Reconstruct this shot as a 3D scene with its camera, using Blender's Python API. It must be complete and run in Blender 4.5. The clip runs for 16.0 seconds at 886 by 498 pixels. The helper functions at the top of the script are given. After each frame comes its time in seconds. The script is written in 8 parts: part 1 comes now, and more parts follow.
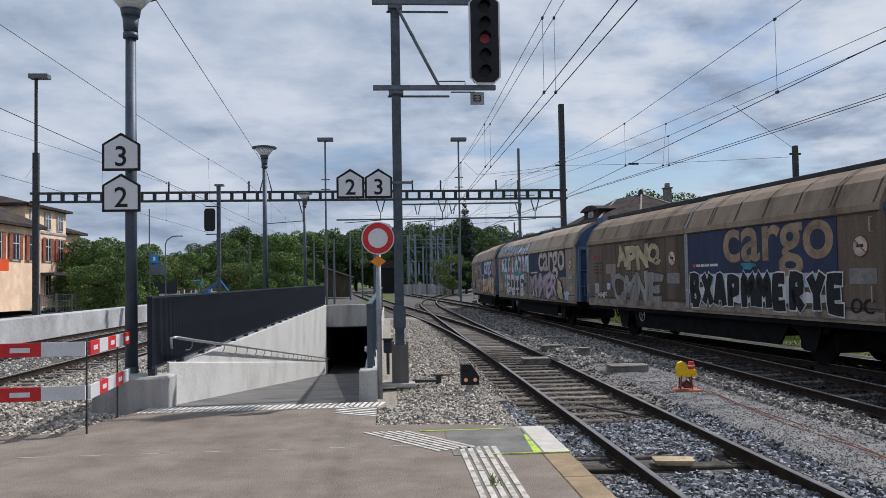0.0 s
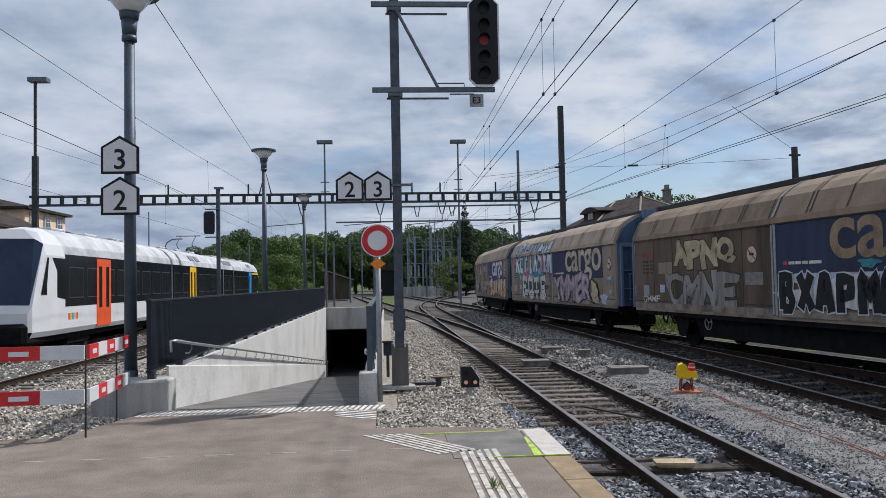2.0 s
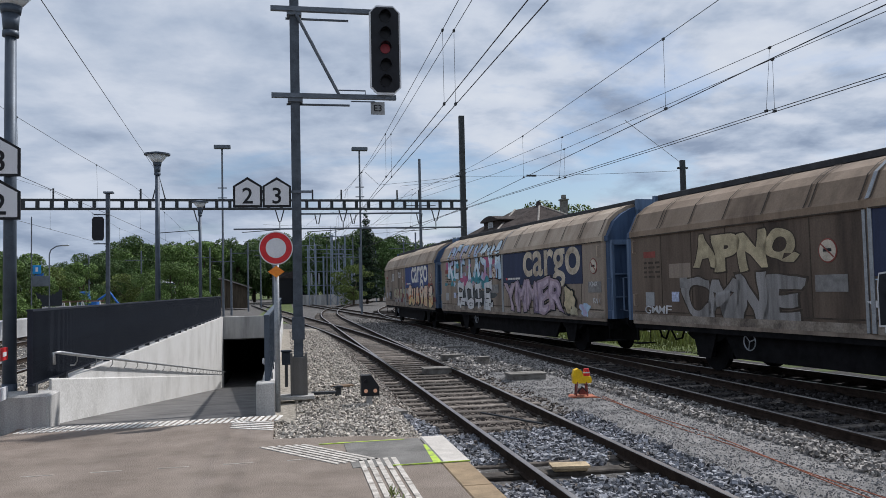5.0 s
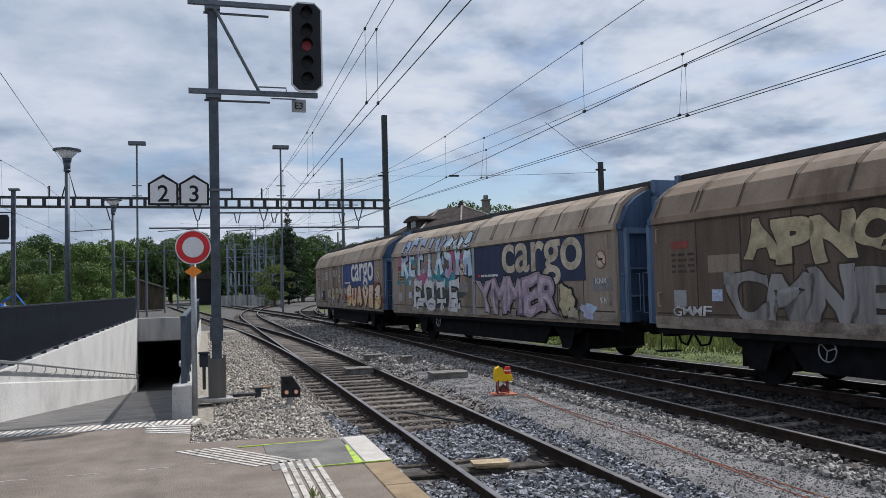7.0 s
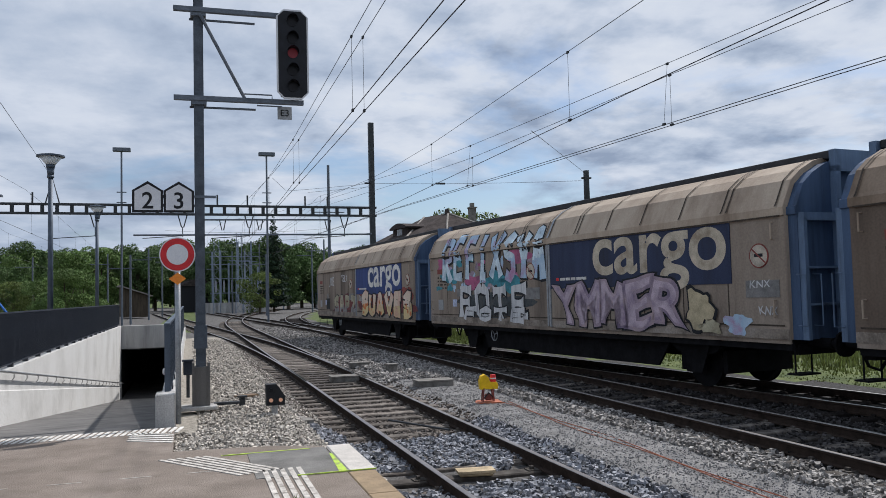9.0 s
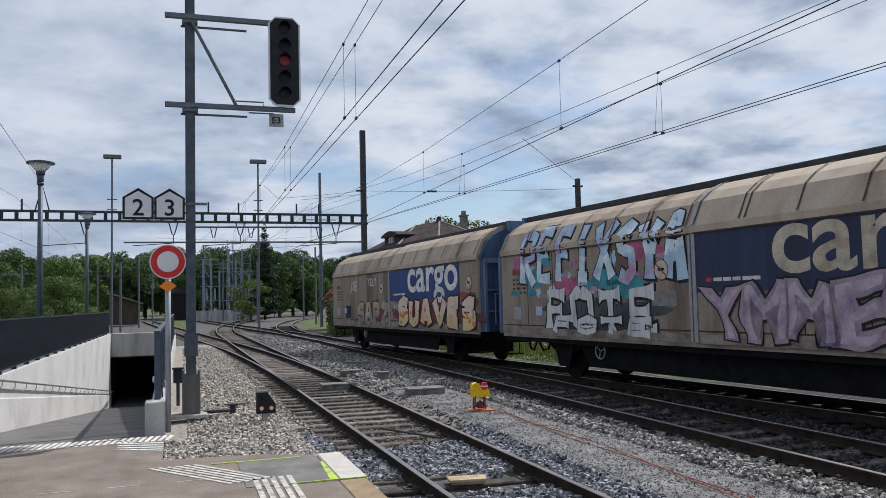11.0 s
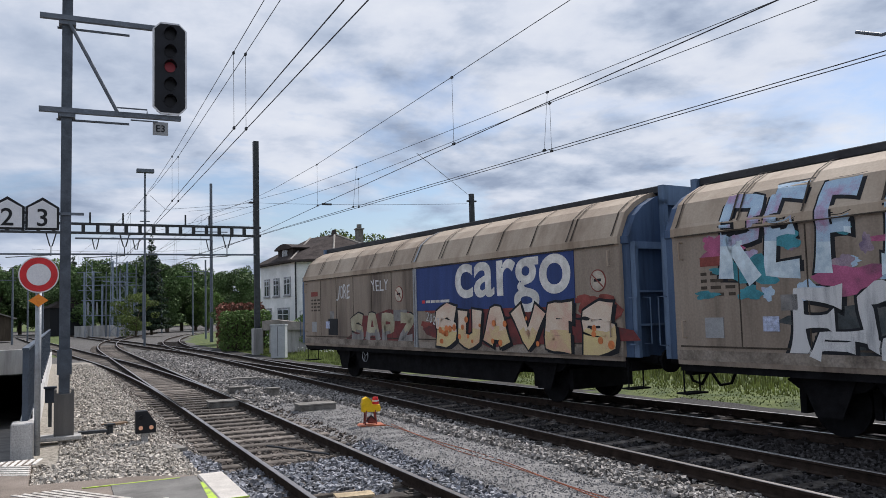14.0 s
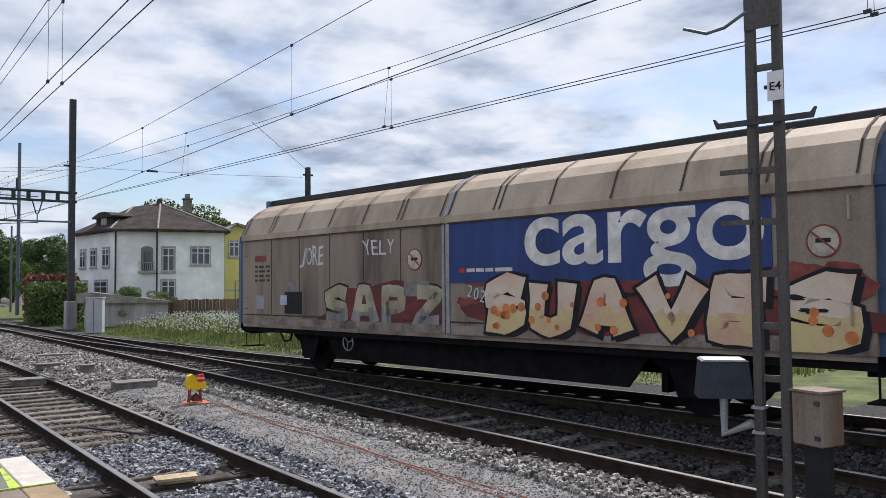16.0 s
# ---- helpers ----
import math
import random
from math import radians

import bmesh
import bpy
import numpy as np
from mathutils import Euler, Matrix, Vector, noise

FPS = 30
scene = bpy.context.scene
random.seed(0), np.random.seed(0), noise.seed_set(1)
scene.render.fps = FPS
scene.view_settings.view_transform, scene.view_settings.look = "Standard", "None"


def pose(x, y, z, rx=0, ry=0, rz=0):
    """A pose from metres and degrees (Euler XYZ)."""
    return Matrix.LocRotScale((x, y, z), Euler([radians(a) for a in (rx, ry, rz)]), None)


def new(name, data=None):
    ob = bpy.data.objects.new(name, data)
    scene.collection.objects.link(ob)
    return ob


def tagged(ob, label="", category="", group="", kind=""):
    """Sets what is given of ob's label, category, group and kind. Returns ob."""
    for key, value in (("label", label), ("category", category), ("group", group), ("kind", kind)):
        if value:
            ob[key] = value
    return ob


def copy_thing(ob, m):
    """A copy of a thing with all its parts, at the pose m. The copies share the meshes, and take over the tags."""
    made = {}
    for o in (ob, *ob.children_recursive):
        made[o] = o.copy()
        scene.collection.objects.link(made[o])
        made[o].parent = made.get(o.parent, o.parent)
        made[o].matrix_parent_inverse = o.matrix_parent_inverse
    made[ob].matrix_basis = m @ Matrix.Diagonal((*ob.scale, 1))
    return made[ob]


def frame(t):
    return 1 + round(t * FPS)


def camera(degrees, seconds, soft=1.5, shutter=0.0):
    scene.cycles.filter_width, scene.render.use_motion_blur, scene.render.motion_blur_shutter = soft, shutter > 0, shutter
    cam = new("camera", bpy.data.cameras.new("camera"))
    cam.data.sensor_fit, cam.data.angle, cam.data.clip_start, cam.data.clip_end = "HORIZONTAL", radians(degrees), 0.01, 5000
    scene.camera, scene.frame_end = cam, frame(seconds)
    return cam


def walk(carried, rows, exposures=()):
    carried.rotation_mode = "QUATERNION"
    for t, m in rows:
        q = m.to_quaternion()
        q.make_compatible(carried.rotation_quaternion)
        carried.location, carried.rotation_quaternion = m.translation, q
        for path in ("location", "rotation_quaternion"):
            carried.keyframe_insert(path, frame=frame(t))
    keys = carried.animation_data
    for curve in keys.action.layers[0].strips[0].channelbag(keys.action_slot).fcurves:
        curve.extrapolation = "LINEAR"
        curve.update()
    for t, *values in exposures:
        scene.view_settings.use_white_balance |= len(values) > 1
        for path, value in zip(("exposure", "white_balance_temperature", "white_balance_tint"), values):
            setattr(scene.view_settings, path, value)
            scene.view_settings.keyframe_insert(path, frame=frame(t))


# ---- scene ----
cam = camera(57.68, 16.0, soft=0.85)
PATH = [
    (0.0, -0.002, -0.000, 1.700, 92.202, 1.000, -0.000),
    (0.5, -0.005, 0.014, 1.698, 92.339, 1.045, 0.692),
    (1.0, -0.002, 0.017, 1.700, 92.384, 1.207, 0.464),
    (1.5, -0.001, 0.016, 1.700, 92.416, 1.188, 0.355),
    (2.0, -0.002, 0.023, 1.701, 92.359, 1.174, -0.015),
    (2.5, 0.001, 0.032, 1.694, 92.361, 1.208, -0.894),
    (3.0, 0.002, 0.028, 1.697, 92.343, 1.283, -3.186),
    (3.5, 0.001, 0.017, 1.700, 92.473, 1.170, -4.424),
    (4.0, -0.004, 0.014, 1.700, 92.593, 1.151, -4.790),
    (4.5, 0.001, 0.017, 1.696, 92.735, 1.221, -5.787),
    (5.0, 0.013, 0.017, 1.701, 92.774, 1.285, -7.020),
    (7.5, 0.027, 0.011, 1.692, 92.688, 1.488, -13.071),
    (8.0, 0.031, 0.027, 1.691, 92.884, 1.486, -13.150),
    (8.5, 0.027, 0.007, 1.697, 93.010, 1.467, -13.227),
    (9.0, 0.032, 0.001, 1.696, 93.144, 1.430, -13.477),
    (11.5, 0.032, 0.010, 1.692, 93.918, 1.334, -14.374),
    (12.0, 0.032, 0.005, 1.694, 94.185, 1.305, -14.892),
    (12.5, 0.047, 0.006, 1.691, 94.344, 1.449, -15.696),
    (13.0, 0.061, 0.015, 1.692, 94.458, 1.516, -16.641),
    (13.5, 0.089, 0.004, 1.695, 94.505, 1.650, -18.974),
    (14.0, 0.121, -0.011, 1.693, 94.478, 1.558, -21.446),
    (14.5, 0.167, -0.046, 1.689, 94.452, 1.456, -24.517),
    (15.0, 0.187, -0.022, 1.699, 94.024, 1.264, -27.559),
    (15.5, 0.173, 0.028, 1.696, 93.397, 0.991, -30.242),
    (16.0, 0.152, 0.138, 1.682, 92.628, 0.509, -33.274),
]
walk(cam, [(t, pose(*p)) for t, *p in PATH], [(0.0, -0.08, 6250, 11), (5.0, -0.07, 6250, 11), (9.0, 0.0, 6270, 11), (13.0, 0.05, 6310, 12), (15.0, 0.21, 6500, 13), (16.0, 0.30, 6520, 13)])

# ---- light ----
SUN_EL, SUN_AZ = 50.0, 55.0      # degrees; azimuth clockwise from +y
world = bpy.data.worlds.new("world")
scene.world = world
world.use_nodes = True
wn, wl = world.node_tree.nodes, world.node_tree.links
wn.clear()
w_out, w_bg = wn.new("ShaderNodeOutputWorld"), wn.new("ShaderNodeBackground")
w_sky = wn.new("ShaderNodeTexSky")
w_sky.sky_type, w_sky.sun_disc = "NISHITA", False
w_sky.sun_elevation, w_sky.sun_rotation = radians(SUN_EL), radians(SUN_AZ)
w_geo = wn.new("ShaderNodeTexCoord")
w_sep = wn.new("ShaderNodeSeparateXYZ")
wl.new(w_geo.outputs["Generated"], w_sep.inputs[0])


def wmath(op, a, b=None, clamp=False):
    m = wn.new("ShaderNodeMath")
    m.operation, m.use_clamp = op, clamp
    for i, v in enumerate((a, b)):
        if v is None:
            continue
        if isinstance(v, (int, float)):
            m.inputs[i].default_value = v
        else:
            wl.new(v, m.inputs[i])
    return m.outputs[0]


# clouds lie on a flat layer: the direction divided by its height
w_h = wmath("ADD", wmath("MAXIMUM", w_sep.outputs[2], 0.0), 0.20)
w_vec = wn.new("ShaderNodeCombineXYZ")
wl.new(wmath("DIVIDE", w_sep.outputs[0], w_h), w_vec.inputs[0])
wl.new(wmath("DIVIDE", w_sep.outputs[1], w_h), w_vec.inputs[1])


def wnoise(scale, detail, rough, offset, dist=0.0):
    mp = wn.new("ShaderNodeMapping")
    mp.inputs["Location"].default_value = offset
    wl.new(w_vec.outputs[0], mp.inputs[0])
    n = wn.new("ShaderNodeTexNoise")
    n.inputs["Scale"].default_value, n.inputs["Detail"].default_value = scale, detail
    n.inputs["Roughness"].default_value, n.inputs["Distortion"].default_value = rough, dist
    wl.new(mp.outputs[0], n.inputs["Vector"])
    return n.outputs[0]


def wramp(v, stops):
    r = wn.new("ShaderNodeValToRGB")
    while len(r.color_ramp.elements) < len(stops):
        r.color_ramp.elements.new(0.5)
    for e, (p, c) in zip(r.color_ramp.elements, stops):
        e.position, e.color = p, (*c, 1)
    wl.new(v, r.inputs[0])
    return r.outputs[0]


def wrange(v, a, b, lo, hi):
    r = wn.new("ShaderNodeMapRange")
    wl.new(v, r.inputs["Value"])
    for key, val in (("From Min", a), ("From Max", b), ("To Min", lo), ("To Max", hi)):
        r.inputs[key].default_value = val
    return r.outputs[0]


# an even grey layer to the west, breaking up into heaps to the east
w_cover = wramp(wmath("ADD", wnoise(0.8, 7, 0.6, (3.1, 1.7, 0), 0.3), wmath("ADD", wrange(w_sep.outputs[0], 0.02, 0.22, 0.16, 0.0), wrange(w_sep.outputs[2], 0.07, 0.20, -0.12, 0.015))), [(0.37, (0, 0, 0)), (0.49, (1, 1, 1))])
w_fine = wmath("MULTIPLY", wmath("SUBTRACT", wnoise(3.1, 6, 0.54, (1.0, 5.0, 0), 0.1), 0.5), wrange(w_sep.outputs[0], -0.15, 0.25, 0.22, 0.60))
w_tone = wramp(wmath("ADD", wmath("ADD", wmath("MULTIPLY", wnoise(1.0, 8, 0.62, (7.7, 2.2, 0), 0.15), 0.48), w_fine), wrange(w_sep.outputs[0], -0.4, 0.1, 0.235, 0.255)),
               [(0.39, (0.33, 0.405, 0.535)), (0.46, (0.52, 0.60, 0.725)), (0.53, (0.725, 0.78, 0.87)), (0.63, (0.835, 0.875, 0.93))])
w_blue = wn.new("ShaderNodeMixRGB")
w_blue.blend_type, w_blue.inputs[0].default_value = "MULTIPLY", 1.0
w_blue.inputs[2].default_value = (0.100, 0.107, 0.116, 1)
wl.new(w_sky.outputs[0], w_blue.inputs[1])
w_mix = wn.new("ShaderNodeMixRGB")
wl.new(w_cover, w_mix.inputs[0])
wl.new(w_blue.outputs[0], w_mix.inputs[1])
wl.new(w_tone, w_mix.inputs[2])
wl.new(w_mix.outputs[0], w_bg.inputs[0])
w_bg.inputs[1].default_value = 0.88
wl.new(w_bg.outputs[0], w_out.inputs[0])

sun = new("sun", bpy.data.lights.new("sun", "SUN"))
sun.data.energy, sun.data.angle, sun.data.color = 4.2, radians(1.2), (1.0, 0.95, 0.89)
a, e = radians(SUN_AZ), radians(SUN_EL)
sun_way = Vector((math.sin(a) * math.cos(e), math.cos(a) * math.cos(e), math.sin(e)))
sun.matrix_world = sun_way.to_track_quat("Z", "Y").to_matrix().to_4x4()
scene.view_settings.exposure = 0.0


# ---- materials ----
def material(name, base, rough=0.8, metal=0.0, dark=None, light=None, scale=8.0, fine=90.0, amount=0.35, bump=0.15,
             random_amount=0.0, streak=False, spec=0.3, island=False, grain=0.55):
    """A surface with a base colour, patches at one scale and grain at another, and fine relief."""
    m = bpy.data.materials.new(name)
    m.use_nodes = True
    n, l = m.node_tree.nodes, m.node_tree.links
    b = n["Principled BSDF"]
    b.inputs["Roughness"].default_value, b.inputs["Metallic"].default_value = rough, metal
    b.inputs["Specular IOR Level"].default_value = spec
    co = n.new("ShaderNodeTexCoord")
    mp = n.new("ShaderNodeMapping")
    if streak:
        mp.inputs["Scale"].default_value = (1.0, 1.0, 0.12)
    l.new(co.outputs["Object"], mp.inputs[0])
    big, small = n.new("ShaderNodeTexNoise"), n.new("ShaderNodeTexNoise")
    big.inputs["Scale"].default_value, big.inputs["Detail"].default_value, big.inputs["Roughness"].default_value = scale, 6, 0.65
    small.inputs["Scale"].default_value, small.inputs["Detail"].default_value = fine, 4
    l.new(mp.outputs[0], big.inputs["Vector"])
    l.new(co.outputs["Object"], small.inputs["Vector"])
    dark = dark or tuple(c * (1 - amount) for c in base)
    light = light or tuple(min(1, c * (1 + amount)) for c in base)
    r = n.new("ShaderNodeValToRGB")
    r.color_ramp.elements[0].position, r.color_ramp.elements[0].color = 0.34, (*dark, 1)
    r.color_ramp.elements[1].position, r.color_ramp.elements[1].color = 0.68, (*light, 1)
    mid = r.color_ramp.elements.new(0.5)
    mid.color = (*base, 1)
    l.new(big.outputs[0], r.inputs[0])
    mix = n.new("ShaderNodeMixRGB")
    mix.blend_type, mix.inputs[0].default_value = "OVERLAY", grain
    l.new(r.outputs[0], mix.inputs[1])
    l.new(small.outputs[0], mix.inputs[2])
    last = mix.outputs[0]
    if random_amount:
        src = n.new("ShaderNodeNewGeometry").outputs["Random Per Island"] if island else n.new("ShaderNodeObjectInfo").outputs["Random"]
        mr = n.new("ShaderNodeMapRange")
        mr.inputs["To Min"].default_value, mr.inputs["To Max"].default_value = 1 - random_amount, 1 + random_amount
        l.new(src, mr.inputs["Value"])
        mu = n.new("ShaderNodeMixRGB")
        mu.blend_type, mu.inputs[0].default_value = "MULTIPLY", 1.0
        l.new(last, mu.inputs[1])
        l.new(mr.outputs[0], mu.inputs[2])
        last = mu.outputs[0]
    l.new(last, b.inputs["Base Color"])
    if bump:
        bp = n.new("ShaderNodeBump")
        bp.inputs["Strength"].default_value, bp.inputs["Distance"].default_value = bump, 0.02
        l.new(small.outputs[0], bp.inputs["Height"])
        l.new(bp.outputs[0], b.inputs["Normal"])
    return m


def glow(name, colour, strength):
    m = bpy.data.materials.new(name)
    m.use_nodes = True
    b = m.node_tree.nodes["Principled BSDF"]
    b.inputs["Base Color"].default_value = (*colour, 1)
    b.inputs["Emission Color"].default_value = (*colour, 1)
    b.inputs["Emission Strength"].default_value = strength
    return m


M = {}
M["asphalt"] = material("asphalt", (0.205, 0.170, 0.142), 0.95, dark=(0.158, 0.130, 0.108), light=(0.252, 0.213, 0.182), scale=1.6, fine=70, bump=0.6)
M["patch"] = material("patch asphalt", (0.17, 0.165, 0.155), 0.95, scale=1.5, fine=150, bump=0.4)
M["edge_stone"] = material("edge stone", (0.27, 0.20, 0.125), 0.9, scale=3, fine=120, amount=0.25)
M["white_slab"] = material("pale slab", (0.50, 0.47, 0.43), 0.9, scale=4, fine=100, amount=0.15)
M["lime"] = material("fluorescent lime paint", (0.40, 0.55, 0.08), 0.85, dark=(0.22, 0.24, 0.12), light=(0.46, 0.64, 0.07), scale=9)
M["marking"] = material("worn white paint", (0.47, 0.44, 0.40), 0.85, dark=(0.24, 0.215, 0.19), scale=9, fine=120)
M["rib_white"] = material("white tactile paint", (0.62, 0.60, 0.56), 0.8, dark=(0.42, 0.40, 0.37), scale=7, fine=120)
M["tactile_base"] = material("tactile base", (0.17, 0.15, 0.13), 0.9, scale=4)
M["concrete"] = material("concrete", (0.36, 0.355, 0.345), 0.9, dark=(0.22, 0.215, 0.205), scale=1.8, fine=60, streak=True)
M["white_wall"] = material("white painted concrete", (0.54, 0.535, 0.52), 0.85, dark=(0.44, 0.435, 0.42), light=(0.58, 0.58, 0.57), scale=0.7, fine=40, streak=False)
M["ramp_floor"] = material("ramp asphalt", (0.14, 0.135, 0.13), 0.9, scale=1.2, fine=120)
# underpass concrete: the passage's shade is put into a near-black colour
M["underpass_shade"] = material("concrete darkened for shade", (0.05, 0.05, 0.05), 0.9)
M["fence"] = material("anthracite steel", (0.019, 0.024, 0.036), 0.6, 0.2, scale=2, amount=0.2, bump=0.03)
M["galv"] = material("galvanised steel", (0.30, 0.32, 0.34), 0.5, 0.5, scale=6, amount=0.2, bump=0.04)
M["pole_blue"] = material("blue-grey painted steel", (0.075, 0.095, 0.125), 0.5, 0.3, scale=4, amount=0.2, bump=0.03)
M["steel_dark"] = material("dark weathered steel", (0.055, 0.060, 0.066), 0.65, 0.4, scale=5, amount=0.35)
M["mast"] = material("mast steel", (0.085, 0.10, 0.122), 0.65, 0.3, scale=5, amount=0.3)
M["stainless"] = material("stainless steel", (0.5, 0.5, 0.5), 0.3, 0.9, scale=9, amount=0.1, bump=0.02)
M["black"] = material("black paint", (0.012, 0.013, 0.016), 0.6, scale=6, amount=0.3)
M["signal_black"] = material("signal black", (0.010, 0.011, 0.016), 0.5, scale=6, amount=0.3)
M["white"] = material("white sheet", (0.62, 0.63, 0.66), 0.5, scale=3, amount=0.08, bump=0.02)
M["sign_white"] = material("enamel white", (0.66, 0.67, 0.70), 0.4, scale=3, amount=0.06, bump=0.0)
M["red"] = material("sign red", (0.55, 0.030, 0.035), 0.5, scale=5, amount=0.15, bump=0.02)
M["orange"] = material("orange paint", (0.75, 0.24, 0.03), 0.5, scale=5, amount=0.15)
M["yellow"] = material("yellow paint", (0.80, 0.50, 0.01), 0.5, scale=6, amount=0.15)
M["rail_top"] = material("polished rail", (0.30, 0.28, 0.27), 0.35, 0.8, scale=3, amount=0.2, bump=0.02)
M["rail"] = material("rusty rail", (0.036, 0.026, 0.021), 0.9, 0.0, scale=5, amount=0.4, spec=0.1)
M["sleeper"] = material("weathered sleeper wood", (0.115, 0.098, 0.084), 0.9, dark=(0.045, 0.038, 0.033), light=(0.18, 0.16, 0.14), scale=5, fine=70, random_amount=0.6)
M["sleeper_oily"] = material("tarred sleeper wood", (0.042, 0.036, 0.032), 0.95, dark=(0.02, 0.017, 0.015), scale=5, fine=70, random_amount=0.5, spec=0.12)
# siding and freight sleepers: grime and oil, with wagon shade put into the tone
M["sleeper_mid"] = material("soiled sleeper wood, part wagon shade", (0.072, 0.063, 0.056), 0.92, dark=(0.03, 0.026, 0.023), light=(0.13, 0.118, 0.105), scale=5, fine=70, random_amount=0.6, spec=0.15)
M["sleeper_dark"] = material("oily sleeper wood darkened for wagon shade", (0.022, 0.019, 0.018), 0.95, scale=5, fine=70, random_amount=0.35, spec=0.1)
M["ballast"] = material("ballast bed", (0.095, 0.09, 0.086), 0.95, dark=(0.04, 0.037, 0.034), light=(0.17, 0.165, 0.16), scale=14, fine=45, bump=1.0)
M["ballast_pale"] = material("pale gravel", (0.30, 0.275, 0.235), 0.95, dark=(0.17, 0.15, 0.125), light=(0.40, 0.37, 0.32), scale=12, fine=50, bump=1.0)
M["path"] = material("fine grey gravel", (0.205, 0.20, 0.197), 0.95, dark=(0.16, 0.155, 0.15), light=(0.30, 0.29, 0.28), scale=3, fine=110, bump=0.8)
M["grass"] = material("meadow ground", (0.075, 0.10, 0.028), 0.95, dark=(0.035, 0.055, 0.014), light=(0.13, 0.155, 0.05), scale=1.5, fine=40, bump=0.6)
M["earth"] = material("yard ground", (0.20, 0.185, 0.16), 0.95, scale=0.5, fine=30)
M["stone_a"] = material("ballast stone grey", (0.195, 0.20, 0.218), 0.8, scale=20, amount=0.4, random_amount=0.85, island=True, bump=0.1)
M["stone_b"] = material("ballast stone pale", (0.40, 0.368, 0.325), 0.9, scale=20, amount=0.35, random_amount=0.65, island=True, bump=0.1)
M["stone_c"] = material("ballast stone brown", (0.125, 0.106, 0.092), 0.9, scale=20, amount=0.3, random_amount=0.7, island=True, bump=0.1)
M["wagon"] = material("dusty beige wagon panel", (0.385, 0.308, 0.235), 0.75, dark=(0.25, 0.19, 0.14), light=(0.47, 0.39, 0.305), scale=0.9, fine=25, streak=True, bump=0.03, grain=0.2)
M["wagon_low"] = material("streaked brown wagon panel", (0.25, 0.203, 0.162), 0.8, dark=(0.125, 0.098, 0.08), light=(0.33, 0.275, 0.225), scale=1.2, fine=25, streak=True, bump=0.03, grain=0.3)
M["wagon_seam"] = material("dirt seam", (0.06, 0.048, 0.038), 0.9, scale=4)
M["wagon_blue"] = material("faded blue panel", (0.030, 0.055, 0.175), 0.7, dark=(0.022, 0.038, 0.11), scale=1.5, streak=True, bump=0.03)
M["wagon_navy"] = material("grimy navy panel", (0.030, 0.040, 0.080), 0.8, dark=(0.03, 0.033, 0.05), scale=1.5, streak=True, bump=0.03)
M["wagon_end"] = material("dark navy wagon end", (0.055, 0.092, 0.165), 0.7, dark=(0.026, 0.04, 0.068), scale=2, streak=True, grain=0.3)
M["wagon_frame"] = material("blue-grey end frame", (0.11, 0.165, 0.255), 0.65, dark=(0.045, 0.065, 0.1), scale=2, streak=True, grain=0.3)
M["under"] = material("sooty underframe", (0.0085, 0.0085, 0.0098), 0.9, scale=4, amount=0.5, spec=0.12)
M["roof_dark"] = material("dark roof ridge", (0.035, 0.036, 0.04), 0.7, scale=4)
M["cream"] = material("cream lettering", (0.46, 0.40, 0.31), 0.7, dark=(0.29, 0.235, 0.17), scale=2.5, bump=0.02)
M["letter_white"] = material("white lettering", (0.62, 0.61, 0.58), 0.7, dark=(0.50, 0.48, 0.45), scale=3, bump=0.02)
M["galv_dark"] = material("grey painted arm", (0.13, 0.15, 0.18), 0.55, 0.3, scale=5, amount=0.2)
M["sign_grey"] = material("grey plate", (0.30, 0.31, 0.32), 0.5, scale=5, amount=0.15)
M["lens_red"] = glow("red lens", (0.17, 0.010, 0.018), 0.08)
M["lens_dark"] = material("dark lens", (0.008, 0.008, 0.011), 0.35, scale=8, spec=0.2, bump=0.0)
M["red_faded"] = material("faded red paint", (0.22, 0.06, 0.05), 0.8, scale=3)
M["wagon_pale"] = material("pale sign paint", (0.45, 0.40, 0.33), 0.8, scale=3)
M["label_blue"] = material("white and blue plate", (0.40, 0.45, 0.60), 0.6, scale=12, amount=0.4)
M["g_black"] = material("black spray", (0.012, 0.014, 0.018), 0.7, scale=4)
M["g_white"] = material("white spray", (0.58, 0.585, 0.59), 0.7, dark=(0.30, 0.31, 0.33), light=(0.66, 0.66, 0.66), scale=3.5, streak=True)
M["g_silver"] = material("dull silver spray", (0.27, 0.26, 0.255), 0.6, 0.2, dark=(0.15, 0.145, 0.14), scale=2.5, streak=True)
M["g_smoke"] = material("dark smoky spray", (0.055, 0.066, 0.072), 0.75, dark=(0.03, 0.034, 0.036), light=(0.12, 0.12, 0.11), scale=2.5)
M["g_cream"] = material("cream spray", (0.40, 0.34, 0.22), 0.7, scale=3, amount=0.35)
M["g_sky"] = material("pale blue and pink spray", (0.36, 0.50, 0.64), 0.7, dark=(0.42, 0.22, 0.36), light=(0.50, 0.62, 0.72), scale=1.6)
M["g_teal"] = material("teal spray", (0.05, 0.225, 0.275), 0.7, scale=3)
M["g_pink"] = material("pink spray", (0.38, 0.10, 0.20), 0.7, scale=2, dark=(0.2, 0.08, 0.13))
M["g_mauve"] = material("mauve and pink spray", (0.32, 0.25, 0.30), 0.7, dark=(0.17, 0.13, 0.20), light=(0.42, 0.32, 0.32), scale=1.8)
M["g_peach"] = material("peach and yellow spray", (0.62, 0.48, 0.26), 0.7, dark=(0.60, 0.36, 0.26), light=(0.66, 0.54, 0.26), scale=1.7)
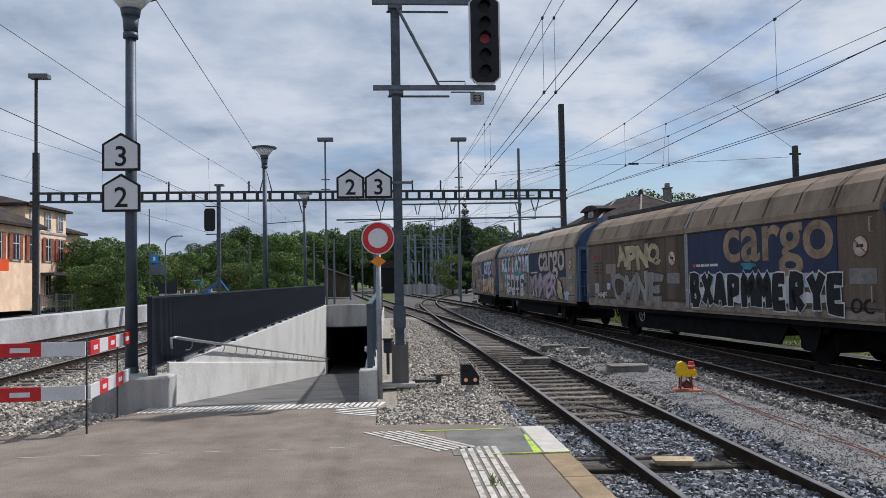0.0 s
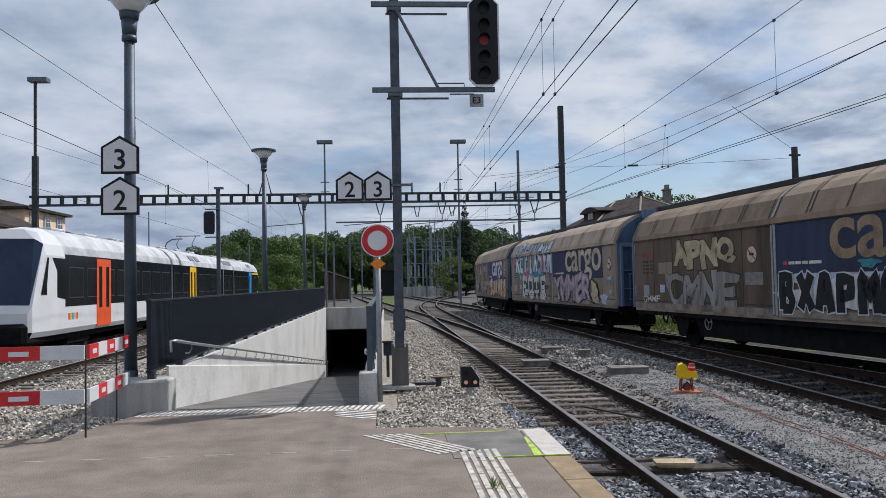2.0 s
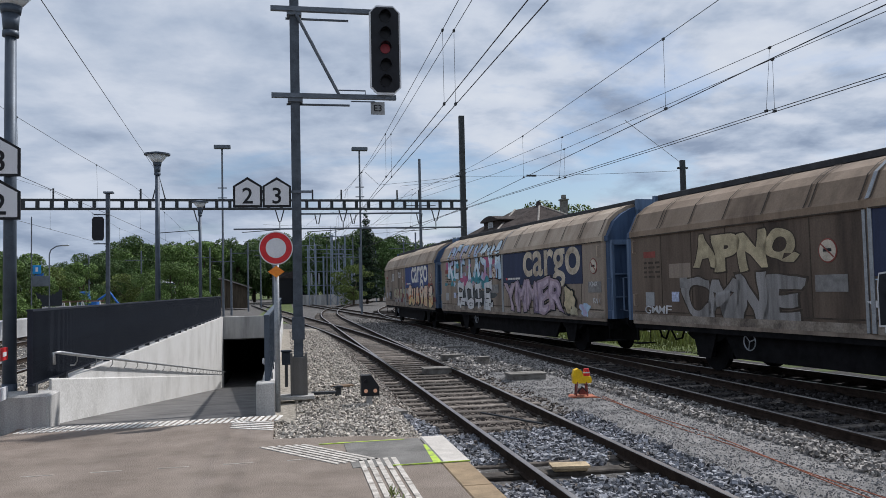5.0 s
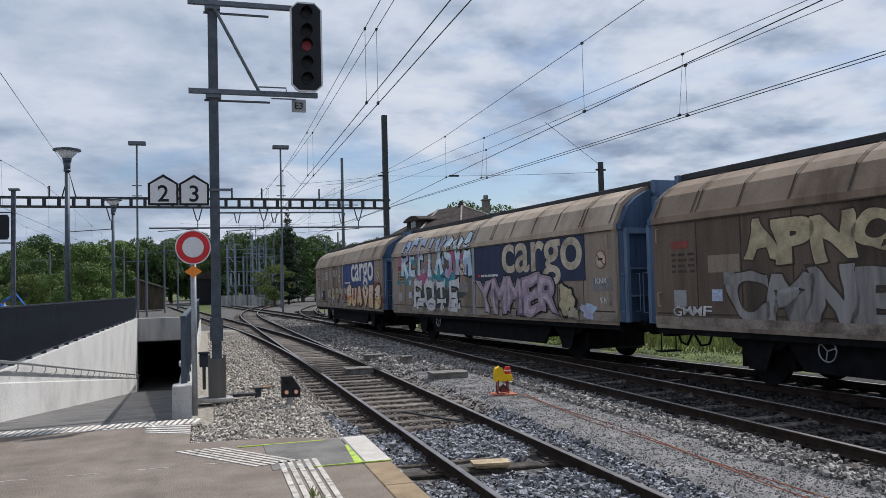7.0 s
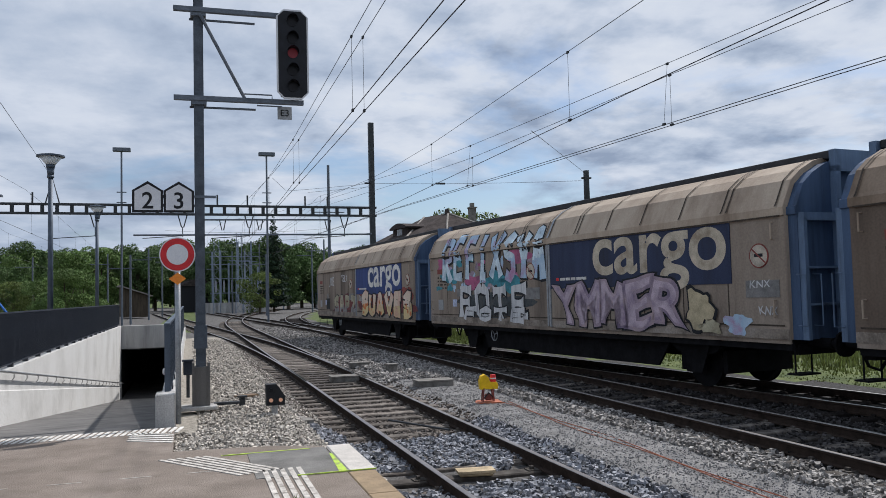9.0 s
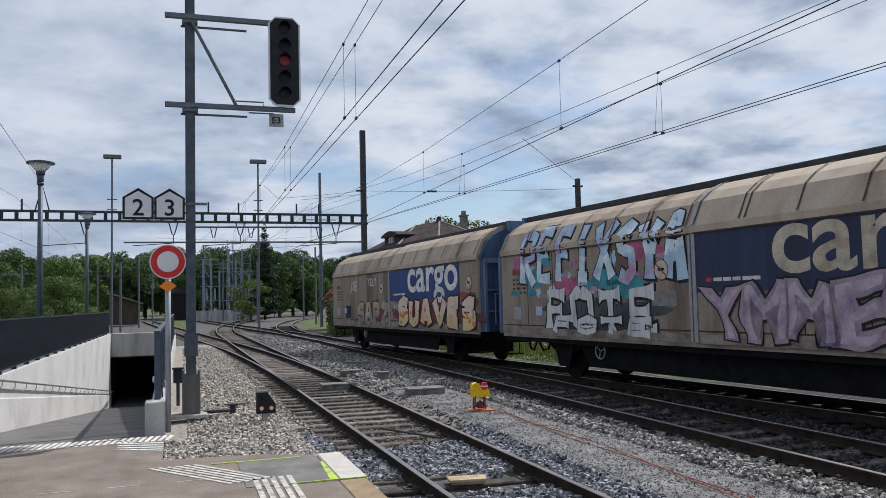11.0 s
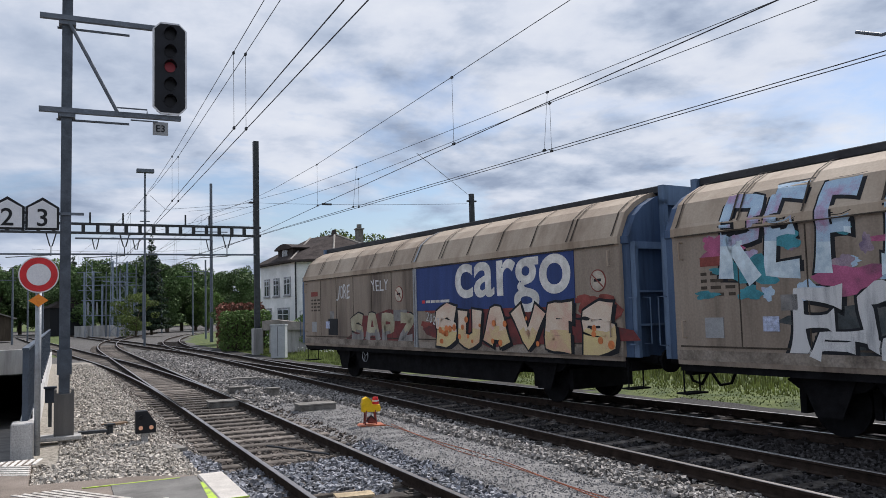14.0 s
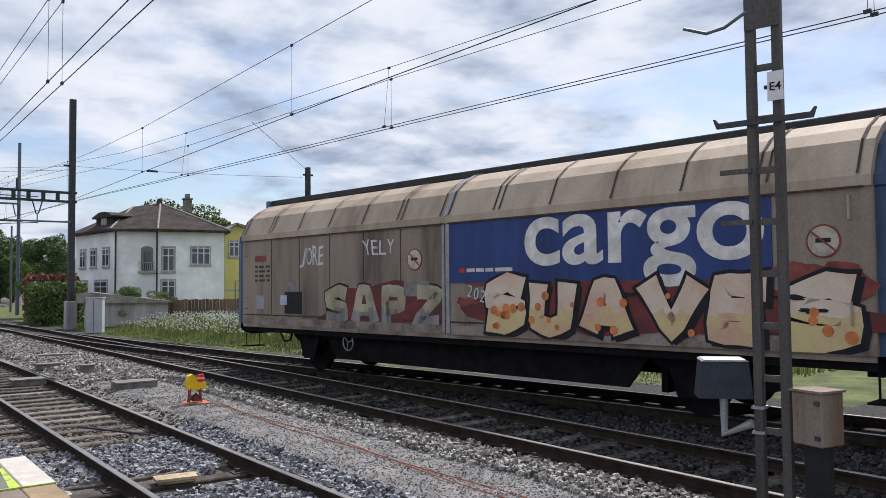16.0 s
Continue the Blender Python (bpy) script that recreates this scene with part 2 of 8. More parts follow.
M["g_khaki"] = material("khaki spray", (0.37, 0.34, 0.24), 0.7, dark=(0.24, 0.21, 0.14), scale=1.5)
M["g_maroon"] = material("maroon spray", (0.15, 0.035, 0.035), 0.7, dark=(0.07, 0.04, 0.04), scale=2)
M["g_orange"] = material("orange spray dots", (0.62, 0.20, 0.07), 0.7, scale=4)
M["lamp_glass"] = material("frosted lamp glass", (0.66, 0.69, 0.72), 0.25, scale=4, amount=0.1, bump=0.0)
M["lens_amber"] = glow("amber lens", (0.62, 0.32, 0.20), 0.22)
M["mast_grey"] = material("weathered grey mast paint", (0.085, 0.080, 0.076), 0.75, 0.2, dark=(0.05, 0.044, 0.04), scale=4, fine=40, streak=True)
M["box_brown"] = material("rust-stained box", (0.205, 0.16, 0.125), 0.75, dark=(0.13, 0.07, 0.04), light=(0.245, 0.21, 0.175), scale=2.5, streak=True)
M["cabinet_grey"] = material("grey cabinet paint", (0.038, 0.046, 0.060), 0.7, scale=3, amount=0.15, spec=0.15)
M["leaf_dark"] = material("dark conifer needles", (0.024, 0.045, 0.024), 0.8, scale=0.4, amount=0.5, random_amount=0.5, island=True, bump=0.0)
M["leaf"] = material("broad leaves", (0.115, 0.185, 0.050), 0.75, scale=0.25, amount=0.4, random_amount=0.38, island=True, bump=0.0)
M["leaf_mid"] = material("deep green leaves", (0.080, 0.132, 0.044), 0.75, scale=0.25, amount=0.45, random_amount=0.38, island=True, bump=0.0)
M["leaf_light"] = material("light green leaves", (0.11, 0.15, 0.035), 0.7, scale=0.4, amount=0.4, random_amount=0.5, island=True, bump=0.0)
M["leaf_red"] = material("reddish hedge leaves", (0.19, 0.075, 0.050), 0.7, scale=0.6, amount=0.3, random_amount=0.3, island=True, bump=0.0)
M["bark"] = material("bark", (0.07, 0.055, 0.04), 0.95, scale=4, streak=True)
M["render_white"] = material("white render", (0.80, 0.81, 0.80), 0.9, dark=(0.72, 0.73, 0.73), scale=0.6, fine=20, bump=0.05)
M["render_yellow"] = material("yellow render", (0.62, 0.56, 0.20), 0.9, scale=0.6, fine=20, amount=0.1)
M["render_peach"] = material("salmon render", (0.78, 0.57, 0.41), 0.9, dark=(0.69, 0.50, 0.36), scale=0.6, fine=20, grain=0.2)
M["shutter"] = material("red-brown shutter", (0.27, 0.085, 0.055), 0.8, scale=3)
M["tiles"] = material("brown roof tiles", (0.058, 0.048, 0.045), 0.95, dark=(0.036, 0.030, 0.028), scale=1.5, fine=14, bump=0.8, spec=0.1)
M["pane"] = material("dark window pane", (0.035, 0.045, 0.055), 0.08, scale=1.0, spec=0.8, bump=0.0)
M["trim"] = material("stone window trim", (0.35, 0.36, 0.37), 0.9, scale=3)
M["wood"] = material("weathered boards", (0.15, 0.105, 0.07), 0.9, scale=3, streak=True, random_amount=0.3)
M["felt"] = material("grey roof felt", (0.24, 0.22, 0.20), 0.9, scale=2)
M["wire"] = material("overhead wire", (0.05, 0.05, 0.055), 0.6, 0.5, scale=2, bump=0.0)
M["train_white"] = material("white train paint", (0.64, 0.65, 0.67), 0.35, scale=1.0, amount=0.05, bump=0.01, grain=0.2)
M["train_roof"] = material("silver-white roof", (0.48, 0.49, 0.51), 0.5, 0.2, dark=(0.34, 0.34, 0.35), scale=0.8, bump=0.02, grain=0.3)
M["train_glass"] = material("black train glazing", (0.008, 0.009, 0.012), 0.16, scale=1.0, spec=0.10, bump=0.0)
M["windscreen"] = material("blue-black windscreen", (0.012, 0.026, 0.060), 0.12, scale=1.0, spec=0.35, bump=0.0)
M["door_red"] = material("red door", (0.72, 0.09, 0.02), 0.4, scale=2, amount=0.1, bump=0.0)
M["door_yellow"] = material("yellow door", (0.85, 0.50, 0.01), 0.4, scale=2, amount=0.1, bump=0.0)
M["door_blue"] = material("blue door", (0.02, 0.27, 0.66), 0.4, scale=2, amount=0.1, bump=0.0)
M["tarp"] = material("blue tarpaulin", (0.03, 0.15, 0.50), 0.6, scale=3)
M["grass_blade"] = material("meadow grass", (0.20, 0.235, 0.075), 0.8, scale=0.6, amount=0.4, random_amount=0.5, island=True, bump=0.0)
M["flower"] = material("white meadow flowers", (0.70, 0.70, 0.62), 0.8, scale=5, amount=0.1, bump=0.0)
M["cable_orange"] = material("orange cable", (0.40, 0.13, 0.07), 0.6, scale=5)
M["cabinet_pale"] = material("pale grey cabinet", (0.42, 0.44, 0.45), 0.6, scale=3, amount=0.1)
M["plank_pale"] = material("pale sawn board", (0.42, 0.33, 0.21), 0.85, scale=5)
# ballast by the wagons: oily, and their shadow worked into the colour
M["ballast_dark"] = material("oily ballast bed darkened for wagon shade", (0.036, 0.034, 0.034), 0.95, dark=(0.018, 0.017, 0.017), light=(0.07, 0.067, 0.066), scale=14, fine=45, bump=1.0)
M["stone_d"] = material("oily ballast stone darkened for wagon shade", (0.046, 0.043, 0.043), 0.9, scale=20, amount=0.3, random_amount=0.75, island=True, bump=0.1, spec=0.12)
M["train_window"] = material("dark train window", (0.010, 0.011, 0.014), 0.2, scale=1.0, spec=0.10, bump=0.0)
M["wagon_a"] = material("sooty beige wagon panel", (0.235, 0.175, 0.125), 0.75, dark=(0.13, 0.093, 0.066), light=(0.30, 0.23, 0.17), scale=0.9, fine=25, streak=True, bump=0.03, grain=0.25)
M["wagon_a_low"] = material("streaked dark brown wagon panel", (0.118, 0.088, 0.067), 0.8, dark=(0.055, 0.041, 0.033), light=(0.17, 0.13, 0.10), scale=1.2, fine=25, streak=True, bump=0.03, grain=0.35)
M["tan"] = material("soiled tan lettering", (0.27, 0.195, 0.13), 0.75, dark=(0.17, 0.12, 0.08), scale=2.5, bump=0.02)
M["concrete_dark"] = material("dirty concrete", (0.19, 0.18, 0.165), 0.9, dark=(0.11, 0.10, 0.09), scale=4, fine=60)
M["wall_grey"] = material("pale grey wall", (0.40, 0.41, 0.42), 0.85, dark=(0.30, 0.305, 0.31), scale=0.5, fine=30)
M["grit"] = material("grey grit", (0.235, 0.23, 0.228), 0.9, scale=20, amount=0.2, random_amount=0.45, island=True, bump=0.0)
M["sill_pale"] = material("scuffed sill", (0.23, 0.195, 0.16), 0.8, dark=(0.085, 0.068, 0.058), light=(0.34, 0.30, 0.26), scale=1.6, fine=25, bump=0.05)
M["frame_pale"] = material("pale galvanised frame", (0.20, 0.24, 0.30), 0.6, 0.2, scale=3, amount=0.2)
M["stone_e"] = material("mixed ballast stone", (0.255, 0.24, 0.225), 0.9, scale=20, amount=0.35, random_amount=0.75, island=True, bump=0.1)
M["plate_dull"] = material("soiled grey plate", (0.20, 0.195, 0.19), 0.7, scale=5, amount=0.3)
M["casing"] = material("brown-grey mast casing", (0.125, 0.12, 0.115), 0.75, 0.1, dark=(0.07, 0.062, 0.055), scale=3, streak=True)
M["g_pale"] = material("cream and pink spray", (0.66, 0.52, 0.40), 0.7, dark=(0.62, 0.38, 0.30), light=(0.70, 0.60, 0.50), scale=1.6)
M["g_lilac"] = material("lilac spray", (0.42, 0.34, 0.40), 0.7, dark=(0.24, 0.18, 0.26), scale=2)
M["g_ice"] = material("icy white-blue spray", (0.56, 0.66, 0.72), 0.7, dark=(0.34, 0.46, 0.56), scale=2.5)


# ---- building helpers; plan coordinates: L to the right of the camera across the tracks, S along them ----
TRK = Matrix.Rotation(radians(4.0), 4, "Z")


def put(ob, m):
    ob.matrix_basis = m
    return ob


def thing(name, L, S, z, rz=0.0, label="", category="", group="", kind=""):
    """An Empty at the base of a thing, in plan coordinates."""
    ob = new(name)
    ob.empty_display_size = 0.2
    put(ob, TRK @ pose(L, S, z, 0, 0, rz))
    return tagged(ob, label, category, group, kind)


def mesh_of(name, bm, mats):
    me = bpy.data.meshes.new(name)
    bm.to_mesh(me)
    bm.free()
    for m in (mats if isinstance(mats, (list, tuple)) else [mats]):
        me.materials.append(m)
    return me


def part(name, bm, mats, parent=None, label="", m=None, smooth=False):
    me = mesh_of(name, bm, mats)
    if smooth:
        me.polygons.foreach_set("use_smooth", [True] * len(me.polygons))
    ob = new(name, me)
    ob.parent = parent
    if m is not None:
        ob.matrix_basis = m
    return tagged(ob, label)


def shared(name, me, parent, m, label=""):
    ob = new(name, me)
    ob.parent = parent
    ob.matrix_basis = m
    return tagged(ob, label)


def single(name, bm, mats, label="", category="", group="", kind="", m=None, smooth=False):
    ob = part(name, bm, mats, None, "", TRK if m is None else m, smooth)
    return tagged(ob, label, category, group, kind)


def box(bm, x0, x1, y0, y1, z0, z1, m=None, bevel=0.0, mat=0):
    c = Matrix.Translation(((x0 + x1) / 2, (y0 + y1) / 2, (z0 + z1) / 2)) @ Matrix.Diagonal((abs(x1 - x0), abs(y1 - y0), abs(z1 - z0), 1))
    g = bmesh.ops.create_cube(bm, size=1.0, matrix=(m @ c) if m is not None else c)
    vs = g["verts"]
    fs = list({f for v in vs for f in v.link_faces})
    for f in fs:
        f.material_index = mat
    if bevel:
        es = list({e for v in vs for e in v.link_edges})
        r = bmesh.ops.bevel(bm, geom=es, offset=bevel, segments=1, affect="EDGES", profile=0.5)
        for f in r["faces"]:
            f.material_index = mat
    return bm


def tube(bm, p0, p1, r0, r1=None, n=10, mat=0, caps=True):
    p0, p1 = Vector(p0), Vector(p1)
    r1 = r0 if r1 is None else r1
    d = p1 - p0
    q = d.to_track_quat("Z", "Y").to_matrix().to_4x4()
    g = bmesh.ops.create_cone(bm, cap_ends=caps, segments=n, radius1=r0, radius2=r1, depth=d.length,
                              matrix=Matrix.Translation((p0 + p1) / 2) @ q)
    for f in {f for v in g["verts"] for f in v.link_faces}:
        f.material_index = mat
    return bm


def chain(bm, pts, r, n=8, mat=0):
    """One bent tube through the points."""
    pts = [Vector(p) for p in pts]
    rings = []
    for i, p in enumerate(pts):
        d = (pts[min(i + 1, len(pts) - 1)] - pts[max(i - 1, 0)]).normalized()
        ref = Vector((0, 0, 1)) if abs(d.z) < 0.9 else Vector((1, 0, 0))
        if rings and abs(d.z) >= 0.75 or i == 0 and abs((pts[1] - pts[0]).normalized().z) >= 0.75:
            ref = Vector((0.3, 0.9, 0.1))
        u = d.cross(ref).normalized()
        w = d.cross(u)
        ring = [p + r * (math.cos(2 * math.pi * k / n) * u + math.sin(2 * math.pi * k / n) * w) for k in range(n)]
        if rings:
            best = min(range(n), key=lambda s: sum((ring[(k + s) % n] - rings[-1][k].co).length for k in range(n)))
            ring = ring[best:] + ring[:best]
        rings.append([bm.verts.new(q) for q in ring])
    fs = []
    for a, b in zip(rings[:-1], rings[1:]):
        for k in range(n):
            fs.append(bm.faces.new((a[k], a[(k + 1) % n], b[(k + 1) % n], b[k])))
    fs += [bm.faces.new(rings[0]), bm.faces.new(rings[-1])]
    for f in fs:
        f.material_index = mat
    bmesh.ops.recalc_face_normals(bm, faces=fs)
    return bm


def prism(bm, outline, y0, y1, mat=0):
    """An outline in x and z, pushed from y0 to y1."""
    a = [bm.verts.new((x, y0, z)) for x, z in outline]
    b = [bm.verts.new((x, y1, z)) for x, z in outline]
    fs = [bm.faces.new(a), bm.faces.new(b[::-1])]
    for i in range(len(a)):
        j = (i + 1) % len(a)
        fs.append(bm.faces.new((a[j], a[i], b[i], b[j])))
    for f in fs:
        f.material_index = mat
    bmesh.ops.recalc_face_normals(bm, faces=fs)
    return bm


def disc(bm, c, r, y0, y1, n=28, mat=0, sides=None):
    """An upright round or many-sided plate that faces -y."""
    return prism(bm, [(c[0] + r * math.sin(2 * math.pi * (i + 0.5) / n), c[1] + r * math.cos(2 * math.pi * (i + 0.5) / n)) for i in range(n)], y0, y1, mat)


def nb():
    return bmesh.new()


def lettering(name, text, size, mats, parent, m, extrude=0.002, offset=0.0, label="", align="LEFT", squeeze=1.0):
    """Letters of the built-in font as one mesh, upright in the local x-z plane, facing -y."""
    cu = bpy.data.curves.new(name, "FONT")
    cu.body, cu.size, cu.extrude, cu.offset, cu.align_x = text, size, extrude, offset, align
    cu.resolution_u = 3
    tmp = bpy.data.objects.new(name, cu)
    me = bpy.data.meshes.new_from_object(tmp)
    bpy.data.objects.remove(tmp)
    me.transform(Matrix.Rotation(radians(90), 4, "X") @ Matrix.Diagonal((squeeze, 1, 1, 1)))
    me.materials.clear()
    me.materials.append(mats)
    ob = new(name, me)
    ob.parent = parent
    ob.matrix_basis = m
    return tagged(ob, label)


# ---- plan of the tracks ----
RAIL_Z = -0.38
BED_Z = -0.555


def t1_main(s):
    return 3.51 if s < 60 else 3.51 + (s - 60) ** 2 / 600


def t1_branch(s):
    if s < 20:
        return 3.51
    return 3.51 - (s - 20) ** 2 / 600 if s < 44 else 3.51 - 0.96 - 0.08 * (s - 44)


def t2(s):
    return 8.33 if s < 46 else (8.33 - (s - 46) ** 2 / 240 if s < 54 else 8.33 - 0.267 - 0.067 * (s - 54))


FREIGHT_P0, FREIGHT_YAW, FREIGHT_STRAIGHT, FREIGHT_R = Vector((11.68, 10.99)), 6.843, 16.0, 225.0
FREIGHT_BEND, FREIGHT_R_NEAR = 4.0, 330.0


def freight(q):
    """Point and heading (to the far end) of the freight track, q metres from the place abreast of S 11."""
    a, q = radians(FREIGHT_YAW), float(q)
    d, n = Vector((-math.sin(a), math.cos(a))), Vector((math.cos(a), math.sin(a)))
    if q < FREIGHT_BEND:
        h = (FREIGHT_BEND - q) / FREIGHT_R_NEAR
        return FREIGHT_P0 + FREIGHT_BEND * d - FREIGHT_R_NEAR * (math.sin(h) * d + (1 - math.cos(h)) * n), d * math.cos(h) + n * math.sin(h)
    if q <= FREIGHT_STRAIGHT:
        return FREIGHT_P0 + q * d, d
    h = (q - FREIGHT_STRAIGHT) / FREIGHT_R
    c = FREIGHT_P0 + FREIGHT_STRAIGHT * d + FREIGHT_R * math.sin(h) * d + FREIGHT_R * (1 - math.cos(h)) * n
    return c, d * math.cos(h) + n * math.sin(h)


def freight_line(S):
    """Lateral place of the freight track abreast of a place along the tracks."""
    return freight((S - 11) / 0.993)[0].x


def left_curve(L):
    return lambda s: L if s < 45 else L - (s - 45) ** 2 / 1380


PATHS = {
    "t1": [(t1_main(s), s) for s in np.arange(-14, 150, 2.0)],
    "branch": [(t1_branch(s), s) for s in np.arange(20, 140, 2.0)],
    "t2": [(t2(s), s) for s in np.arange(-14, 140, 2.0)],
    "freight": [tuple(freight(q)[0]) for q in np.arange(-26, 130, 2.0)],
    "left_near": [(left_curve(-8.22)(s), s) for s in np.arange(-14, 300, 4.0)],
    "left_far": [(left_curve(-12.95)(s), s) for s in np.arange(-60, 360, 4.0)],
}


def sweep_rail(bm, pts, off):
    prof = [(-0.06, -0.16), (0.06, -0.16), (0.06, -0.148), (0.012, -0.13), (0.012, -0.045), (0.035, -0.035), (0.035, -0.006), (0.028, 0.0),
            (-0.028, 0.0), (-0.035, -0.006), (-0.035, -0.035), (-0.012, -0.045), (-0.012, -0.13), (-0.06, -0.148)]
    rings = []
    for i, p in enumerate(pts):
        a, b = Vector(pts[max(i - 1, 0)]), Vector(pts[min(i + 1, len(pts) - 1)])
        d = (b - a).normalized()
        n = Vector((d.y, -d.x))
        c = Vector(p) + n * off
        rings.append([bm.verts.new((c.x + n.x * x, c.y + n.y * x, RAIL_Z + z)) for x, z in prof])
    k = len(prof)
    for r0, r1 in zip(rings[:-1], rings[1:]):
        for i in range(k):
            f = bm.faces.new((r0[i], r0[(i + 1) % k], r1[(i + 1) % k], r1[i]))
            f.material_index = 1 if i in (6, 7, 8) else 0
    for r in (rings[0], rings[-1]):
        bm.faces.new(r)
    bmesh.ops.recalc_face_normals(bm, faces=bm.faces[:])
    return bm


def along(pts, step, start=0.0, end=None):
    """Points and headings at even steps along a line of plan points."""
    out, left, run = [], start, 0.0
    for a, b in zip(pts[:-1], pts[1:]):
        a, b = Vector(a), Vector(b)
        ln = (b - a).length
        d = (b - a) / ln
        while left <= run + ln and (end is None or left <= end):
            out.append((a + d * (left - run), math.degrees(math.atan2(-d.x, d.y))))
            left += step
        run += ln
    return out


# ---- ground ----
HOLE = (-3.42, -0.16, 11.45, 43.5)


def smooth(a, b, x):
    t = min(1.0, max(0.0, (x - a) / (b - a)))
    return t * t * (3 - 2 * t)


def ground_z(L, S):
    z = BED_Z - 0.03 + 0.03 * noise.noise((L * 0.7, S * 0.7, 0)) + 0.015 * noise.noise((L * 2.5, S * 2.5, 3))
    # mound round the ramp, level with the platform, falling off to the tracks
    up = smooth(2.35, 1.2, L) * smooth(-7.2, -6.2, L) * smooth(58, 30, S)
    z += (0.50 + 0.0 * S) * up
    # walkway between the tracks
    z += 0.11 * smooth(4.7, 5.1, L) * smooth(7.2, 6.7, L) * smooth(40, 28, S)
    if L > 13.4:
        z += 0.10 * smooth(13.4, 15, L) + 0.35 * smooth(16, 40, L)
    if L < -15:
        z += 0.35 * smooth(-15, -16.0, L)
    return z


def zone(L, S):
    j = 0.35 * noise.noise((L * 1.3, S * 1.3, 9))
    if S > 260 or abs(L) > 160 or S < -40:
        return 3
    f = freight_line(S) if S < 60 else 8 + (S - 60) ** 2 / 450
    if L > max(f, 8.3) + 2.6 + j:
        return 3
    if L < -15.3:
        return 4
    # strip under and beside the wagons takes the shade-darkened bed
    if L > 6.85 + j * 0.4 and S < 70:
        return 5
    if S > 58 and -3 < L < 0.8:
        return 3
    if -6.6 + j < L < 1.55 + j and 9 < S < 45:
        return 1
    if 4.75 + j * 0.5 < L < 6.75 + j * 0.5 and S < 33 + 6 * j:
        return 2
    return 0


def axis_steps(stops):
    out = []
    for a, b, st in stops:
        out += list(np.arange(a, b, st))
    return out


def build_ground():
    ls = axis_steps([(-1500, -300, 200), (-300, -60, 40), (-60, -18, 3), (-18, -9, 1), (-9, -3.42, 0.465)]) + \
        axis_steps([(-3.42, -0.16, 0.8150)]) + axis_steps([(-0.16, 8, 0.255), (8, 18, 0.5), (18, 40, 2), (40, 300, 26), (300, 1501, 200)])
    ss = axis_steps([(-1500, -100, 200), (-100, -16, 14), (-16, 4, 2), (4, 11.45, 0.3104166)]) + \
        axis_steps([(11.45, 43.5, 0.4578571)]) + axis_steps([(43.5, 80, 1.5), (80, 200, 6), (200, 700, 50), (700, 2600, 200)])
    verts, faces, mats = [], [], []
    nl = len(ls)
    for s in ss:
        for L in ls:
            verts.append((L, s, ground_z(L, s)))
    for i in range(len(ss) - 1):
        for j in range(nl - 1):
            cl, cs = (ls[j] + ls[j + 1]) / 2, (ss[i] + ss[i + 1]) / 2
            if HOLE[0] < cl < HOLE[1] and HOLE[2] < cs < HOLE[3]:
                continue
            faces.append((i * nl + j, i * nl + j + 1, (i + 1) * nl + j + 1, (i + 1) * nl + j))
            mats.append(zone(cl, cs))
    me = bpy.data.meshes.new("ground")
    me.from_pydata(verts, [], faces)
    for k in ("ballast", "ballast_pale", "path", "grass", "earth", "ballast_dark"):
        me.materials.append(M[k])
    me.polygons.foreach_set("material_index", mats)
    me.polygons.foreach_set("use_smooth", [True] * len(faces))
    ob = put(new("ground", me), TRK)
    return tagged(ob, "railway ground of ballast, gravel and meadow", "ground", kind="structure")


ground = build_ground()


def scatter_stones(name, spots, size, mat, label):
    """Loose stones as one mesh: broken lumps lying half in the ground."""
    rng = np.random.default_rng(len(spots))
    base = np.array([(x, y, z) for x in (-1, 1) for y in (-1, 1) for z in (-1, 1)], float) * 0.68
    tri = np.array([(0, 1, 3, 2), (4, 6, 7, 5), (0, 4, 5, 1), (2, 3, 7, 6), (1, 5, 7, 3)])
    n = len(spots)
    v = base[None] * rng.uniform(0.62, 1.12, (n, 8, 1)) + rng.uniform(-0.22, 0.22, (n, 8, 3))
    v *= (size * rng.uniform(0.55, 1.3, (n, 1, 1))) * rng.uniform(0.65, 1.2, (n, 1, 3))
    ang = rng.uniform(0, 6.283, n)
    tilt = rng.uniform(-0.7, 0.7, n)
    c, s = np.cos(tilt), np.sin(tilt)
    x, z = v[..., 0] * c[:, None] - v[..., 2] * s[:, None], v[..., 0] * s[:, None] + v[..., 2] * c[:, None]
    c, s = np.cos(ang), np.sin(ang)
    v = np.stack([x * c[:, None] - v[..., 1] * s[:, None], x * s[:, None] + v[..., 1] * c[:, None], z], -1)
    v += np.array(spots)[:, None, :]
    f = (tri[None] + 8 * np.arange(n)[:, None, None]).reshape(-1, 4)
    me = bpy.data.meshes.new(name)
    me.from_pydata(v.reshape(-1, 3).tolist(), [], f.tolist())
    me.materials.append(mat)
    ob = put(new(name, me), TRK)
    return tagged(ob, label, "stones", kind="stuff")


def stone_spots(count, l0, l1, s0, s1, keep=None, power=1.0, lift=0.012):
    out = []
    rnd = random.Random(count)
    while len(out) < count:
        S = s0 + (s1 - s0) * rnd.random() ** power
        L = l0 + (l1 - l0) * rnd.random()
        if HOLE[0] - 0.3 < L < HOLE[1] + 0.3 and S > HOLE[2] - 0.2:
            continue
        if keep and not keep(L, S):
            continue
        out.append((L, S, ground_z(L, S) + lift * rnd.random()))
    return out


def sleeper_gaps(L, S):
    """False where the sleepers lie bare between the heaps."""
    bare = 8.9 < S < 10.0 or S > 12.0
    return not (2.2 < L < 4.6 and bare and noise.noise((L * 0.9, S * 0.6, 4)) > -0.25)


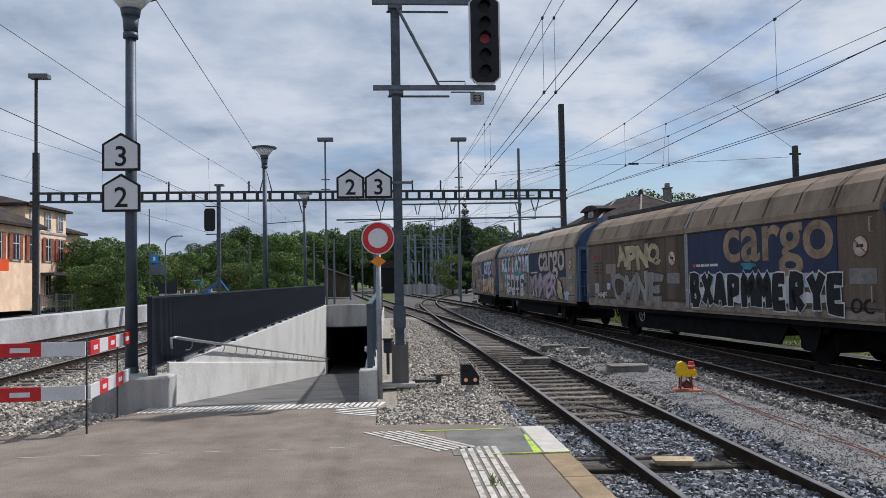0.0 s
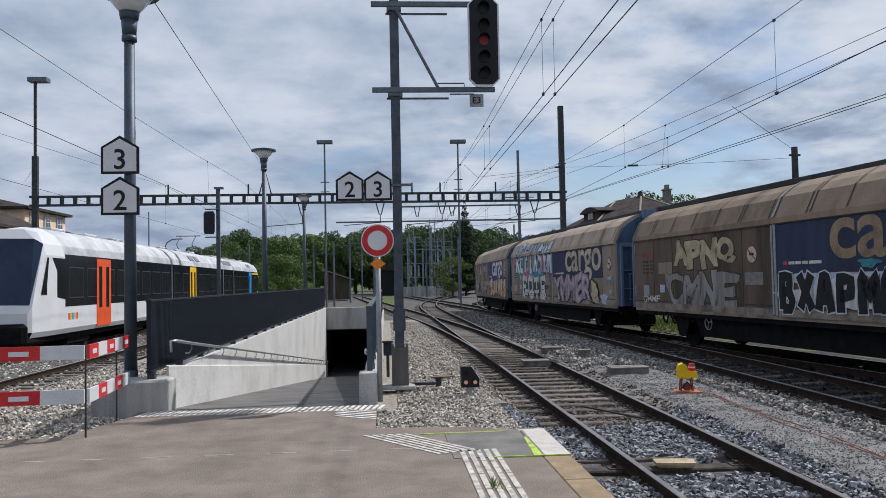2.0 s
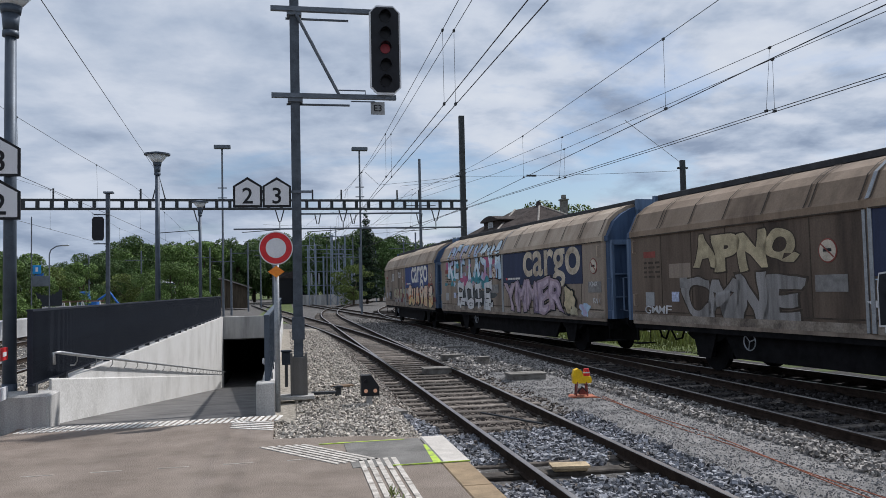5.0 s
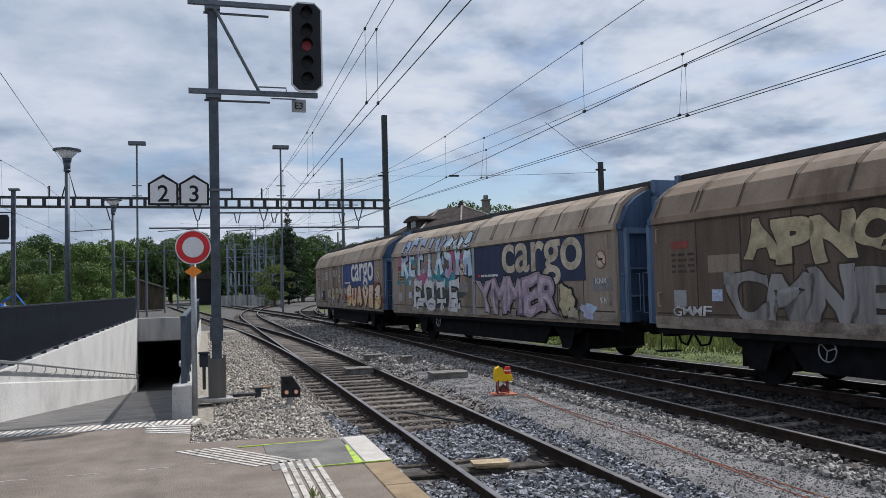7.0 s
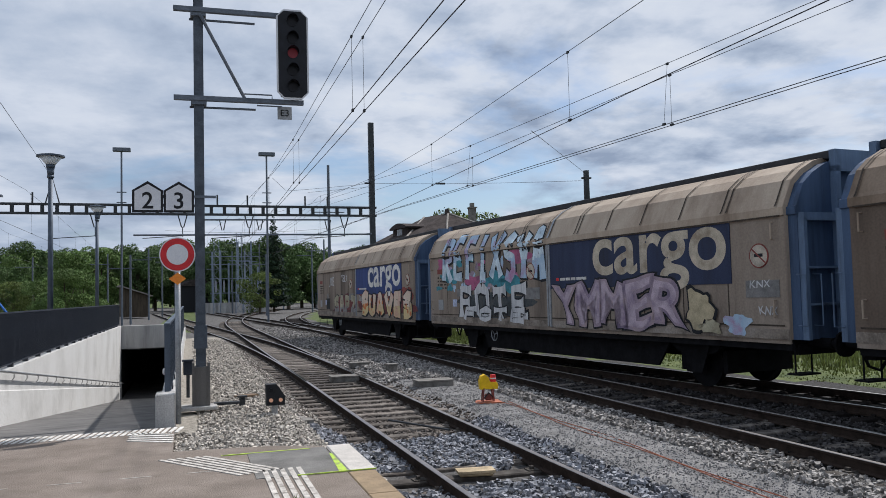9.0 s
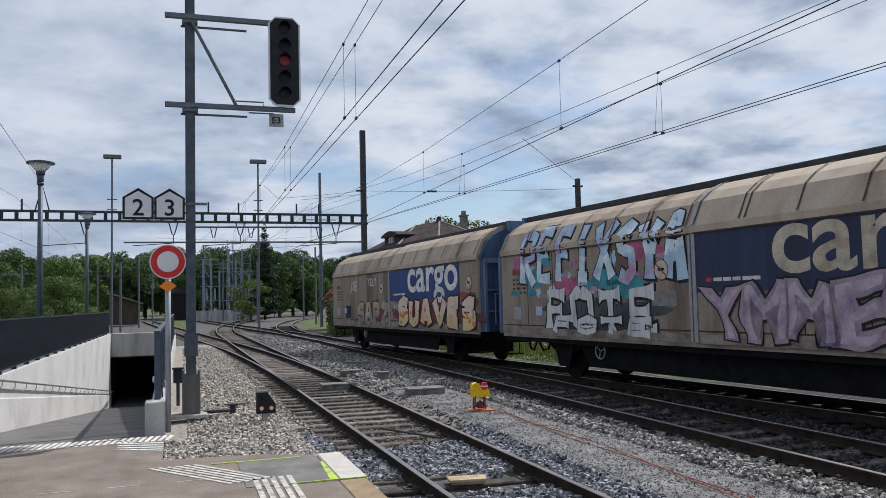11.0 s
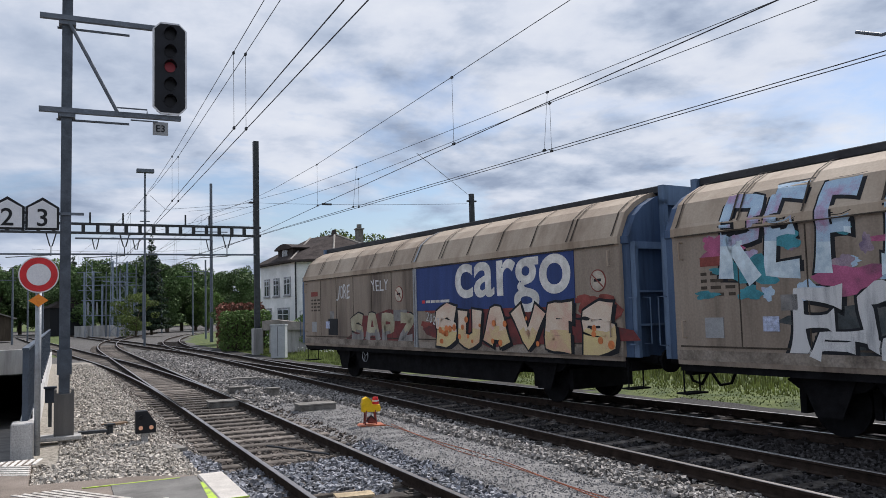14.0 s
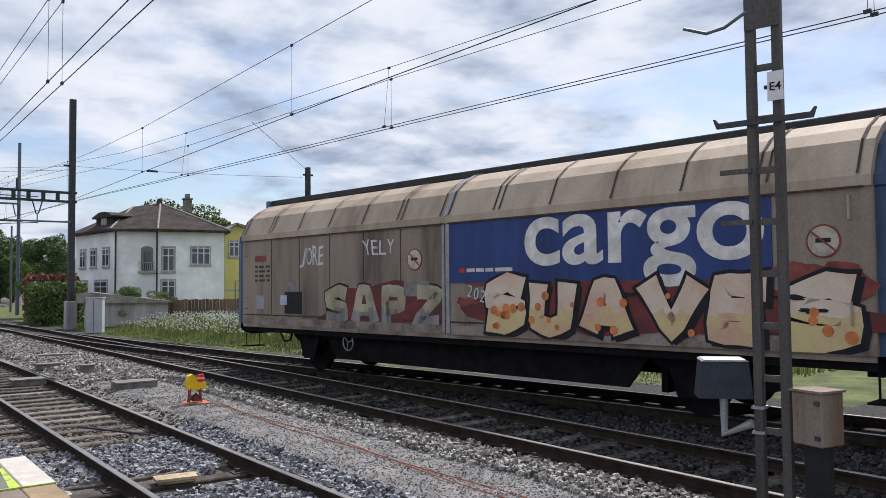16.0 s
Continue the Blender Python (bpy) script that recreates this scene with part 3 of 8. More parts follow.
scatter_stones("ballast_stones", stone_spots(30000, 1.85, 4.95, 4.0, 13.4, sleeper_gaps, 1.2, 0.065), 0.037, M["stone_a"], "grey broken ballast stones round the rails")
scatter_stones("ballast_stones", stone_spots(17000, 1.85, 4.95, 11.5, 45, None, 1.7, 0.004), 0.036, M["stone_c"], "rusty brown ballast stones round the turnout")
scatter_stones("ballast_stones", stone_spots(24000, 7.3, 11.4, 2.0, 34, None, 1.5, 0.03), 0.042, M["stone_d"], "oily ballast stones of the siding, darkened for wagon shade")
scatter_stones("shoulder_stones", stone_spots(11000, 6.35, 7.5, 3.0, 34, None, 1.4, 0.05), 0.038, M["stone_e"], "pale ballast stones on the track shoulder")
scatter_stones("gravel_stones", stone_spots(16000, -0.15, 2.3, 9.3, 40, lambda L, S: not (S < 9.5 and L < 1.8), 2.0, 0.02), 0.026, M["stone_b"], "pale gravel beside the ramp")
scatter_stones("gravel_stones", stone_spots(9000, -7.5, -3.3, 9.4, 20, lambda L, S: L < -3.45 - (11.5 - S) * 0.1, 1.6, 0.02), 0.030, M["stone_b"], "pale gravel beyond the platform")
scatter_stones("ballast_stones", stone_spots(12000, 4.3, 8.2, 20, 62, None, 1.6, 0.03), 0.052, M["stone_e"], "mixed grey and brown ballast between the tracks")
scatter_stones("path_grit", stone_spots(16000, 4.8, 6.6, 4.0, 24, None, 1.6, 0.006), 0.013, M["grit"], "fine grey grit of the walkway")
scatter_stones("ballast_stones", stone_spots(9000, -15, -6.7, 14, 45, None, 1.5, 0.02), 0.040, M["stone_b"], "pale ballast stones of the passenger tracks")


# ---- tracks ----
def build_track(key, sleeper_mat, step, s_start, s_end, width=2.5, label=""):
    tr = thing("track", 0, 0, 0, 0, label, "railway track", kind="structure")
    for off in (-0.74, 0.74):
        part("rail", sweep_rail(nb(), PATHS[key], off), [M["rail"], M["rail_top"]], tr)
    bm = nb()
    box(bm, -width / 2, width / 2, -0.12, 0.12, -0.14, 0.0, bevel=0.015)
    for off in (-0.74, 0.74):
        box(bm, off - 0.17, off + 0.17, -0.08, 0.08, 0.0, 0.014)
        for sx in (-0.1, 0.1):
            box(bm, off + sx - 0.02, off + sx + 0.02, -0.03, 0.03, 0.0, 0.05)
    me = mesh_of("sleeper", bm, sleeper_mat)
    rnd = random.Random(5)
    for p, yaw in along(PATHS[key], step, s_start, s_end):
        shared("sleeper", me, tr, pose(p.x + rnd.uniform(-0.04, 0.04), p.y, RAIL_Z - 0.16, 0, rnd.uniform(-0.4, 0.4), yaw + rnd.uniform(-0.8, 0.8)))
    return tr


build_track("t1", M["sleeper"], 0.62, 2.98, 95, label="rusty platform track with wooden sleepers in grey ballast")
build_track("branch", M["sleeper"], 0.62, 6.0, 70, label="turnout branch leaving the platform track")
build_track("t2", M["sleeper_mid"], 0.65, 14.0, 90, label="dark siding track with wooden sleepers")
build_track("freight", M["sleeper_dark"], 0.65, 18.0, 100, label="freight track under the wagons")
build_track("left_near", M["sleeper"], 0.65, 16.0, 70, label="passenger track beside the platform")
build_track("left_far", M["sleeper"], 0.65, 70.0, 130, label="passenger track along the white wall")


# ---- platform ----
def build_platform():
    pf = thing("platform", 0, 0, 0, 0, "worn brown-grey asphalt platform with pale edge", "platform", kind="structure")
    bm = nb()
    out = [(-6.5, -15), (1.47, -15), (1.47, 9.2), (0.9, 9.5), (-0.16, 9.62), (-0.16, 11.42), (-3.42, 11.42), (-3.42, 11.0), (-3.75, 9.7), (-6.5, 9.35)]
    top = [bm.verts.new((x, y, 0)) for x, y in out]
    low = [bm.verts.new((x, y, -0.8)) for x, y in out]
    bm.faces.new(top)
    for i in range(len(out)):
        j = (i + 1) % len(out)
        bm.faces.new((top[j], top[i], low[i], low[j]))
    bmesh.ops.recalc_face_normals(bm, faces=bm.faces[:])
    part("deck", bm, M["asphalt"], pf)
    for i in range(21):
        y0 = -13.1 + i * 1.05
        bm = nb()
        box(bm, 1.474, 1.75, y0, y0 + 1.043 if y0 + 1.04 < 7.8 else 7.77, -0.8, 0.004, bevel=0.012)
        if y0 < 7.7:
            part("edge_stone", bm, M["edge_stone"], pf)
        else:
            bm.free()
    bm = nb()
    box(bm, 1.49, 1.77, 7.79, 9.2, -0.5, 0.012, bevel=0.015)
    part("edge_slab", bm, M["white_slab"], pf, "pale new concrete edge slab")
    # patched strip beside the slab, and its sprayed outline
    bm = nb()
    box(bm, 0.62, 1.465, 7.82, 9.15, -0.02, 0.006)
    part("patch", bm, M["patch"], pf, "lighter repaired asphalt")
    bm = nb()
    v = [bm.verts.new(p) for p in ((1.40, 7.83, 0.0085), (1.485, 7.83, 0.0085), (1.485, 8.75, 0.0085), (1.455, 8.75, 0.0085))]
    bm.faces.new(v)
    box(bm, 1.0, 1.76, 7.785, 7.80, 0.004, 0.0145)
    box(bm, 0.35, 1.3, 9.10, 9.13, 0.0, 0.009)
    part("sprayed_line", bm, M["lime"], pf, "fluorescent lime sprayed marking")
    # tactile strip of ribs along the edge
    bm = nb()
    for k in range(5):
        x = 0.70 + k * 0.082
        for y0 in np.arange(-10, 8.2, 0.52):
            box(bm, x, x + 0.05, y0, y0 + 0.506, 0.0, 0.008)
    part("tactile_strip", bm, M["marking"], pf, "worn white tactile ribs")
    # slanted strip of ribs to the gravel
    for k in range(6):
        bm = nb()
        m = Matrix.Translation((0.86, 8.28, 0)) @ Matrix.Rotation(radians(-58.0), 4, "Z") @ Matrix.Translation((-k * 0.07, 0, 0))
        box(bm, -0.045, 0.0, -0.1 * k * 0.3, 1.35 - k * 0.05, 0.0, 0.008, m=Matrix.Translation((0.86, 8.30 + 0.0 * k, 0)) @ Matrix.Rotation(radians(35.0), 4, "Z") @ Matrix.Translation((0.0, 0, 0)) @ Matrix.Translation((k * 0.075 - 0.42, 0, 0)))
        part("tactile_rib", bm, M["marking"], pf)
    # strip before the ramp: short slanted ribs
    me = None
    for k in range(40):
        x = -3.36 + k * 0.082
        bm = nb()
        v = [bm.verts.new(p) for p in ((x, 10.98, 0.007), (x + 0.045, 10.98, 0.007), (x + 0.115, 11.4, 0.007), (x + 0.07, 11.4, 0.007))]
        w = [bm.verts.new((q.co.x, q.co.y, -0.004)) for q in v]
        bm.faces.new(v)
        for i in range(4):
            bm.faces.new((v[(i + 1) % 4], v[i], w[i], w[(i + 1) % 4]))
        bmesh.ops.recalc_face_normals(bm, faces=bm.faces[:])
        part("tactile_rib", bm, M["rib_white"], pf)
    for k in range(5):
        bm = nb()
        box(bm, -0.62, 0.0, -0.024, 0.024, -0.004, 0.007, m=Matrix.Translation((-0.17, 10.25 + k * 0.14, 0)) @ Matrix.Rotation(radians(-32), 4, "Z"))
        part("tactile_rib", bm, M["rib_white"], pf)
    # thin broken line across the deck
    for k in range(12):
        bm = nb()
        x = -6.2 + k * 0.62
        box(bm, x, x + 0.29, 8.36, 8.376, -0.004, 0.003)
        part("line_dash", bm, M["marking"], pf)
    return pf


platform = build_platform()


tuft = nb()
_r = random.Random(3)
for i in range(46):
    x, y, h, a0 = _r.gauss(0, 0.045), _r.gauss(0, 0.12), _r.uniform(0.03, 0.13), _r.uniform(0, 6.28)
    v = [tuft.verts.new(p) for p in ((x - 0.008, y, 0), (x + 0.008, y, 0), (x + 0.05 * math.cos(a0), y + 0.05 * math.sin(a0), h))]
    tuft.faces.new(v)
single("weed_tuft", tuft, M["grass_blade"], "small weed tuft growing through the tactile strip", "weed", kind="stuff", m=TRK @ pose(0.87, 6.75, 0.0) @ Matrix.Scale(0.6, 4))


# ---- ramp down to the underpass ----
def build_ramp():
    rp = thing("ramp", 0, 0, 0, 0, "pale concrete pedestrian ramp sinking to a dark underpass", "ramp", kind="structure")
    S0, S1, zb = 11.42, 43.0, -3.15
    bm = nb()
    v = [bm.verts.new(p) for p in ((-3.2, S0, 0), (-0.38, S0, 0), (-0.38, S1, zb), (-3.2, S1, zb), (-3.2, 60, zb - 0.05), (-0.38, 60, zb - 0.05))]
    bm.faces.new((v[0], v[1], v[2], v[3]))
    bm.faces.new((v[3], v[2], v[5], v[4]))
    part("ramp_floor", bm, M["ramp_floor"], rp, "grey asphalt ramp floor")

    def wall(x0, x1, name, ztop, y0):
        bm = nb()
        n = 30
        ring = []
        for i in range(n + 1):
            y = y0 + (S1 - y0) * i / n
            zf = zb * (y - S0) / (S1 - S0) - 0.25
            zt = ztop if y > y0 + 1.8 else 0.16 + (ztop - 0.16) * (y - y0) / 1.8
            ring.append([bm.verts.new(p) for p in ((x0, y, zf), (x1, y, zf), (x1, y, zt), (x0, y, zt))])
        for a, b in zip(ring[:-1], ring[1:]):
            for k in range(4):
                bm.faces.new((a[k], a[(k + 1) % 4], b[(k + 1) % 4], b[k]))
        bm.faces.new(ring[0])
        bm.faces.new(ring[-1])
        bmesh.ops.recalc_face_normals(bm, faces=bm.faces[:])
        return part(name, bm, M["white_wall"], rp)
    wall(-3.42, -3.2, "wall_left", 0.47, S0)
    wall(-0.38, -0.16, "wall_right", 0.30, S0 + 0.35)
    # lower lining with a small ledge under the handrail
    bm = nb()
    ring = []
    for y in (S0 + 0.56, S1):
        zf = zb * (y - S0) / (S1 - S0)
        ring.append([bm.verts.new(p) for p in ((-3.2, y, zf - 0.1), (-3.165, y, zf - 0.1), (-3.165, y, zf + 0.62), (-3.2, y, zf + 0.64))])
    for k in range(4):
        bm.faces.new((ring[0][k], ring[0][(k + 1) % 4], ring[1][(k + 1) % 4], ring[1][k]))
    bm.faces.new(ring[0])
    bmesh.ops.recalc_face_normals(bm, faces=bm.faces[:])
    part("wall_lining", bm, M["white_wall"], rp)
    bm = nb()
    box(bm, -3.42, -0.16, S1, S1 + 0.3, -0.68, 0.47, bevel=0.02)
    part("lintel", bm, M["concrete"], rp, "grey concrete lintel over the underpass")
    bm = nb()
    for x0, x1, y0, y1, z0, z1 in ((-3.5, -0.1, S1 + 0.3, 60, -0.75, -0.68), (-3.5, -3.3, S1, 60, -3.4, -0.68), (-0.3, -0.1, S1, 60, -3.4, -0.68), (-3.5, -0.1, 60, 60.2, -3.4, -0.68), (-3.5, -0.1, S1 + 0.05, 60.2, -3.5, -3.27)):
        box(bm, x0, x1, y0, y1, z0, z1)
    part("underpass", bm, M["underpass_shade"], rp, "unlit underpass")
    bm = nb()
    box(bm, -3.75, -3.05, S0 - 0.02, S0 + 0.55, -0.3, 0.43, bevel=0.03)
    part("end_block_left", bm, M["concrete"], rp)
    bm = nb()
    box(bm, -4.1, -3.76, S0 + 0.1, S0 + 0.7, -0.3, 0.3, bevel=0.02)
    part("base_block", bm, M["concrete"], rp)
    bm = nb()
    box(bm, -0.42, -0.16, S0 + 0.25, S0 + 0.62, -0.3, 0.42, bevel=0.015)
    part("end_block_right", bm, M["concrete"], rp)
    return rp


ramp = build_ramp()


def build_fence(L, s0, s1, z0, h, step, name_label, side, mat):
    fc = thing("fence", L, s0, 0, 0, name_label, "fence")
    n = int((s1 - s0) / step)
    bar = mesh_of("slat", box(nb(), -0.035, 0.035, -0.008, 0.008, z0 + 0.03, z0 + h - 0.02), mat)
    close = 290
    far = nb()
    for i in range(n):
        if i < close:
            shared("slat", bar, fc, pose(0, 0.03 + i * step, 0))
        else:
            box(far, -0.035, 0.035, 0.03 + i * step - 0.008, 0.03 + i * step + 0.008, z0 + 0.03, z0 + h - 0.02)
    if n > close:
        tagged(part("far_slats", far, mat, fc), kind="stuff")
    else:
        far.free()
    part("top_rail", box(nb(), -0.04, 0.04, 0, s1 - s0, z0 + h - 0.02, z0 + h + 0.01), mat, fc)
    part("bottom_rail", box(nb(), -0.04, 0.04, 0, s1 - s0, z0, z0 + 0.03), mat, fc)
    post = mesh_of("bracket", box(box(nb(), -0.05, 0.05, -0.05, 0.05, z0 - 0.12, z0 + 0.02), -0.07, 0.07, -0.08, 0.08, z0 - 0.13, z0 - 0.1), M["steel_dark"])
    for y in np.arange(0.15, s1 - s0, 1.5):
        shared("bracket", post, fc, pose(side * 0.0, y, 0))
    return fc


build_fence(-3.31, 11.5, 43.0, 0.53, 1.0, 0.045, "long anthracite steel slat fence along the ramp wall", 1, M["fence"])
build_fence(-0.27, 11.95, 43.0, 0.36, 1.0, 0.105, "grey steel bar railing beside the ramp", -1, M["pole_blue"])


def build_handrail():
    hr = thing("handrail", -3.08, 12.0, 0, 0, "stainless steel handrail on bent brackets along the ramp wall", "handrail")
    S0, S1, zb = 11.42, 43.0, -3.15

    def zz(y):
        return zb * (y + 12.0 - S0) / (S1 - S0) + 0.985 - 0.0062 * y
    bm = nb()
    chain(bm, [(-0.06, 0.0, zz(0) - 0.16), (-0.06, -0.02, zz(0)), (0, 0.05, zz(0))] + [(0, y, zz(y)) for y in (1, 10, 20, 30.9)], 0.024, 10)
    part("rail_tube", bm, M["stainless"], hr, smooth=True)
    b = nb()
    chain(b, [(0, 0, 0), (0, 0, -0.09), (-0.04, 0, -0.15), (-0.10, 0, -0.15)], 0.011, 6)
    me = mesh_of("bracket", b, M["stainless"])
    for y in np.arange(1.0, 30.8, 1.25):
        shared("bracket", me, hr, pose(0, y, zz(y)))
    return hr


build_handrail()
hr2 = thing("handrail", -0.52, 19.0, 0, 0, "stainless steel handrail with a returned end along the inner ramp wall", "handrail")
part("rail_tube", chain(nb(), [(0.10, -0.05, 0.02), (0.0, -0.05, 0.08), (0.0, 0.05, 0.16)] + [(0.0, y, 0.16 - 0.0997 * y) for y in (2, 10, 20)], 0.026, 10), M["stainless"], hr2, smooth=True)
for y in np.arange(0.8, 20, 1.25):
    part("bracket", chain(nb(), [(0.0, y, 0.16 - 0.0997 * y), (0.0, y, 0.05 - 0.0997 * y), (0.12, y, 0.03 - 0.0997 * y)], 0.012, 6), M["stainless"], hr2)

# wall of the far platform
bm = nb()
box(bm, -15.6, -14.75, -40, 120, -0.7, 0.45, bevel=0.02)
single("far_platform_wall", bm, M["wall_grey"], "long low pale grey concrete platform wall", "wall", kind="structure")


# ---- freight wagons ----
HALF = 8.0
PROFILE = [(-1.40, 1.10), (-1.40, 3.30), (-1.44, 3.32), (-1.44, 3.46), (-1.40, 3.52), (-1.20, 3.93), (-0.95, 4.13), (-0.62, 4.30), (-0.30, 4.38)]


def roof_skin(bm, x0, x1, out=0.0, side=-1, a=4, b=None, mat=0):
    """A strip of the curved roof between two places along the wagon, a little outside it."""
    pts = PROFILE[a:b]
    rows = []
    for x in (x0, x1):
        rows.append([])
        for y, z in pts:
            n = Vector((y * 0.75, z - 3.0)).normalized() * out
            rows[-1].append(bm.verts.new((x, -side * (y + n.x), z + n.y)))
    for i in range(len(pts) - 1):
        f = bm.faces.new((rows[0][i], rows[1][i], rows[1][i + 1], rows[0][i + 1]))
        f.material_index = mat
    bmesh.ops.recalc_face_normals(bm, faces=bm.faces[:])


def wall_shell(bm, x0, x1, side, mats=(0, 1), grow=0.0):
    """One sliding wall with its share of the roof."""
    rows = []
    for x in (x0, x1):
        rows.append([bm.verts.new((x, -side * (y - grow), z + (grow if z > 3.5 else 0))) for y, z in PROFILE])
    inner = []
    for x in (x0, x1):
        inner.append([bm.verts.new((x, -side * (y + 0.06), z - (0.05 if z > 3.5 else 0))) for y, z in PROFILE])
    k = len(PROFILE)
    for i in range(k - 1):
        f = bm.faces.new((rows[0][i], rows[1][i], rows[1][i + 1], rows[0][i + 1]))
        # side wall takes the darker second colour, ledge and roof the first
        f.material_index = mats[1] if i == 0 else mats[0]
        bm.faces.new((inner[0][i], inner[1][i], inner[1][i + 1], inner[0][i + 1]))
        for r, q in ((rows[0], inner[0]), (rows[1], inner[1])):
            bm.faces.new((r[i], r[i + 1], q[i + 1], q[i]))
    for i in (0, k - 1):
        bm.faces.new((rows[0][i], rows[1][i], inner[1][i], inner[0][i]))
    bmesh.ops.recalc_face_normals(bm, faces=bm.faces[:])


def wheel_mesh():
    bm = nb()
    for y0, y1, r in ((-0.07, 0.06, 0.46), (0.06, 0.085, 0.49), (-0.10, 0.10, 0.12)):
        prism(bm, [(r * math.sin(2 * math.pi * i / 24), r * math.cos(2 * math.pi * i / 24)) for i in range(24)], y0, y1)
    return mesh_of("wheel", bm, M["under"])


WHEEL = wheel_mesh()


def roof_y(z):
    """How far out the wagon's skin lies at a height."""
    for (y0, z0), (y1, z1) in zip(PROFILE[:-1], PROFILE[1:]):
        if z0 <= z <= z1 and z1 > z0:
            return y0 + (y1 - y0) * (z - z0) / (z1 - z0)
    return PROFILE[0][0]


def letter_mesh(text, size, offset):
    cu = bpy.data.curves.new("letters", "FONT")
    cu.body, cu.size, cu.offset, cu.resolution_u = text, size, offset, 6
    tmp = bpy.data.objects.new("letters", cu)
    me = bpy.data.meshes.new_from_object(tmp)
    bpy.data.objects.remove(tmp)
    return me


def fitted(name, text, bounds, y, mat, parent, offset=0.0, label=""):
    """Letters scaled to fill given bounds (x0, x1, z0, z1) on a flat panel."""
    me = letter_mesh(text, 1.0, offset)
    xs, zs = [v.co.x for v in me.vertices], [v.co.y for v in me.vertices]
    x0, x1, z0, z1 = bounds
    for v in me.vertices:
        v.co = (x0 + (v.co.x - min(xs)) / (max(xs) - min(xs)) * (x1 - x0), y, z0 + (v.co.y - min(zs)) / (max(zs) - min(zs)) * (z1 - z0))
    me.materials.append(mat)
    ob = new(name, me)
    ob.parent = parent
    return tagged(ob, label)


def graffiti(wagon, text, x0, x1, z0, z1, fill, line, seed, label, fat=0.05, rim=0.05, proud=0.0, core=None):
    """Fat sprayed letters, each of its own tilt and height, that follow the wagon's skin."""
    rnd = random.Random(seed)
    w = (x1 - x0) / len(text)
    layers = [("graffiti_outline", fat + rim, line, 0.004), ("graffiti_fill", fat, fill, 0.008)]
    if core:
        layers.append(("graffiti_core", fat - 0.055, core, 0.011))
    for layer, off, mat, out in layers:
        rnd.seed(seed)
        bm = nb()
        for i, ch in enumerate(text):
            me = letter_mesh(ch, 1.0, off)
            if not me.vertices:
                continue
            base = letter_mesh(ch, 1.0, 0.0)
            bx = [v.co.x for v in base.vertices]
            bz = [v.co.y for v in base.vertices]
            sx, sz = w * 1.02 / (max(bx) - min(bx) + 0.1), (z1 - z0) * rnd.uniform(0.86, 1.0) / (max(bz) - min(bz) + 0.1)
            tilt, lift, skew = rnd.uniform(-0.12, 0.12), rnd.uniform(0, 0.08) * (z1 - z0), rnd.uniform(-0.2, 0.2)
            cx, cz = (max(bx) + min(bx)) / 2, (max(bz) + min(bz)) / 2
            for v in me.vertices:
                dx, dz = (v.co.x - cx) * sx, (v.co.y - cz) * sz
                dx += skew * dz
                a, b = dx * math.cos(tilt) - dz * math.sin(tilt), dx * math.sin(tilt) + dz * math.cos(tilt)
                v.co = (x0 + w * (i + 0.5) + a, 0, (z0 + z1) / 2 + b + lift - 0.04)
            tmp = nb()
            tmp.from_mesh(me)
            for x in np.arange(x0 + w * (i - 0.3), x0 + w * (i + 1.3), 0.16):
                bmesh.ops.bisect_plane(tmp, geom=tmp.verts[:] + tmp.edges[:] + tmp.faces[:], plane_co=(x, 0, 0), plane_no=(1, 0, 0))
            for z in list(np.arange(z0 - 0.05, z1 + 0.1, 0.13)) + [p[1] for p in PROFILE[1:-1]]:
                bmesh.ops.bisect_plane(tmp, geom=tmp.verts[:] + tmp.edges[:] + tmp.faces[:], plane_co=(0, 0, z), plane_no=(0, 0, 1))
            tmp.to_mesh(me)
            tmp.free()
            bm.from_mesh(me)
        amp = 0.10 * min(1.0, (z1 - z0)) * min(1.0, w)
        for v in bm.verts:
            k = noise.noise_vector((v.co.x * 2.1 + seed, v.co.z * 2.6, seed * 0.7))
            v.co.x += amp * (1.3 * k.x + 0.6 * math.sin(v.co.z * 5 + v.co.x * 2 + seed))
            if v.co.z < 3.15:
                v.co.z = min(3.28, max(1.11, v.co.z + amp * 1.2 * k.z * min(1.0, (3.15 - v.co.z) * 4)))
        for v in bm.verts:
            v.co.y = roof_y(v.co.z) - proud - out - (0.03 if v.co.x > 0.1 else 0.0)
        part(layer, bm, mat, wagon, label if layer == "graffiti_fill" else "")


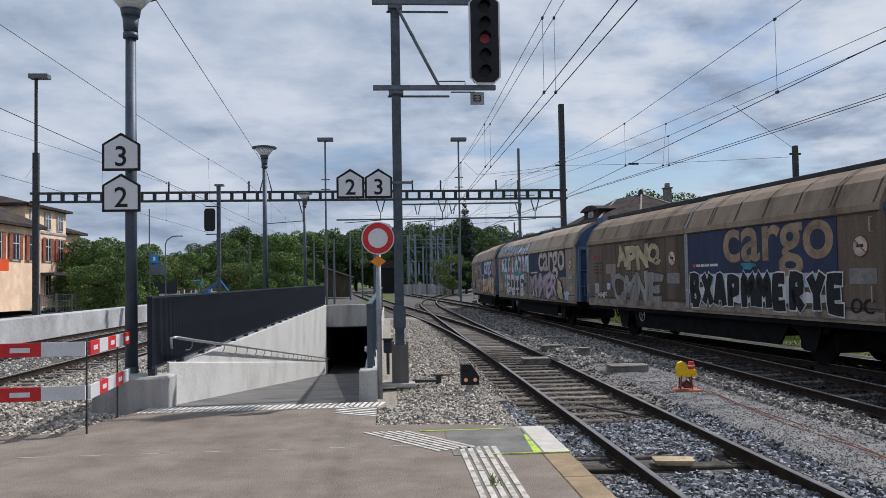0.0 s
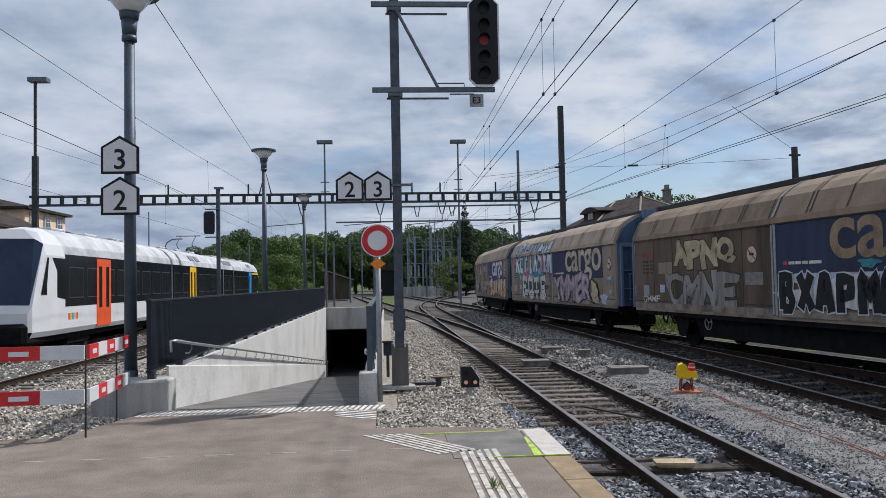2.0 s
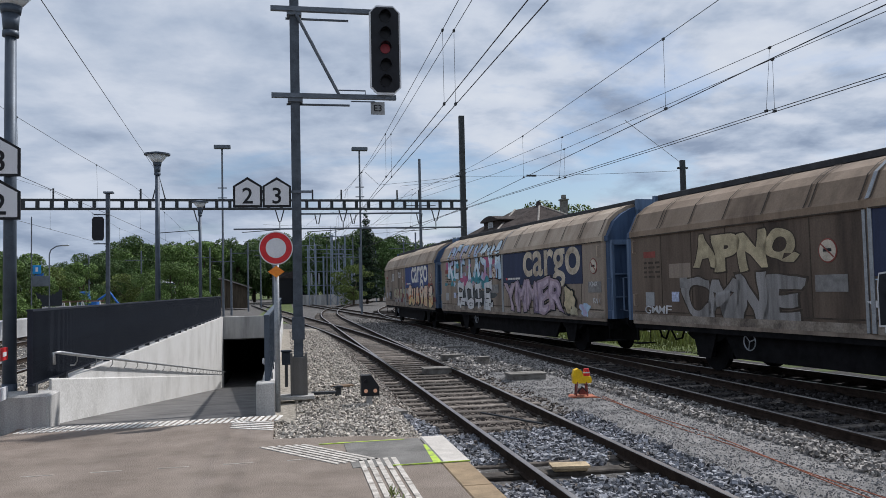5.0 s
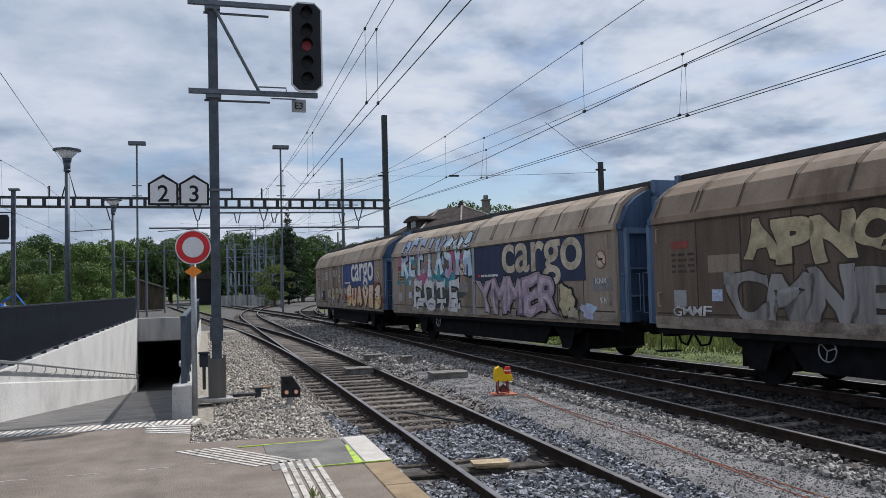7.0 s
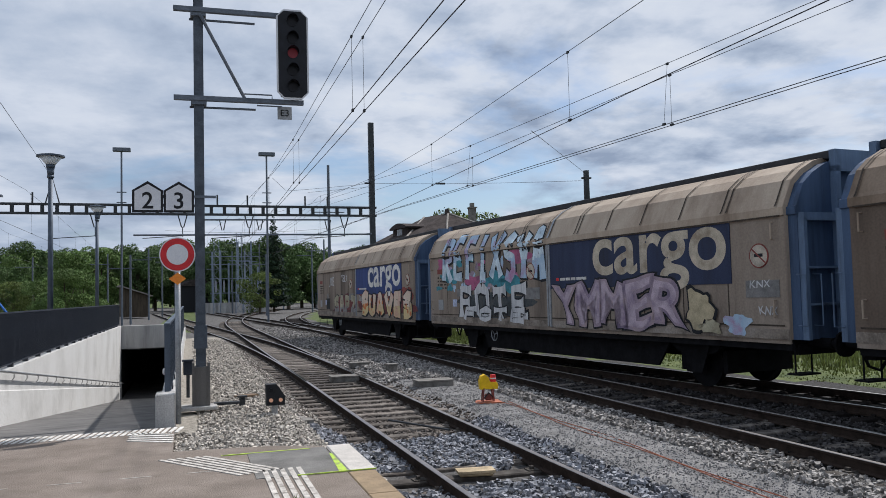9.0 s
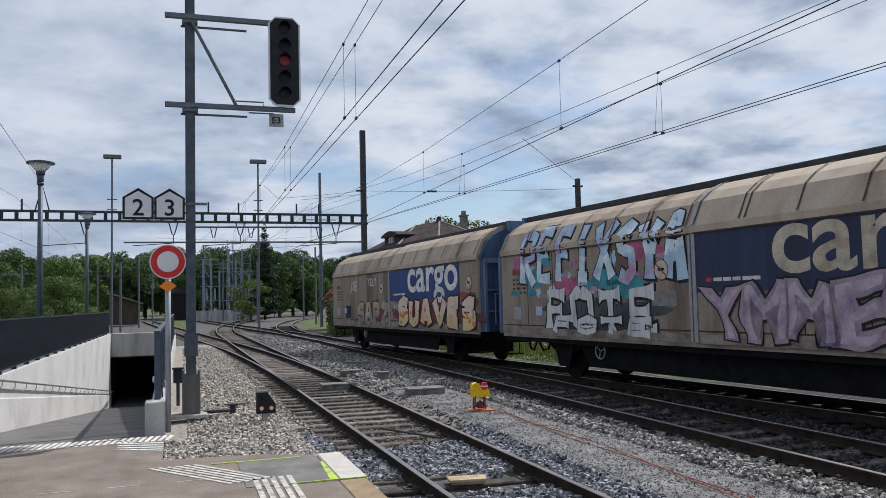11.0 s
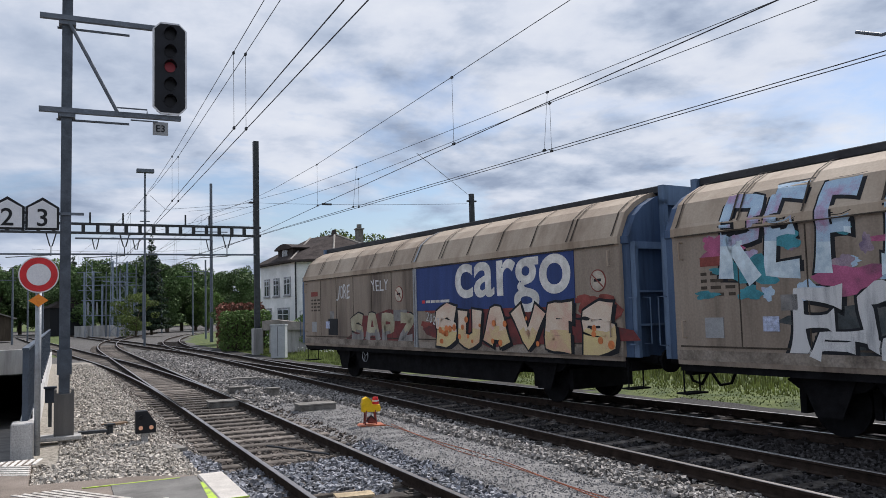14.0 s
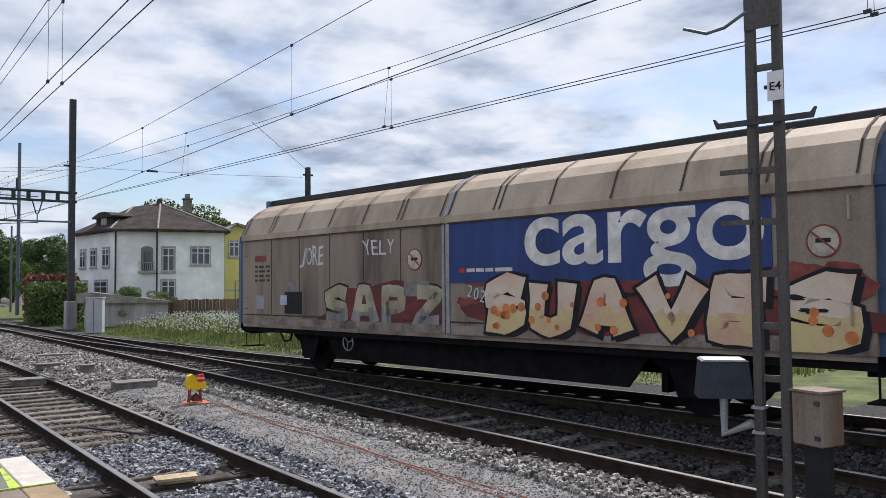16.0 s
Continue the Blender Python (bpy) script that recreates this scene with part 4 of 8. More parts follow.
STROKES = {
    "A": [[(0.04, 0), (0.36, 1), (0.62, 1), (0.96, 0)], [(0.22, 0.36), (0.80, 0.36)]],
    "B": [[(0.1, 0), (0.1, 1), (0.8, 0.95), (0.75, 0.55), (0.15, 0.52)], [(0.7, 0.52), (0.95, 0.28), (0.8, 0.02), (0.1, 0)]],
    "C": [[(0.95, 0.8), (0.6, 1), (0.12, 0.85), (0.08, 0.2), (0.4, 0), (0.95, 0.12)]],
    "E": [[(0.96, 0.93), (0.1, 0.96), (0.1, 0.04), (0.96, 0.06)], [(0.1, 0.5), (0.78, 0.5)]],
    "F": [[(0.12, 0), (0.12, 0.96), (0.98, 0.92)], [(0.12, 0.5), (0.8, 0.52)]],
    "I": [[(0.5, 0), (0.5, 1)], [(0.2, 0.03), (0.8, 0.03)]],
    "M": [[(0.06, 0), (0.1, 1), (0.5, 0.42), (0.9, 1), (0.94, 0)]],
    "N": [[(0.08, 0), (0.1, 1), (0.9, 0.05), (0.92, 1)]],
    "O": [[(0.5, 1), (0.1, 0.8), (0.1, 0.2), (0.5, 0), (0.9, 0.2), (0.9, 0.8), (0.5, 1)]],
    "P": [[(0.12, 0), (0.12, 0.98), (0.88, 0.92), (0.86, 0.5), (0.14, 0.45)]],
    "R": [[(0.12, 0), (0.12, 0.97), (0.88, 0.92), (0.84, 0.55), (0.2, 0.48), (0.95, 0)]],
    "S": [[(0.95, 0.86), (0.55, 0.98), (0.08, 0.82), (0.14, 0.56), (0.86, 0.46), (0.92, 0.14), (0.5, 0.02), (0.03, 0.08)]],
    "T": [[(0.5, 0), (0.5, 0.94)], [(0.0, 0.92), (1.0, 0.96)]],
    "U": [[(0.08, 1), (0.12, 0.12), (0.5, 0.02), (0.88, 0.12), (0.92, 1)]],
    "V": [[(0.02, 1), (0.5, 0.02), (0.98, 1)]],
    "X": [[(0.04, 0), (0.96, 1)], [(0.04, 1), (0.96, 0)]],
    "Y": [[(0.03, 1), (0.5, 0.45), (0.5, 0)], [(0.97, 1), (0.5, 0.45)]],
    "Z": [[(0.05, 0.95), (0.95, 0.95), (0.08, 0.06), (0.96, 0.04)]],
}


def block_letters(wagon, text, x0, x1, z0, z1, fills, line, seed, label, weight=0.17, rim=0.045, proud=0.0, flare=0.25, lean=0.0, shade=0.05, split=0.45):
    """Sprayed letters of broad strokes with a black outline and drop shade, two-toned, laid on the wagon's skin."""
    rnd = random.Random(seed)
    cell = (x1 - x0) / len(text)
    letters = []
    for i, ch in enumerate(text):
        paths = []
        wide, lift, tall = cell * rnd.uniform(0.84, 0.96), rnd.uniform(0, 0.06) * (z1 - z0), rnd.uniform(0.90, 1.0)
        for stroke in STROKES[ch]:
            pts = []
            for u, v in stroke:
                u, v = u + rnd.uniform(-0.05, 0.05), v + rnd.uniform(-0.03, 0.03)
                zz = z0 + weight * 0.45 + lift + v * (z1 - z0 - weight * 0.9) * tall
                pts.append(Vector((x0 + cell * i + weight * 0.4 + u * (wide - weight * 0.6) + lean * (zz - z0), zz)))
            fine = []
            for a, b in zip(pts[:-1], pts[1:]):
                n = max(2, int((b - a).length / 0.11))
                fine += [a.lerp(b, k / n) for k in range(n)]
            paths.append(fine + [pts[-1]])
        letters.append(paths)
    layers = [("graffiti_outline", weight + 2 * rim, 0.004, (0.0, 0.0)), ("graffiti_fill", weight, 0.010, (0.0, 0.0))]
    if shade:
        layers.insert(0, ("graffiti_shade", weight + rim, 0.002, (shade, -shade)))
    for (layer, w, out, (ox, oz)), (row_i, paths) in [(lay, let) for lay in layers for let in enumerate(letters)]:
        bm = nb()
        for k, path in enumerate(paths):
            prev = None
            for i, p in enumerate(path):
                d = (path[min(i + 1, len(path) - 1)] - path[max(i - 1, 0)]).normalized()
                if i in (0, len(path) - 1):
                    p = p + d * (w - weight) * (0.5 if i else -0.5)
                n = Vector((-d.y, d.x))
                t = abs(2 * i / (len(path) - 1) - 1)
                h = 0.5 * w * (1 + flare * t ** 4 + 0.10 * noise.noise((p.x * 3, p.y * 3, seed)))
                row = []
                for sd in (-1, -0.33, 0.33, 1):
                    q = p + n * (h * sd)
                    zz = min(max(q.y + oz, 1.115), z1 + 0.08)
                    row.append(bm.verts.new((q.x + ox, roof_y(zz) - proud - out - 0.0004 * k - 0.0008 * (row_i % 2) - (0.03 if q.x > 0.1 else 0.0), zz)))
                if prev:
                    for a0, b0, c0, d0 in zip(prev[:-1], prev[1:], row[1:], row[:-1]):
                        f = bm.faces.new((a0, b0, c0, d0))
                        mid = f.calc_center_median()
                        edge = split + 0.10 * noise.noise((mid.x * 1.7, seed, 0))
                        f.material_index = 1 if layer == "graffiti_fill" and (mid.z - z0) / (z1 - z0) < edge else 0
                prev = row
        part(layer, bm, [fills[0], fills[-1]] if layer == "graffiti_fill" else line, wagon, label if layer == "graffiti_fill" else "")


def spray_cloud(wagon, x, z, rx, rz, mat, seed, proud=0.0025):
    rnd = random.Random(seed)
    ph = [rnd.uniform(0, 6.28) for _ in range(4)]
    bm = nb()
    vs = []
    for i in range(28):
        a = 2 * math.pi * i / 28
        r = 1 + 0.18 * math.sin(3 * a + ph[0]) + 0.14 * math.sin(5 * a + ph[1]) + 0.08 * math.sin(9 * a + ph[2])
        px, pz = x + rx * r * math.cos(a), min(3.28, max(1.12, z + rz * r * math.sin(a)))
        vs.append(bm.verts.new((px, -1.40 - proud - (0.042 if x > 0.1 else 0.004), pz)))
    bm.faces.new(vs)
    bmesh.ops.recalc_face_normals(bm, faces=bm.faces[:])
    part("sprayed_cloud", bm, mat, wagon)




def build_wagon(label, panel, clean, upper, lower):
    w = new("freight_wagon")
    tagged(w, label, "freight wagon", "train of sliding-wall wagons")
    for side, tag in ((1, ""), (-1, "")):
        for x0, x1, g in ((-HALF + 0.02, 0.04, 0.0), (0.0, HALF - 0.02, 0.03)):
            bm = nb()
            wall_shell(bm, x0, x1, side, (0, 1), g)
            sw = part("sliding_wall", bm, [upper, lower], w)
            n = 6
            for i in range(n + 1):
                x = x0 + 0.16 + (x1 - x0 - 0.32) * i / n
                for dx in ((0,) if i not in (1, 5) else (-0.07, 0.07)):
                    rib = nb()
                    roof_skin(rib, x + dx - 0.018, x + dx + 0.018, 0.028 + g, side, 3)
                    part("roof_rib", rib, M["wagon_seam"], sw)
            if side == 1:
                for i in range(1, n):
                    x = x0 + 0.16 + (x1 - x0 - 0.32) * i / n
                    part("panel_seam", box(nb(), x - 0.012, x + 0.012, -1.407 - g, -1.39 - g, 1.35, 3.28), M["wagon_seam"], sw)
                part("panel_seam", box(nb(), x0 + 0.1, x1 - 0.1, -1.407 - g, -1.39 - g, 1.33, 1.36), M["wagon_seam"], sw)
                part("panel_seam", box(nb(), x0 + 0.1, x1 - 0.1, -1.447 - g, -1.42 - g, 3.30, 3.325), M["wagon_seam"], sw)
    # roof ridge
    bm = nb()
    box(bm, -HALF - 0.16, HALF + 0.16, -0.34, 0.34, 4.34, 4.45, bevel=0.02)
    box(bm, -HALF - 0.16, HALF + 0.16, -0.40, -0.30, 4.36, 4.51, bevel=0.015)
    box(bm, -HALF - 0.16, HALF + 0.16, 0.30, 0.40, 4.36, 4.51, bevel=0.015)
    part("roof_ridge", bm, M["roof_dark"], w)
    # end walls with a recessed frame
    for sx in (-1, 1):
        bm = nb()
        half = [(y, z) for y, z in PROFILE]
        outline = half + [(-y, z) for y, z in half[::-1]]
        a = [bm.verts.new((sx * (HALF + 0.18), y * 0.965, z if z < 3.5 else z - 0.05)) for y, z in outline]
        b = [bm.verts.new((sx * (HALF - 0.30), y * 0.965, z if z < 3.5 else z - 0.05)) for y, z in outline]
        bm.faces.new(a)
        bm.faces.new(b[::-1])
        for i in range(len(a)):
            j = (i + 1) % len(a)
            bm.faces.new((a[j], a[i], b[i], b[j]))
        bmesh.ops.recalc_face_normals(bm, faces=bm.faces[:])
        x0, x1 = sorted((sx * (HALF + 0.175), sx * (HALF + 0.31)))
        ew = part("end_wall", bm, M["wagon_end"], w, "blue-grey ribbed end wall")
        bars = []
        for y in (-0.42, 0.42):
            bars.append((x0, x1, y - 0.06, y + 0.06, 1.1, 4.2))
        bars.append((x0, x1, -1.33, 1.33, 3.2, 3.34))
        bars.append((x0, x1, -0.48, 0.48, 4.1, 4.50))
        for y in (-1.30, 1.30):
            bars.append((x0, x1, y - 0.04, y + 0.04, 1.1, 3.25))
        for z in (1.7, 2.35):
            bars.append((x0, x1, -1.3, 1.3, z, z + 0.04))
        for br in bars:
            part("frame_bar", box(nb(), *br), M["wagon_frame"], ew)
        # grab irons
        for y in (-1.42, -1.05):
            bm = nb()
            chain(bm, [(sx * (HALF + 0.17), y, 1.35), (sx * (HALF + 0.37), y, 1.35), (sx * (HALF + 0.37), y, 2.25), (sx * (HALF + 0.17), y, 2.25)], 0.014, 6)
            part("grab_iron", bm, M["wagon_frame"], w)
        # buffers, coupler, step
        for y in (-0.88, 0.88):
            bm = nb()
            tube(bm, (sx * (HALF - 0.1), y, 1.03), (sx * (HALF + 0.42), y, 1.03), 0.10, 0.09, 12)
            tube(bm, (sx * (HALF + 0.42), y, 1.03), (sx * (HALF + 0.62), y, 1.03), 0.065, 0.065, 12)
            tube(bm, (sx * (HALF + 0.60), y, 1.03), (sx * (HALF + 0.645), y, 1.03), 0.22, 0.22, 16)
            part("buffer", bm, M["under"], w)
        bm = nb()
        tube(bm, (sx * (HALF - 0.1), 0, 1.0), (sx * (HALF + 0.6), 0, 0.85), 0.045, 0.045, 8)
        chain(bm, [(sx * (HALF), 0.25, 0.95), (sx * (HALF + 0.2), 0.25, 0.55), (sx * (HALF + 0.45), 0.22, 0.5), (sx * (HALF + 0.64), 0.2, 0.75)], 0.03, 8)
        part("coupler", bm, M["under"], w)
        bm = nb()
        for y in (-1.3, -0.9):
            tube(bm, (sx * (HALF - 0.05), y, 1.05), (sx * (HALF - 0.05), y, 0.5), 0.016, 0.016, 6)
        box(bm, sx * (HALF - 0.05) - 0.14, sx * (HALF - 0.05) + 0.14, -1.36, -0.84, 0.47, 0.50)
        part("step", bm, M["under"], w)
    # underframe
    bm = nb()
    box(bm, -HALF + 0.05, HALF - 0.05, -1.36, -1.24, 0.90, 1.09)
    box(bm, -HALF + 0.05, HALF - 0.05, 1.24, 1.36, 0.90, 1.09)
    box(bm, -HALF + 0.05, HALF - 0.05, -1.25, 1.25, 1.0, 1.085)
    part("underframe", bm, M["under"], w, "sooty black underframe")
    for sx in (-1, 1):
        part("head_stock", box(nb(), sx * (HALF - 0.12) - 0.1, sx * (HALF - 0.12) + 0.1, -1.23, 1.23, 0.82, 0.997), M["under"], w)
    for y in (-1.16, 1.10):
        part("truss_sill", prism(nb(), [(-4.5, 0.95), (-4.05, 0.36), (4.05, 0.36), (4.5, 0.95)], y, y + 0.06), M["under"], w)
    part("brake_reservoir", box(nb(), -2.2, -0.9, -0.9, 0.9, 0.32, 0.95, bevel=0.03), M["under"], w)
    part("battery_box", box(nb(), 0.6, 1.7, -1.0, 1.0, 0.36, 0.95, bevel=0.03), M["under"], w)
    bm = nb()
    box(bm, -HALF + 0.04, HALF - 0.04, -1.405, -1.365, 1.02, 1.10)
    part("sill", bm, M["wagon_low"], w)
    for x0, x1, g in ((-HALF + 0.03, -0.12, 0.0), (0.16, HALF - 0.03, 0.03)):
        part("bottom_rail", box(nb(), x0, x1, -1.412 - g, -1.39 - g, 1.10, 1.28), M["sill_pale"], w, "scuffed pale bottom rail")
    # running gear
    for ax in (-5.2, 5.2):
        st = nb()
        tube(st, (ax, -1.0, 0.46), (ax, 1.0, 0.46), 0.08, 0.08, 10)
        axle = part("axle", st, M["under"], w)
        for y in (-0.75, 0.75):
            shared("wheel", WHEEL, axle, pose(ax, y, 0.47, 0, 0, 0 if y > 0 else 180))
        for y in (-1.06, 1.06):
            g = nb()
            box(g, ax - 0.18, ax + 0.18, y - 0.09, y + 0.09, 0.32, 0.62, bevel=0.03)
            prism(g, [(ax - 0.75, 0.85), (ax - 0.55, 0.72), (ax, 0.62), (ax + 0.55, 0.72), (ax + 0.75, 0.85), (ax + 0.6, 0.9), (ax, 0.75), (ax - 0.6, 0.9)], y - 0.05, y + 0.05)
            prism(g, [(ax - 0.5, 0.95), (ax - 0.22, 0.3), (ax + 0.22, 0.3), (ax + 0.5, 0.95)], y - 0.1, y - 0.08)
            part("spring_gear", g, M["under"], w)
        for dx in (-0.62, 0.62):
            g = nb()
            box(g, ax + dx - 0.06, ax + dx + 0.06, -0.9, 0.9, 0.3, 0.75)
            part("brake_block", g, M["under"], w)
    # hand wheel
    bm = nb()
    for i in range(16):
        a0, a1 = 2 * math.pi * i / 16, 2 * math.pi * (i + 1) / 16
        tube(bm, (-3.4 + 0.19 * math.cos(a0), -1.3, 0.78 + 0.19 * math.sin(a0)), (-3.4 + 0.19 * math.cos(a1), -1.3, 0.78 + 0.19 * math.sin(a1)), 0.014, 0.014, 6)
    for a0 in (0.3, 2.4, 4.5):
        tube(bm, (-3.4, -1.3, 0.78), (-3.4 + 0.19 * math.cos(a0), -1.3, 0.78 + 0.19 * math.sin(a0)), 0.012, 0.012, 6)
    part("hand_wheel", bm, M["galv"], w)
    # middle joint cover of the sliding walls
    part("joint_cover", box(nb(), -0.10, -0.03, -1.43, -1.40, 1.12, 3.30), M["galv"], w, "grey metal joint strip")
    bm = nb()
    box(bm, 0.05, 0.14, -1.46, -1.42, 1.12, 3.32)
    part("joint_cover", bm, M["galv"], w, "grey metal joint strip")
    bm = nb()
    roof_skin(bm, 0.03, 0.12, 0.05, -1, 3)
    part("joint_cover", bm, M["galv"], w, "grey metal joint strip")
    # coloured name panel with lettering
    bm = nb()
    box(bm, 0.14, 6.65, -1.448, -1.42, 2.12, 3.29)
    pn = part("name_panel", bm, panel, w, "blue panel with large lettering")
    fitted("panel_letters", "cargo", (2.1, 6.55, 2.02, 3.27), -1.452, clean, pn, 0.018)
    bm = nb()
    box(bm, 0.42, 0.56, -1.452, -1.446, 2.32, 2.40)
    part("emblem_bar", bm, M["red"], pn)
    for i, (x0, x1) in enumerate(((0.62, 0.84), (0.88, 1.08), (1.12, 1.32), (1.37, 1.80))):
        part("small_writing", box(nb(), x0, x1, -1.452, -1.446, 2.325, 2.395), M["letter_white"], pn)
    # inscriptions at the left end
    part("emblem_plate", box(nb(), -7.35, -6.8, -1.408, -1.398, 2.74, 2.90), M["red_faded"], w, "faded red emblem plate")
    for i in range(4):
        for x0, x1 in ((-7.35, -7.22), (-7.14, -6.92 + 0.06 * (i % 2)), (-6.82 + 0.06 * (i % 2), -6.62)):
            part("data_line", box(nb(), x0, x1, -1.405, -1.398, 2.58 - i * 0.12, 2.635 - i * 0.12), M["wagon_seam"], w)
    part("data_table", box(nb(), -6.2, -5.3, -1.405, -1.398, 2.2, 2.55), M["wagon_low"], w)
    part("label_plate", box(nb(), -6.1, -5.8, -1.415, -1.398, 1.62, 1.86), M["label_blue"], w, "white and blue inspection plate")
    part("label_plate", box(nb(), -5.75, -5.45, -1.41, -1.398, 1.95, 2.2), M["plate_dull"], w)
    part("label_plate", box(nb(), -7.3, -6.9, -1.41, -1.398, 1.5, 1.85), M["sign_grey"], w)
    for x0, z0 in ((-1.3, 1.85), (7.0, 1.85)):
        g = 0.03 if x0 > 0 else 0.0
        part("data_plate", box(nb(), x0, x0 + 0.8, -1.41 - g, -1.398 - g, z0, z0 + 0.32), M["plate_dull"], w)
        sg = part("no_hump_sign", disc(nb(), (x0 + 0.35, 2.62), 0.23, -1.412 - g, -1.398 - g, 24), M["red_faded"], w, "round crossed-out sign")
        part("sign_centre", disc(nb(), (x0 + 0.35, 2.62), 0.205, -1.416 - g, -1.405 - g, 24), M["wagon_pale"], sg)
        part("sign_mark", box(nb(), x0 + 0.25, x0 + 0.45, -1.42 - g, -1.41 - g, 2.60, 2.66), M["g_black"], sg)
        part("sign_slash", box(nb(), -0.2, 0.2, -1.424 - g, -1.412 - g, -0.012, 0.012, m=Matrix.Translation((x0 + 0.35, 0, 2.62)) @ Matrix.Rotation(radians(40), 4, "Y")), M["red_faded"], sg)
    for x in (-7.75, 7.7):
        for z in (1.5, 2.9):
            part("hinge_handle", chain(nb(), [(x, -1.40, z), (x, -1.49, z), (x, -1.49, z + 0.3), (x, -1.40, z + 0.3)], 0.016, 6), M["wagon"], w)
    return w


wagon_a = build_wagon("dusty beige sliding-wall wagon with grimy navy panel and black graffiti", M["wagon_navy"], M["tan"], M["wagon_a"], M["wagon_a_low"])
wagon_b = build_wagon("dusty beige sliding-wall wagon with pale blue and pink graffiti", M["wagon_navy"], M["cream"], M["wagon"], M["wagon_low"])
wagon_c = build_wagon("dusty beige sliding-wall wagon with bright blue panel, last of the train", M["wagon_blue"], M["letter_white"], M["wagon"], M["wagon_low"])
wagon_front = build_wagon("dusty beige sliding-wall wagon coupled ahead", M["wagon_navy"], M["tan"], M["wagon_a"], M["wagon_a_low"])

graffiti(wagon_a, "APNQ", -5.15, -1.85, 2.36, 3.18, M["g_cream"], M["wagon_seam"], 11, "cream bubble letters", 0.07, 0.035)
graffiti(wagon_a, "CMNE", -5.6, -1.7, 1.16, 2.25, M["g_silver"], M["wagon_seam"], 12, "dull silver block letters", 0.06, 0.035)
spray_cloud(wagon_a, 3.5, 1.85, 2.7, 0.36, M["g_sky"], 31)
spray_cloud(wagon_a, 3.3, 2.3, 0.3, 0.09, M["g_teal"], 32, 0.032)
spray_cloud(wagon_a, 3.4, 1.68, 2.75, 0.34, M["g_white"], 33, 0.012)
block_letters(wagon_a, "BXAPMMERYE", 0.2, 6.95, 1.14, 2.16, [M["g_black"]], M["g_white"], 13, "black block letters on white spray", 0.25, 0.035, 0.02, 0.05, 0.0, 0.0)
graffiti(wagon_a, "OC", 7.0, 7.75, 1.22, 1.62, M["g_black"], M["g_black"], 14, "thin black tag", 0.0, 0.008, 0.02)
_mist = random.Random(77)
for i in range(34):
    spray_cloud(wagon_b, _mist.uniform(-7.3, -0.4), _mist.uniform(2.15, 3.2), _mist.uniform(0.08, 0.26), _mist.uniform(0.06, 0.16), M[("g_pink", "g_teal", "g_sky", "g_mauve")[i % 4]], 200 + i, 0.001 + 0.00004 * i)
for sx, sz, i in ((-6.9, 3.0, 1), (-6.2, 2.6, 2), (-4.6, 2.4, 3), (-3.0, 2.5, 4), (-1.6, 3.1, 5), (-2.2, 2.3, 6)):
    spray_cloud(wagon_b, sx, sz, 0.35 + 0.06 * i, 0.22, M["g_pink"] if i % 2 else M["g_teal"], 40 + i)
block_letters(wagon_b, "REFIX", -6.95, -2.55, 2.36, 3.98, [M["g_sky"], M["g_ice"]], M["g_black"], 15, "tall pale blue and pink block letters", 0.23, 0.035, 0.0, 0.35, 0.06)
block_letters(wagon_b, "SYA", -2.55, -0.12, 2.30, 3.88, [M["g_ice"], M["g_sky"]], M["g_black"], 16, "tall pale blue block letters", 0.27, 0.035, 0.0, 0.3, 0.06)
spray_cloud(wagon_b, -3.3, 1.66, 2.15, 0.40, M["g_smoke"], 55, 0.0)
block_letters(wagon_b, "FOTE", -5.6, -1.0, 1.13, 2.28, [M["g_white"]], M["g_black"], 17, "white letters with black outline", 0.19, 0.045, 0.0, 1.1, -0.05)
block_letters(wagon_b, "FOTE", -5.35, -1.25, 1.14, 1.62, [M["g_white"]], M["g_black"], 27, "white lower strokes with black outline", 0.13, 0.035, 0.006, 0.6, 0.25)
graffiti(wagon_b, "YMMER", 0.4, 5.3, 1.14, 2.30, M["g_mauve"], M["g_black"], 18, "mauve bubble letters", 0.06, 0.03, 0.02, M["g_lilac"])
spray_cloud(wagon_b, 5.75, 1.62, 0.36, 0.38, M["g_cream"], 51, 0.03)
spray_cloud(wagon_b, 5.75, 1.62, 0.42, 0.45, M["g_black"], 51, 0.024)
spray_cloud(wagon_b, 6.05, 1.28, 0.3, 0.13, M["g_khaki"], 53, 0.03)
spray_cloud(wagon_b, 6.75, 1.35, 0.32, 0.2, M["g_sky"], 52, 0.003)
graffiti(wagon_b, "KNX", 7.1, 7.6, 2.05, 2.22, M["g_white"], M["g_white"], 24, "white tag", 0.0, 0.004, 0.01)
graffiti(wagon_b, "KNX", 7.3, 7.75, 1.55, 1.74, M["g_white"], M["g_white"], 25, "white tag", 0.0, 0.004, 0.01)
graffiti(wagon_a, "GMMF", -7.35, -6.1, 1.32, 1.56, M["g_white"], M["g_white"], 26, "thin white tag", 0.0, 0.006, 0.01)
spray_cloud(wagon_c, 4.3, 1.78, 3.35, 0.58, M["g_maroon"], 61, 0.003)
for i, (x, z, rx) in enumerate(((1.0, 2.14, 0.5), (2.6, 2.16, 0.4), (4.6, 2.15, 0.5), (6.95, 2.26, 0.45), (7.5, 2.15, 0.3), (0.6, 1.75, 0.3))):
    spray_cloud(wagon_c, x, z, rx, 0.075, M["red_faded"], 80 + i, 0.0035 + 0.0002 * i)
spray_cloud(wagon_c, 7.4, 1.9, 0.55, 0.45, M["red_faded"], 62, 0.006)
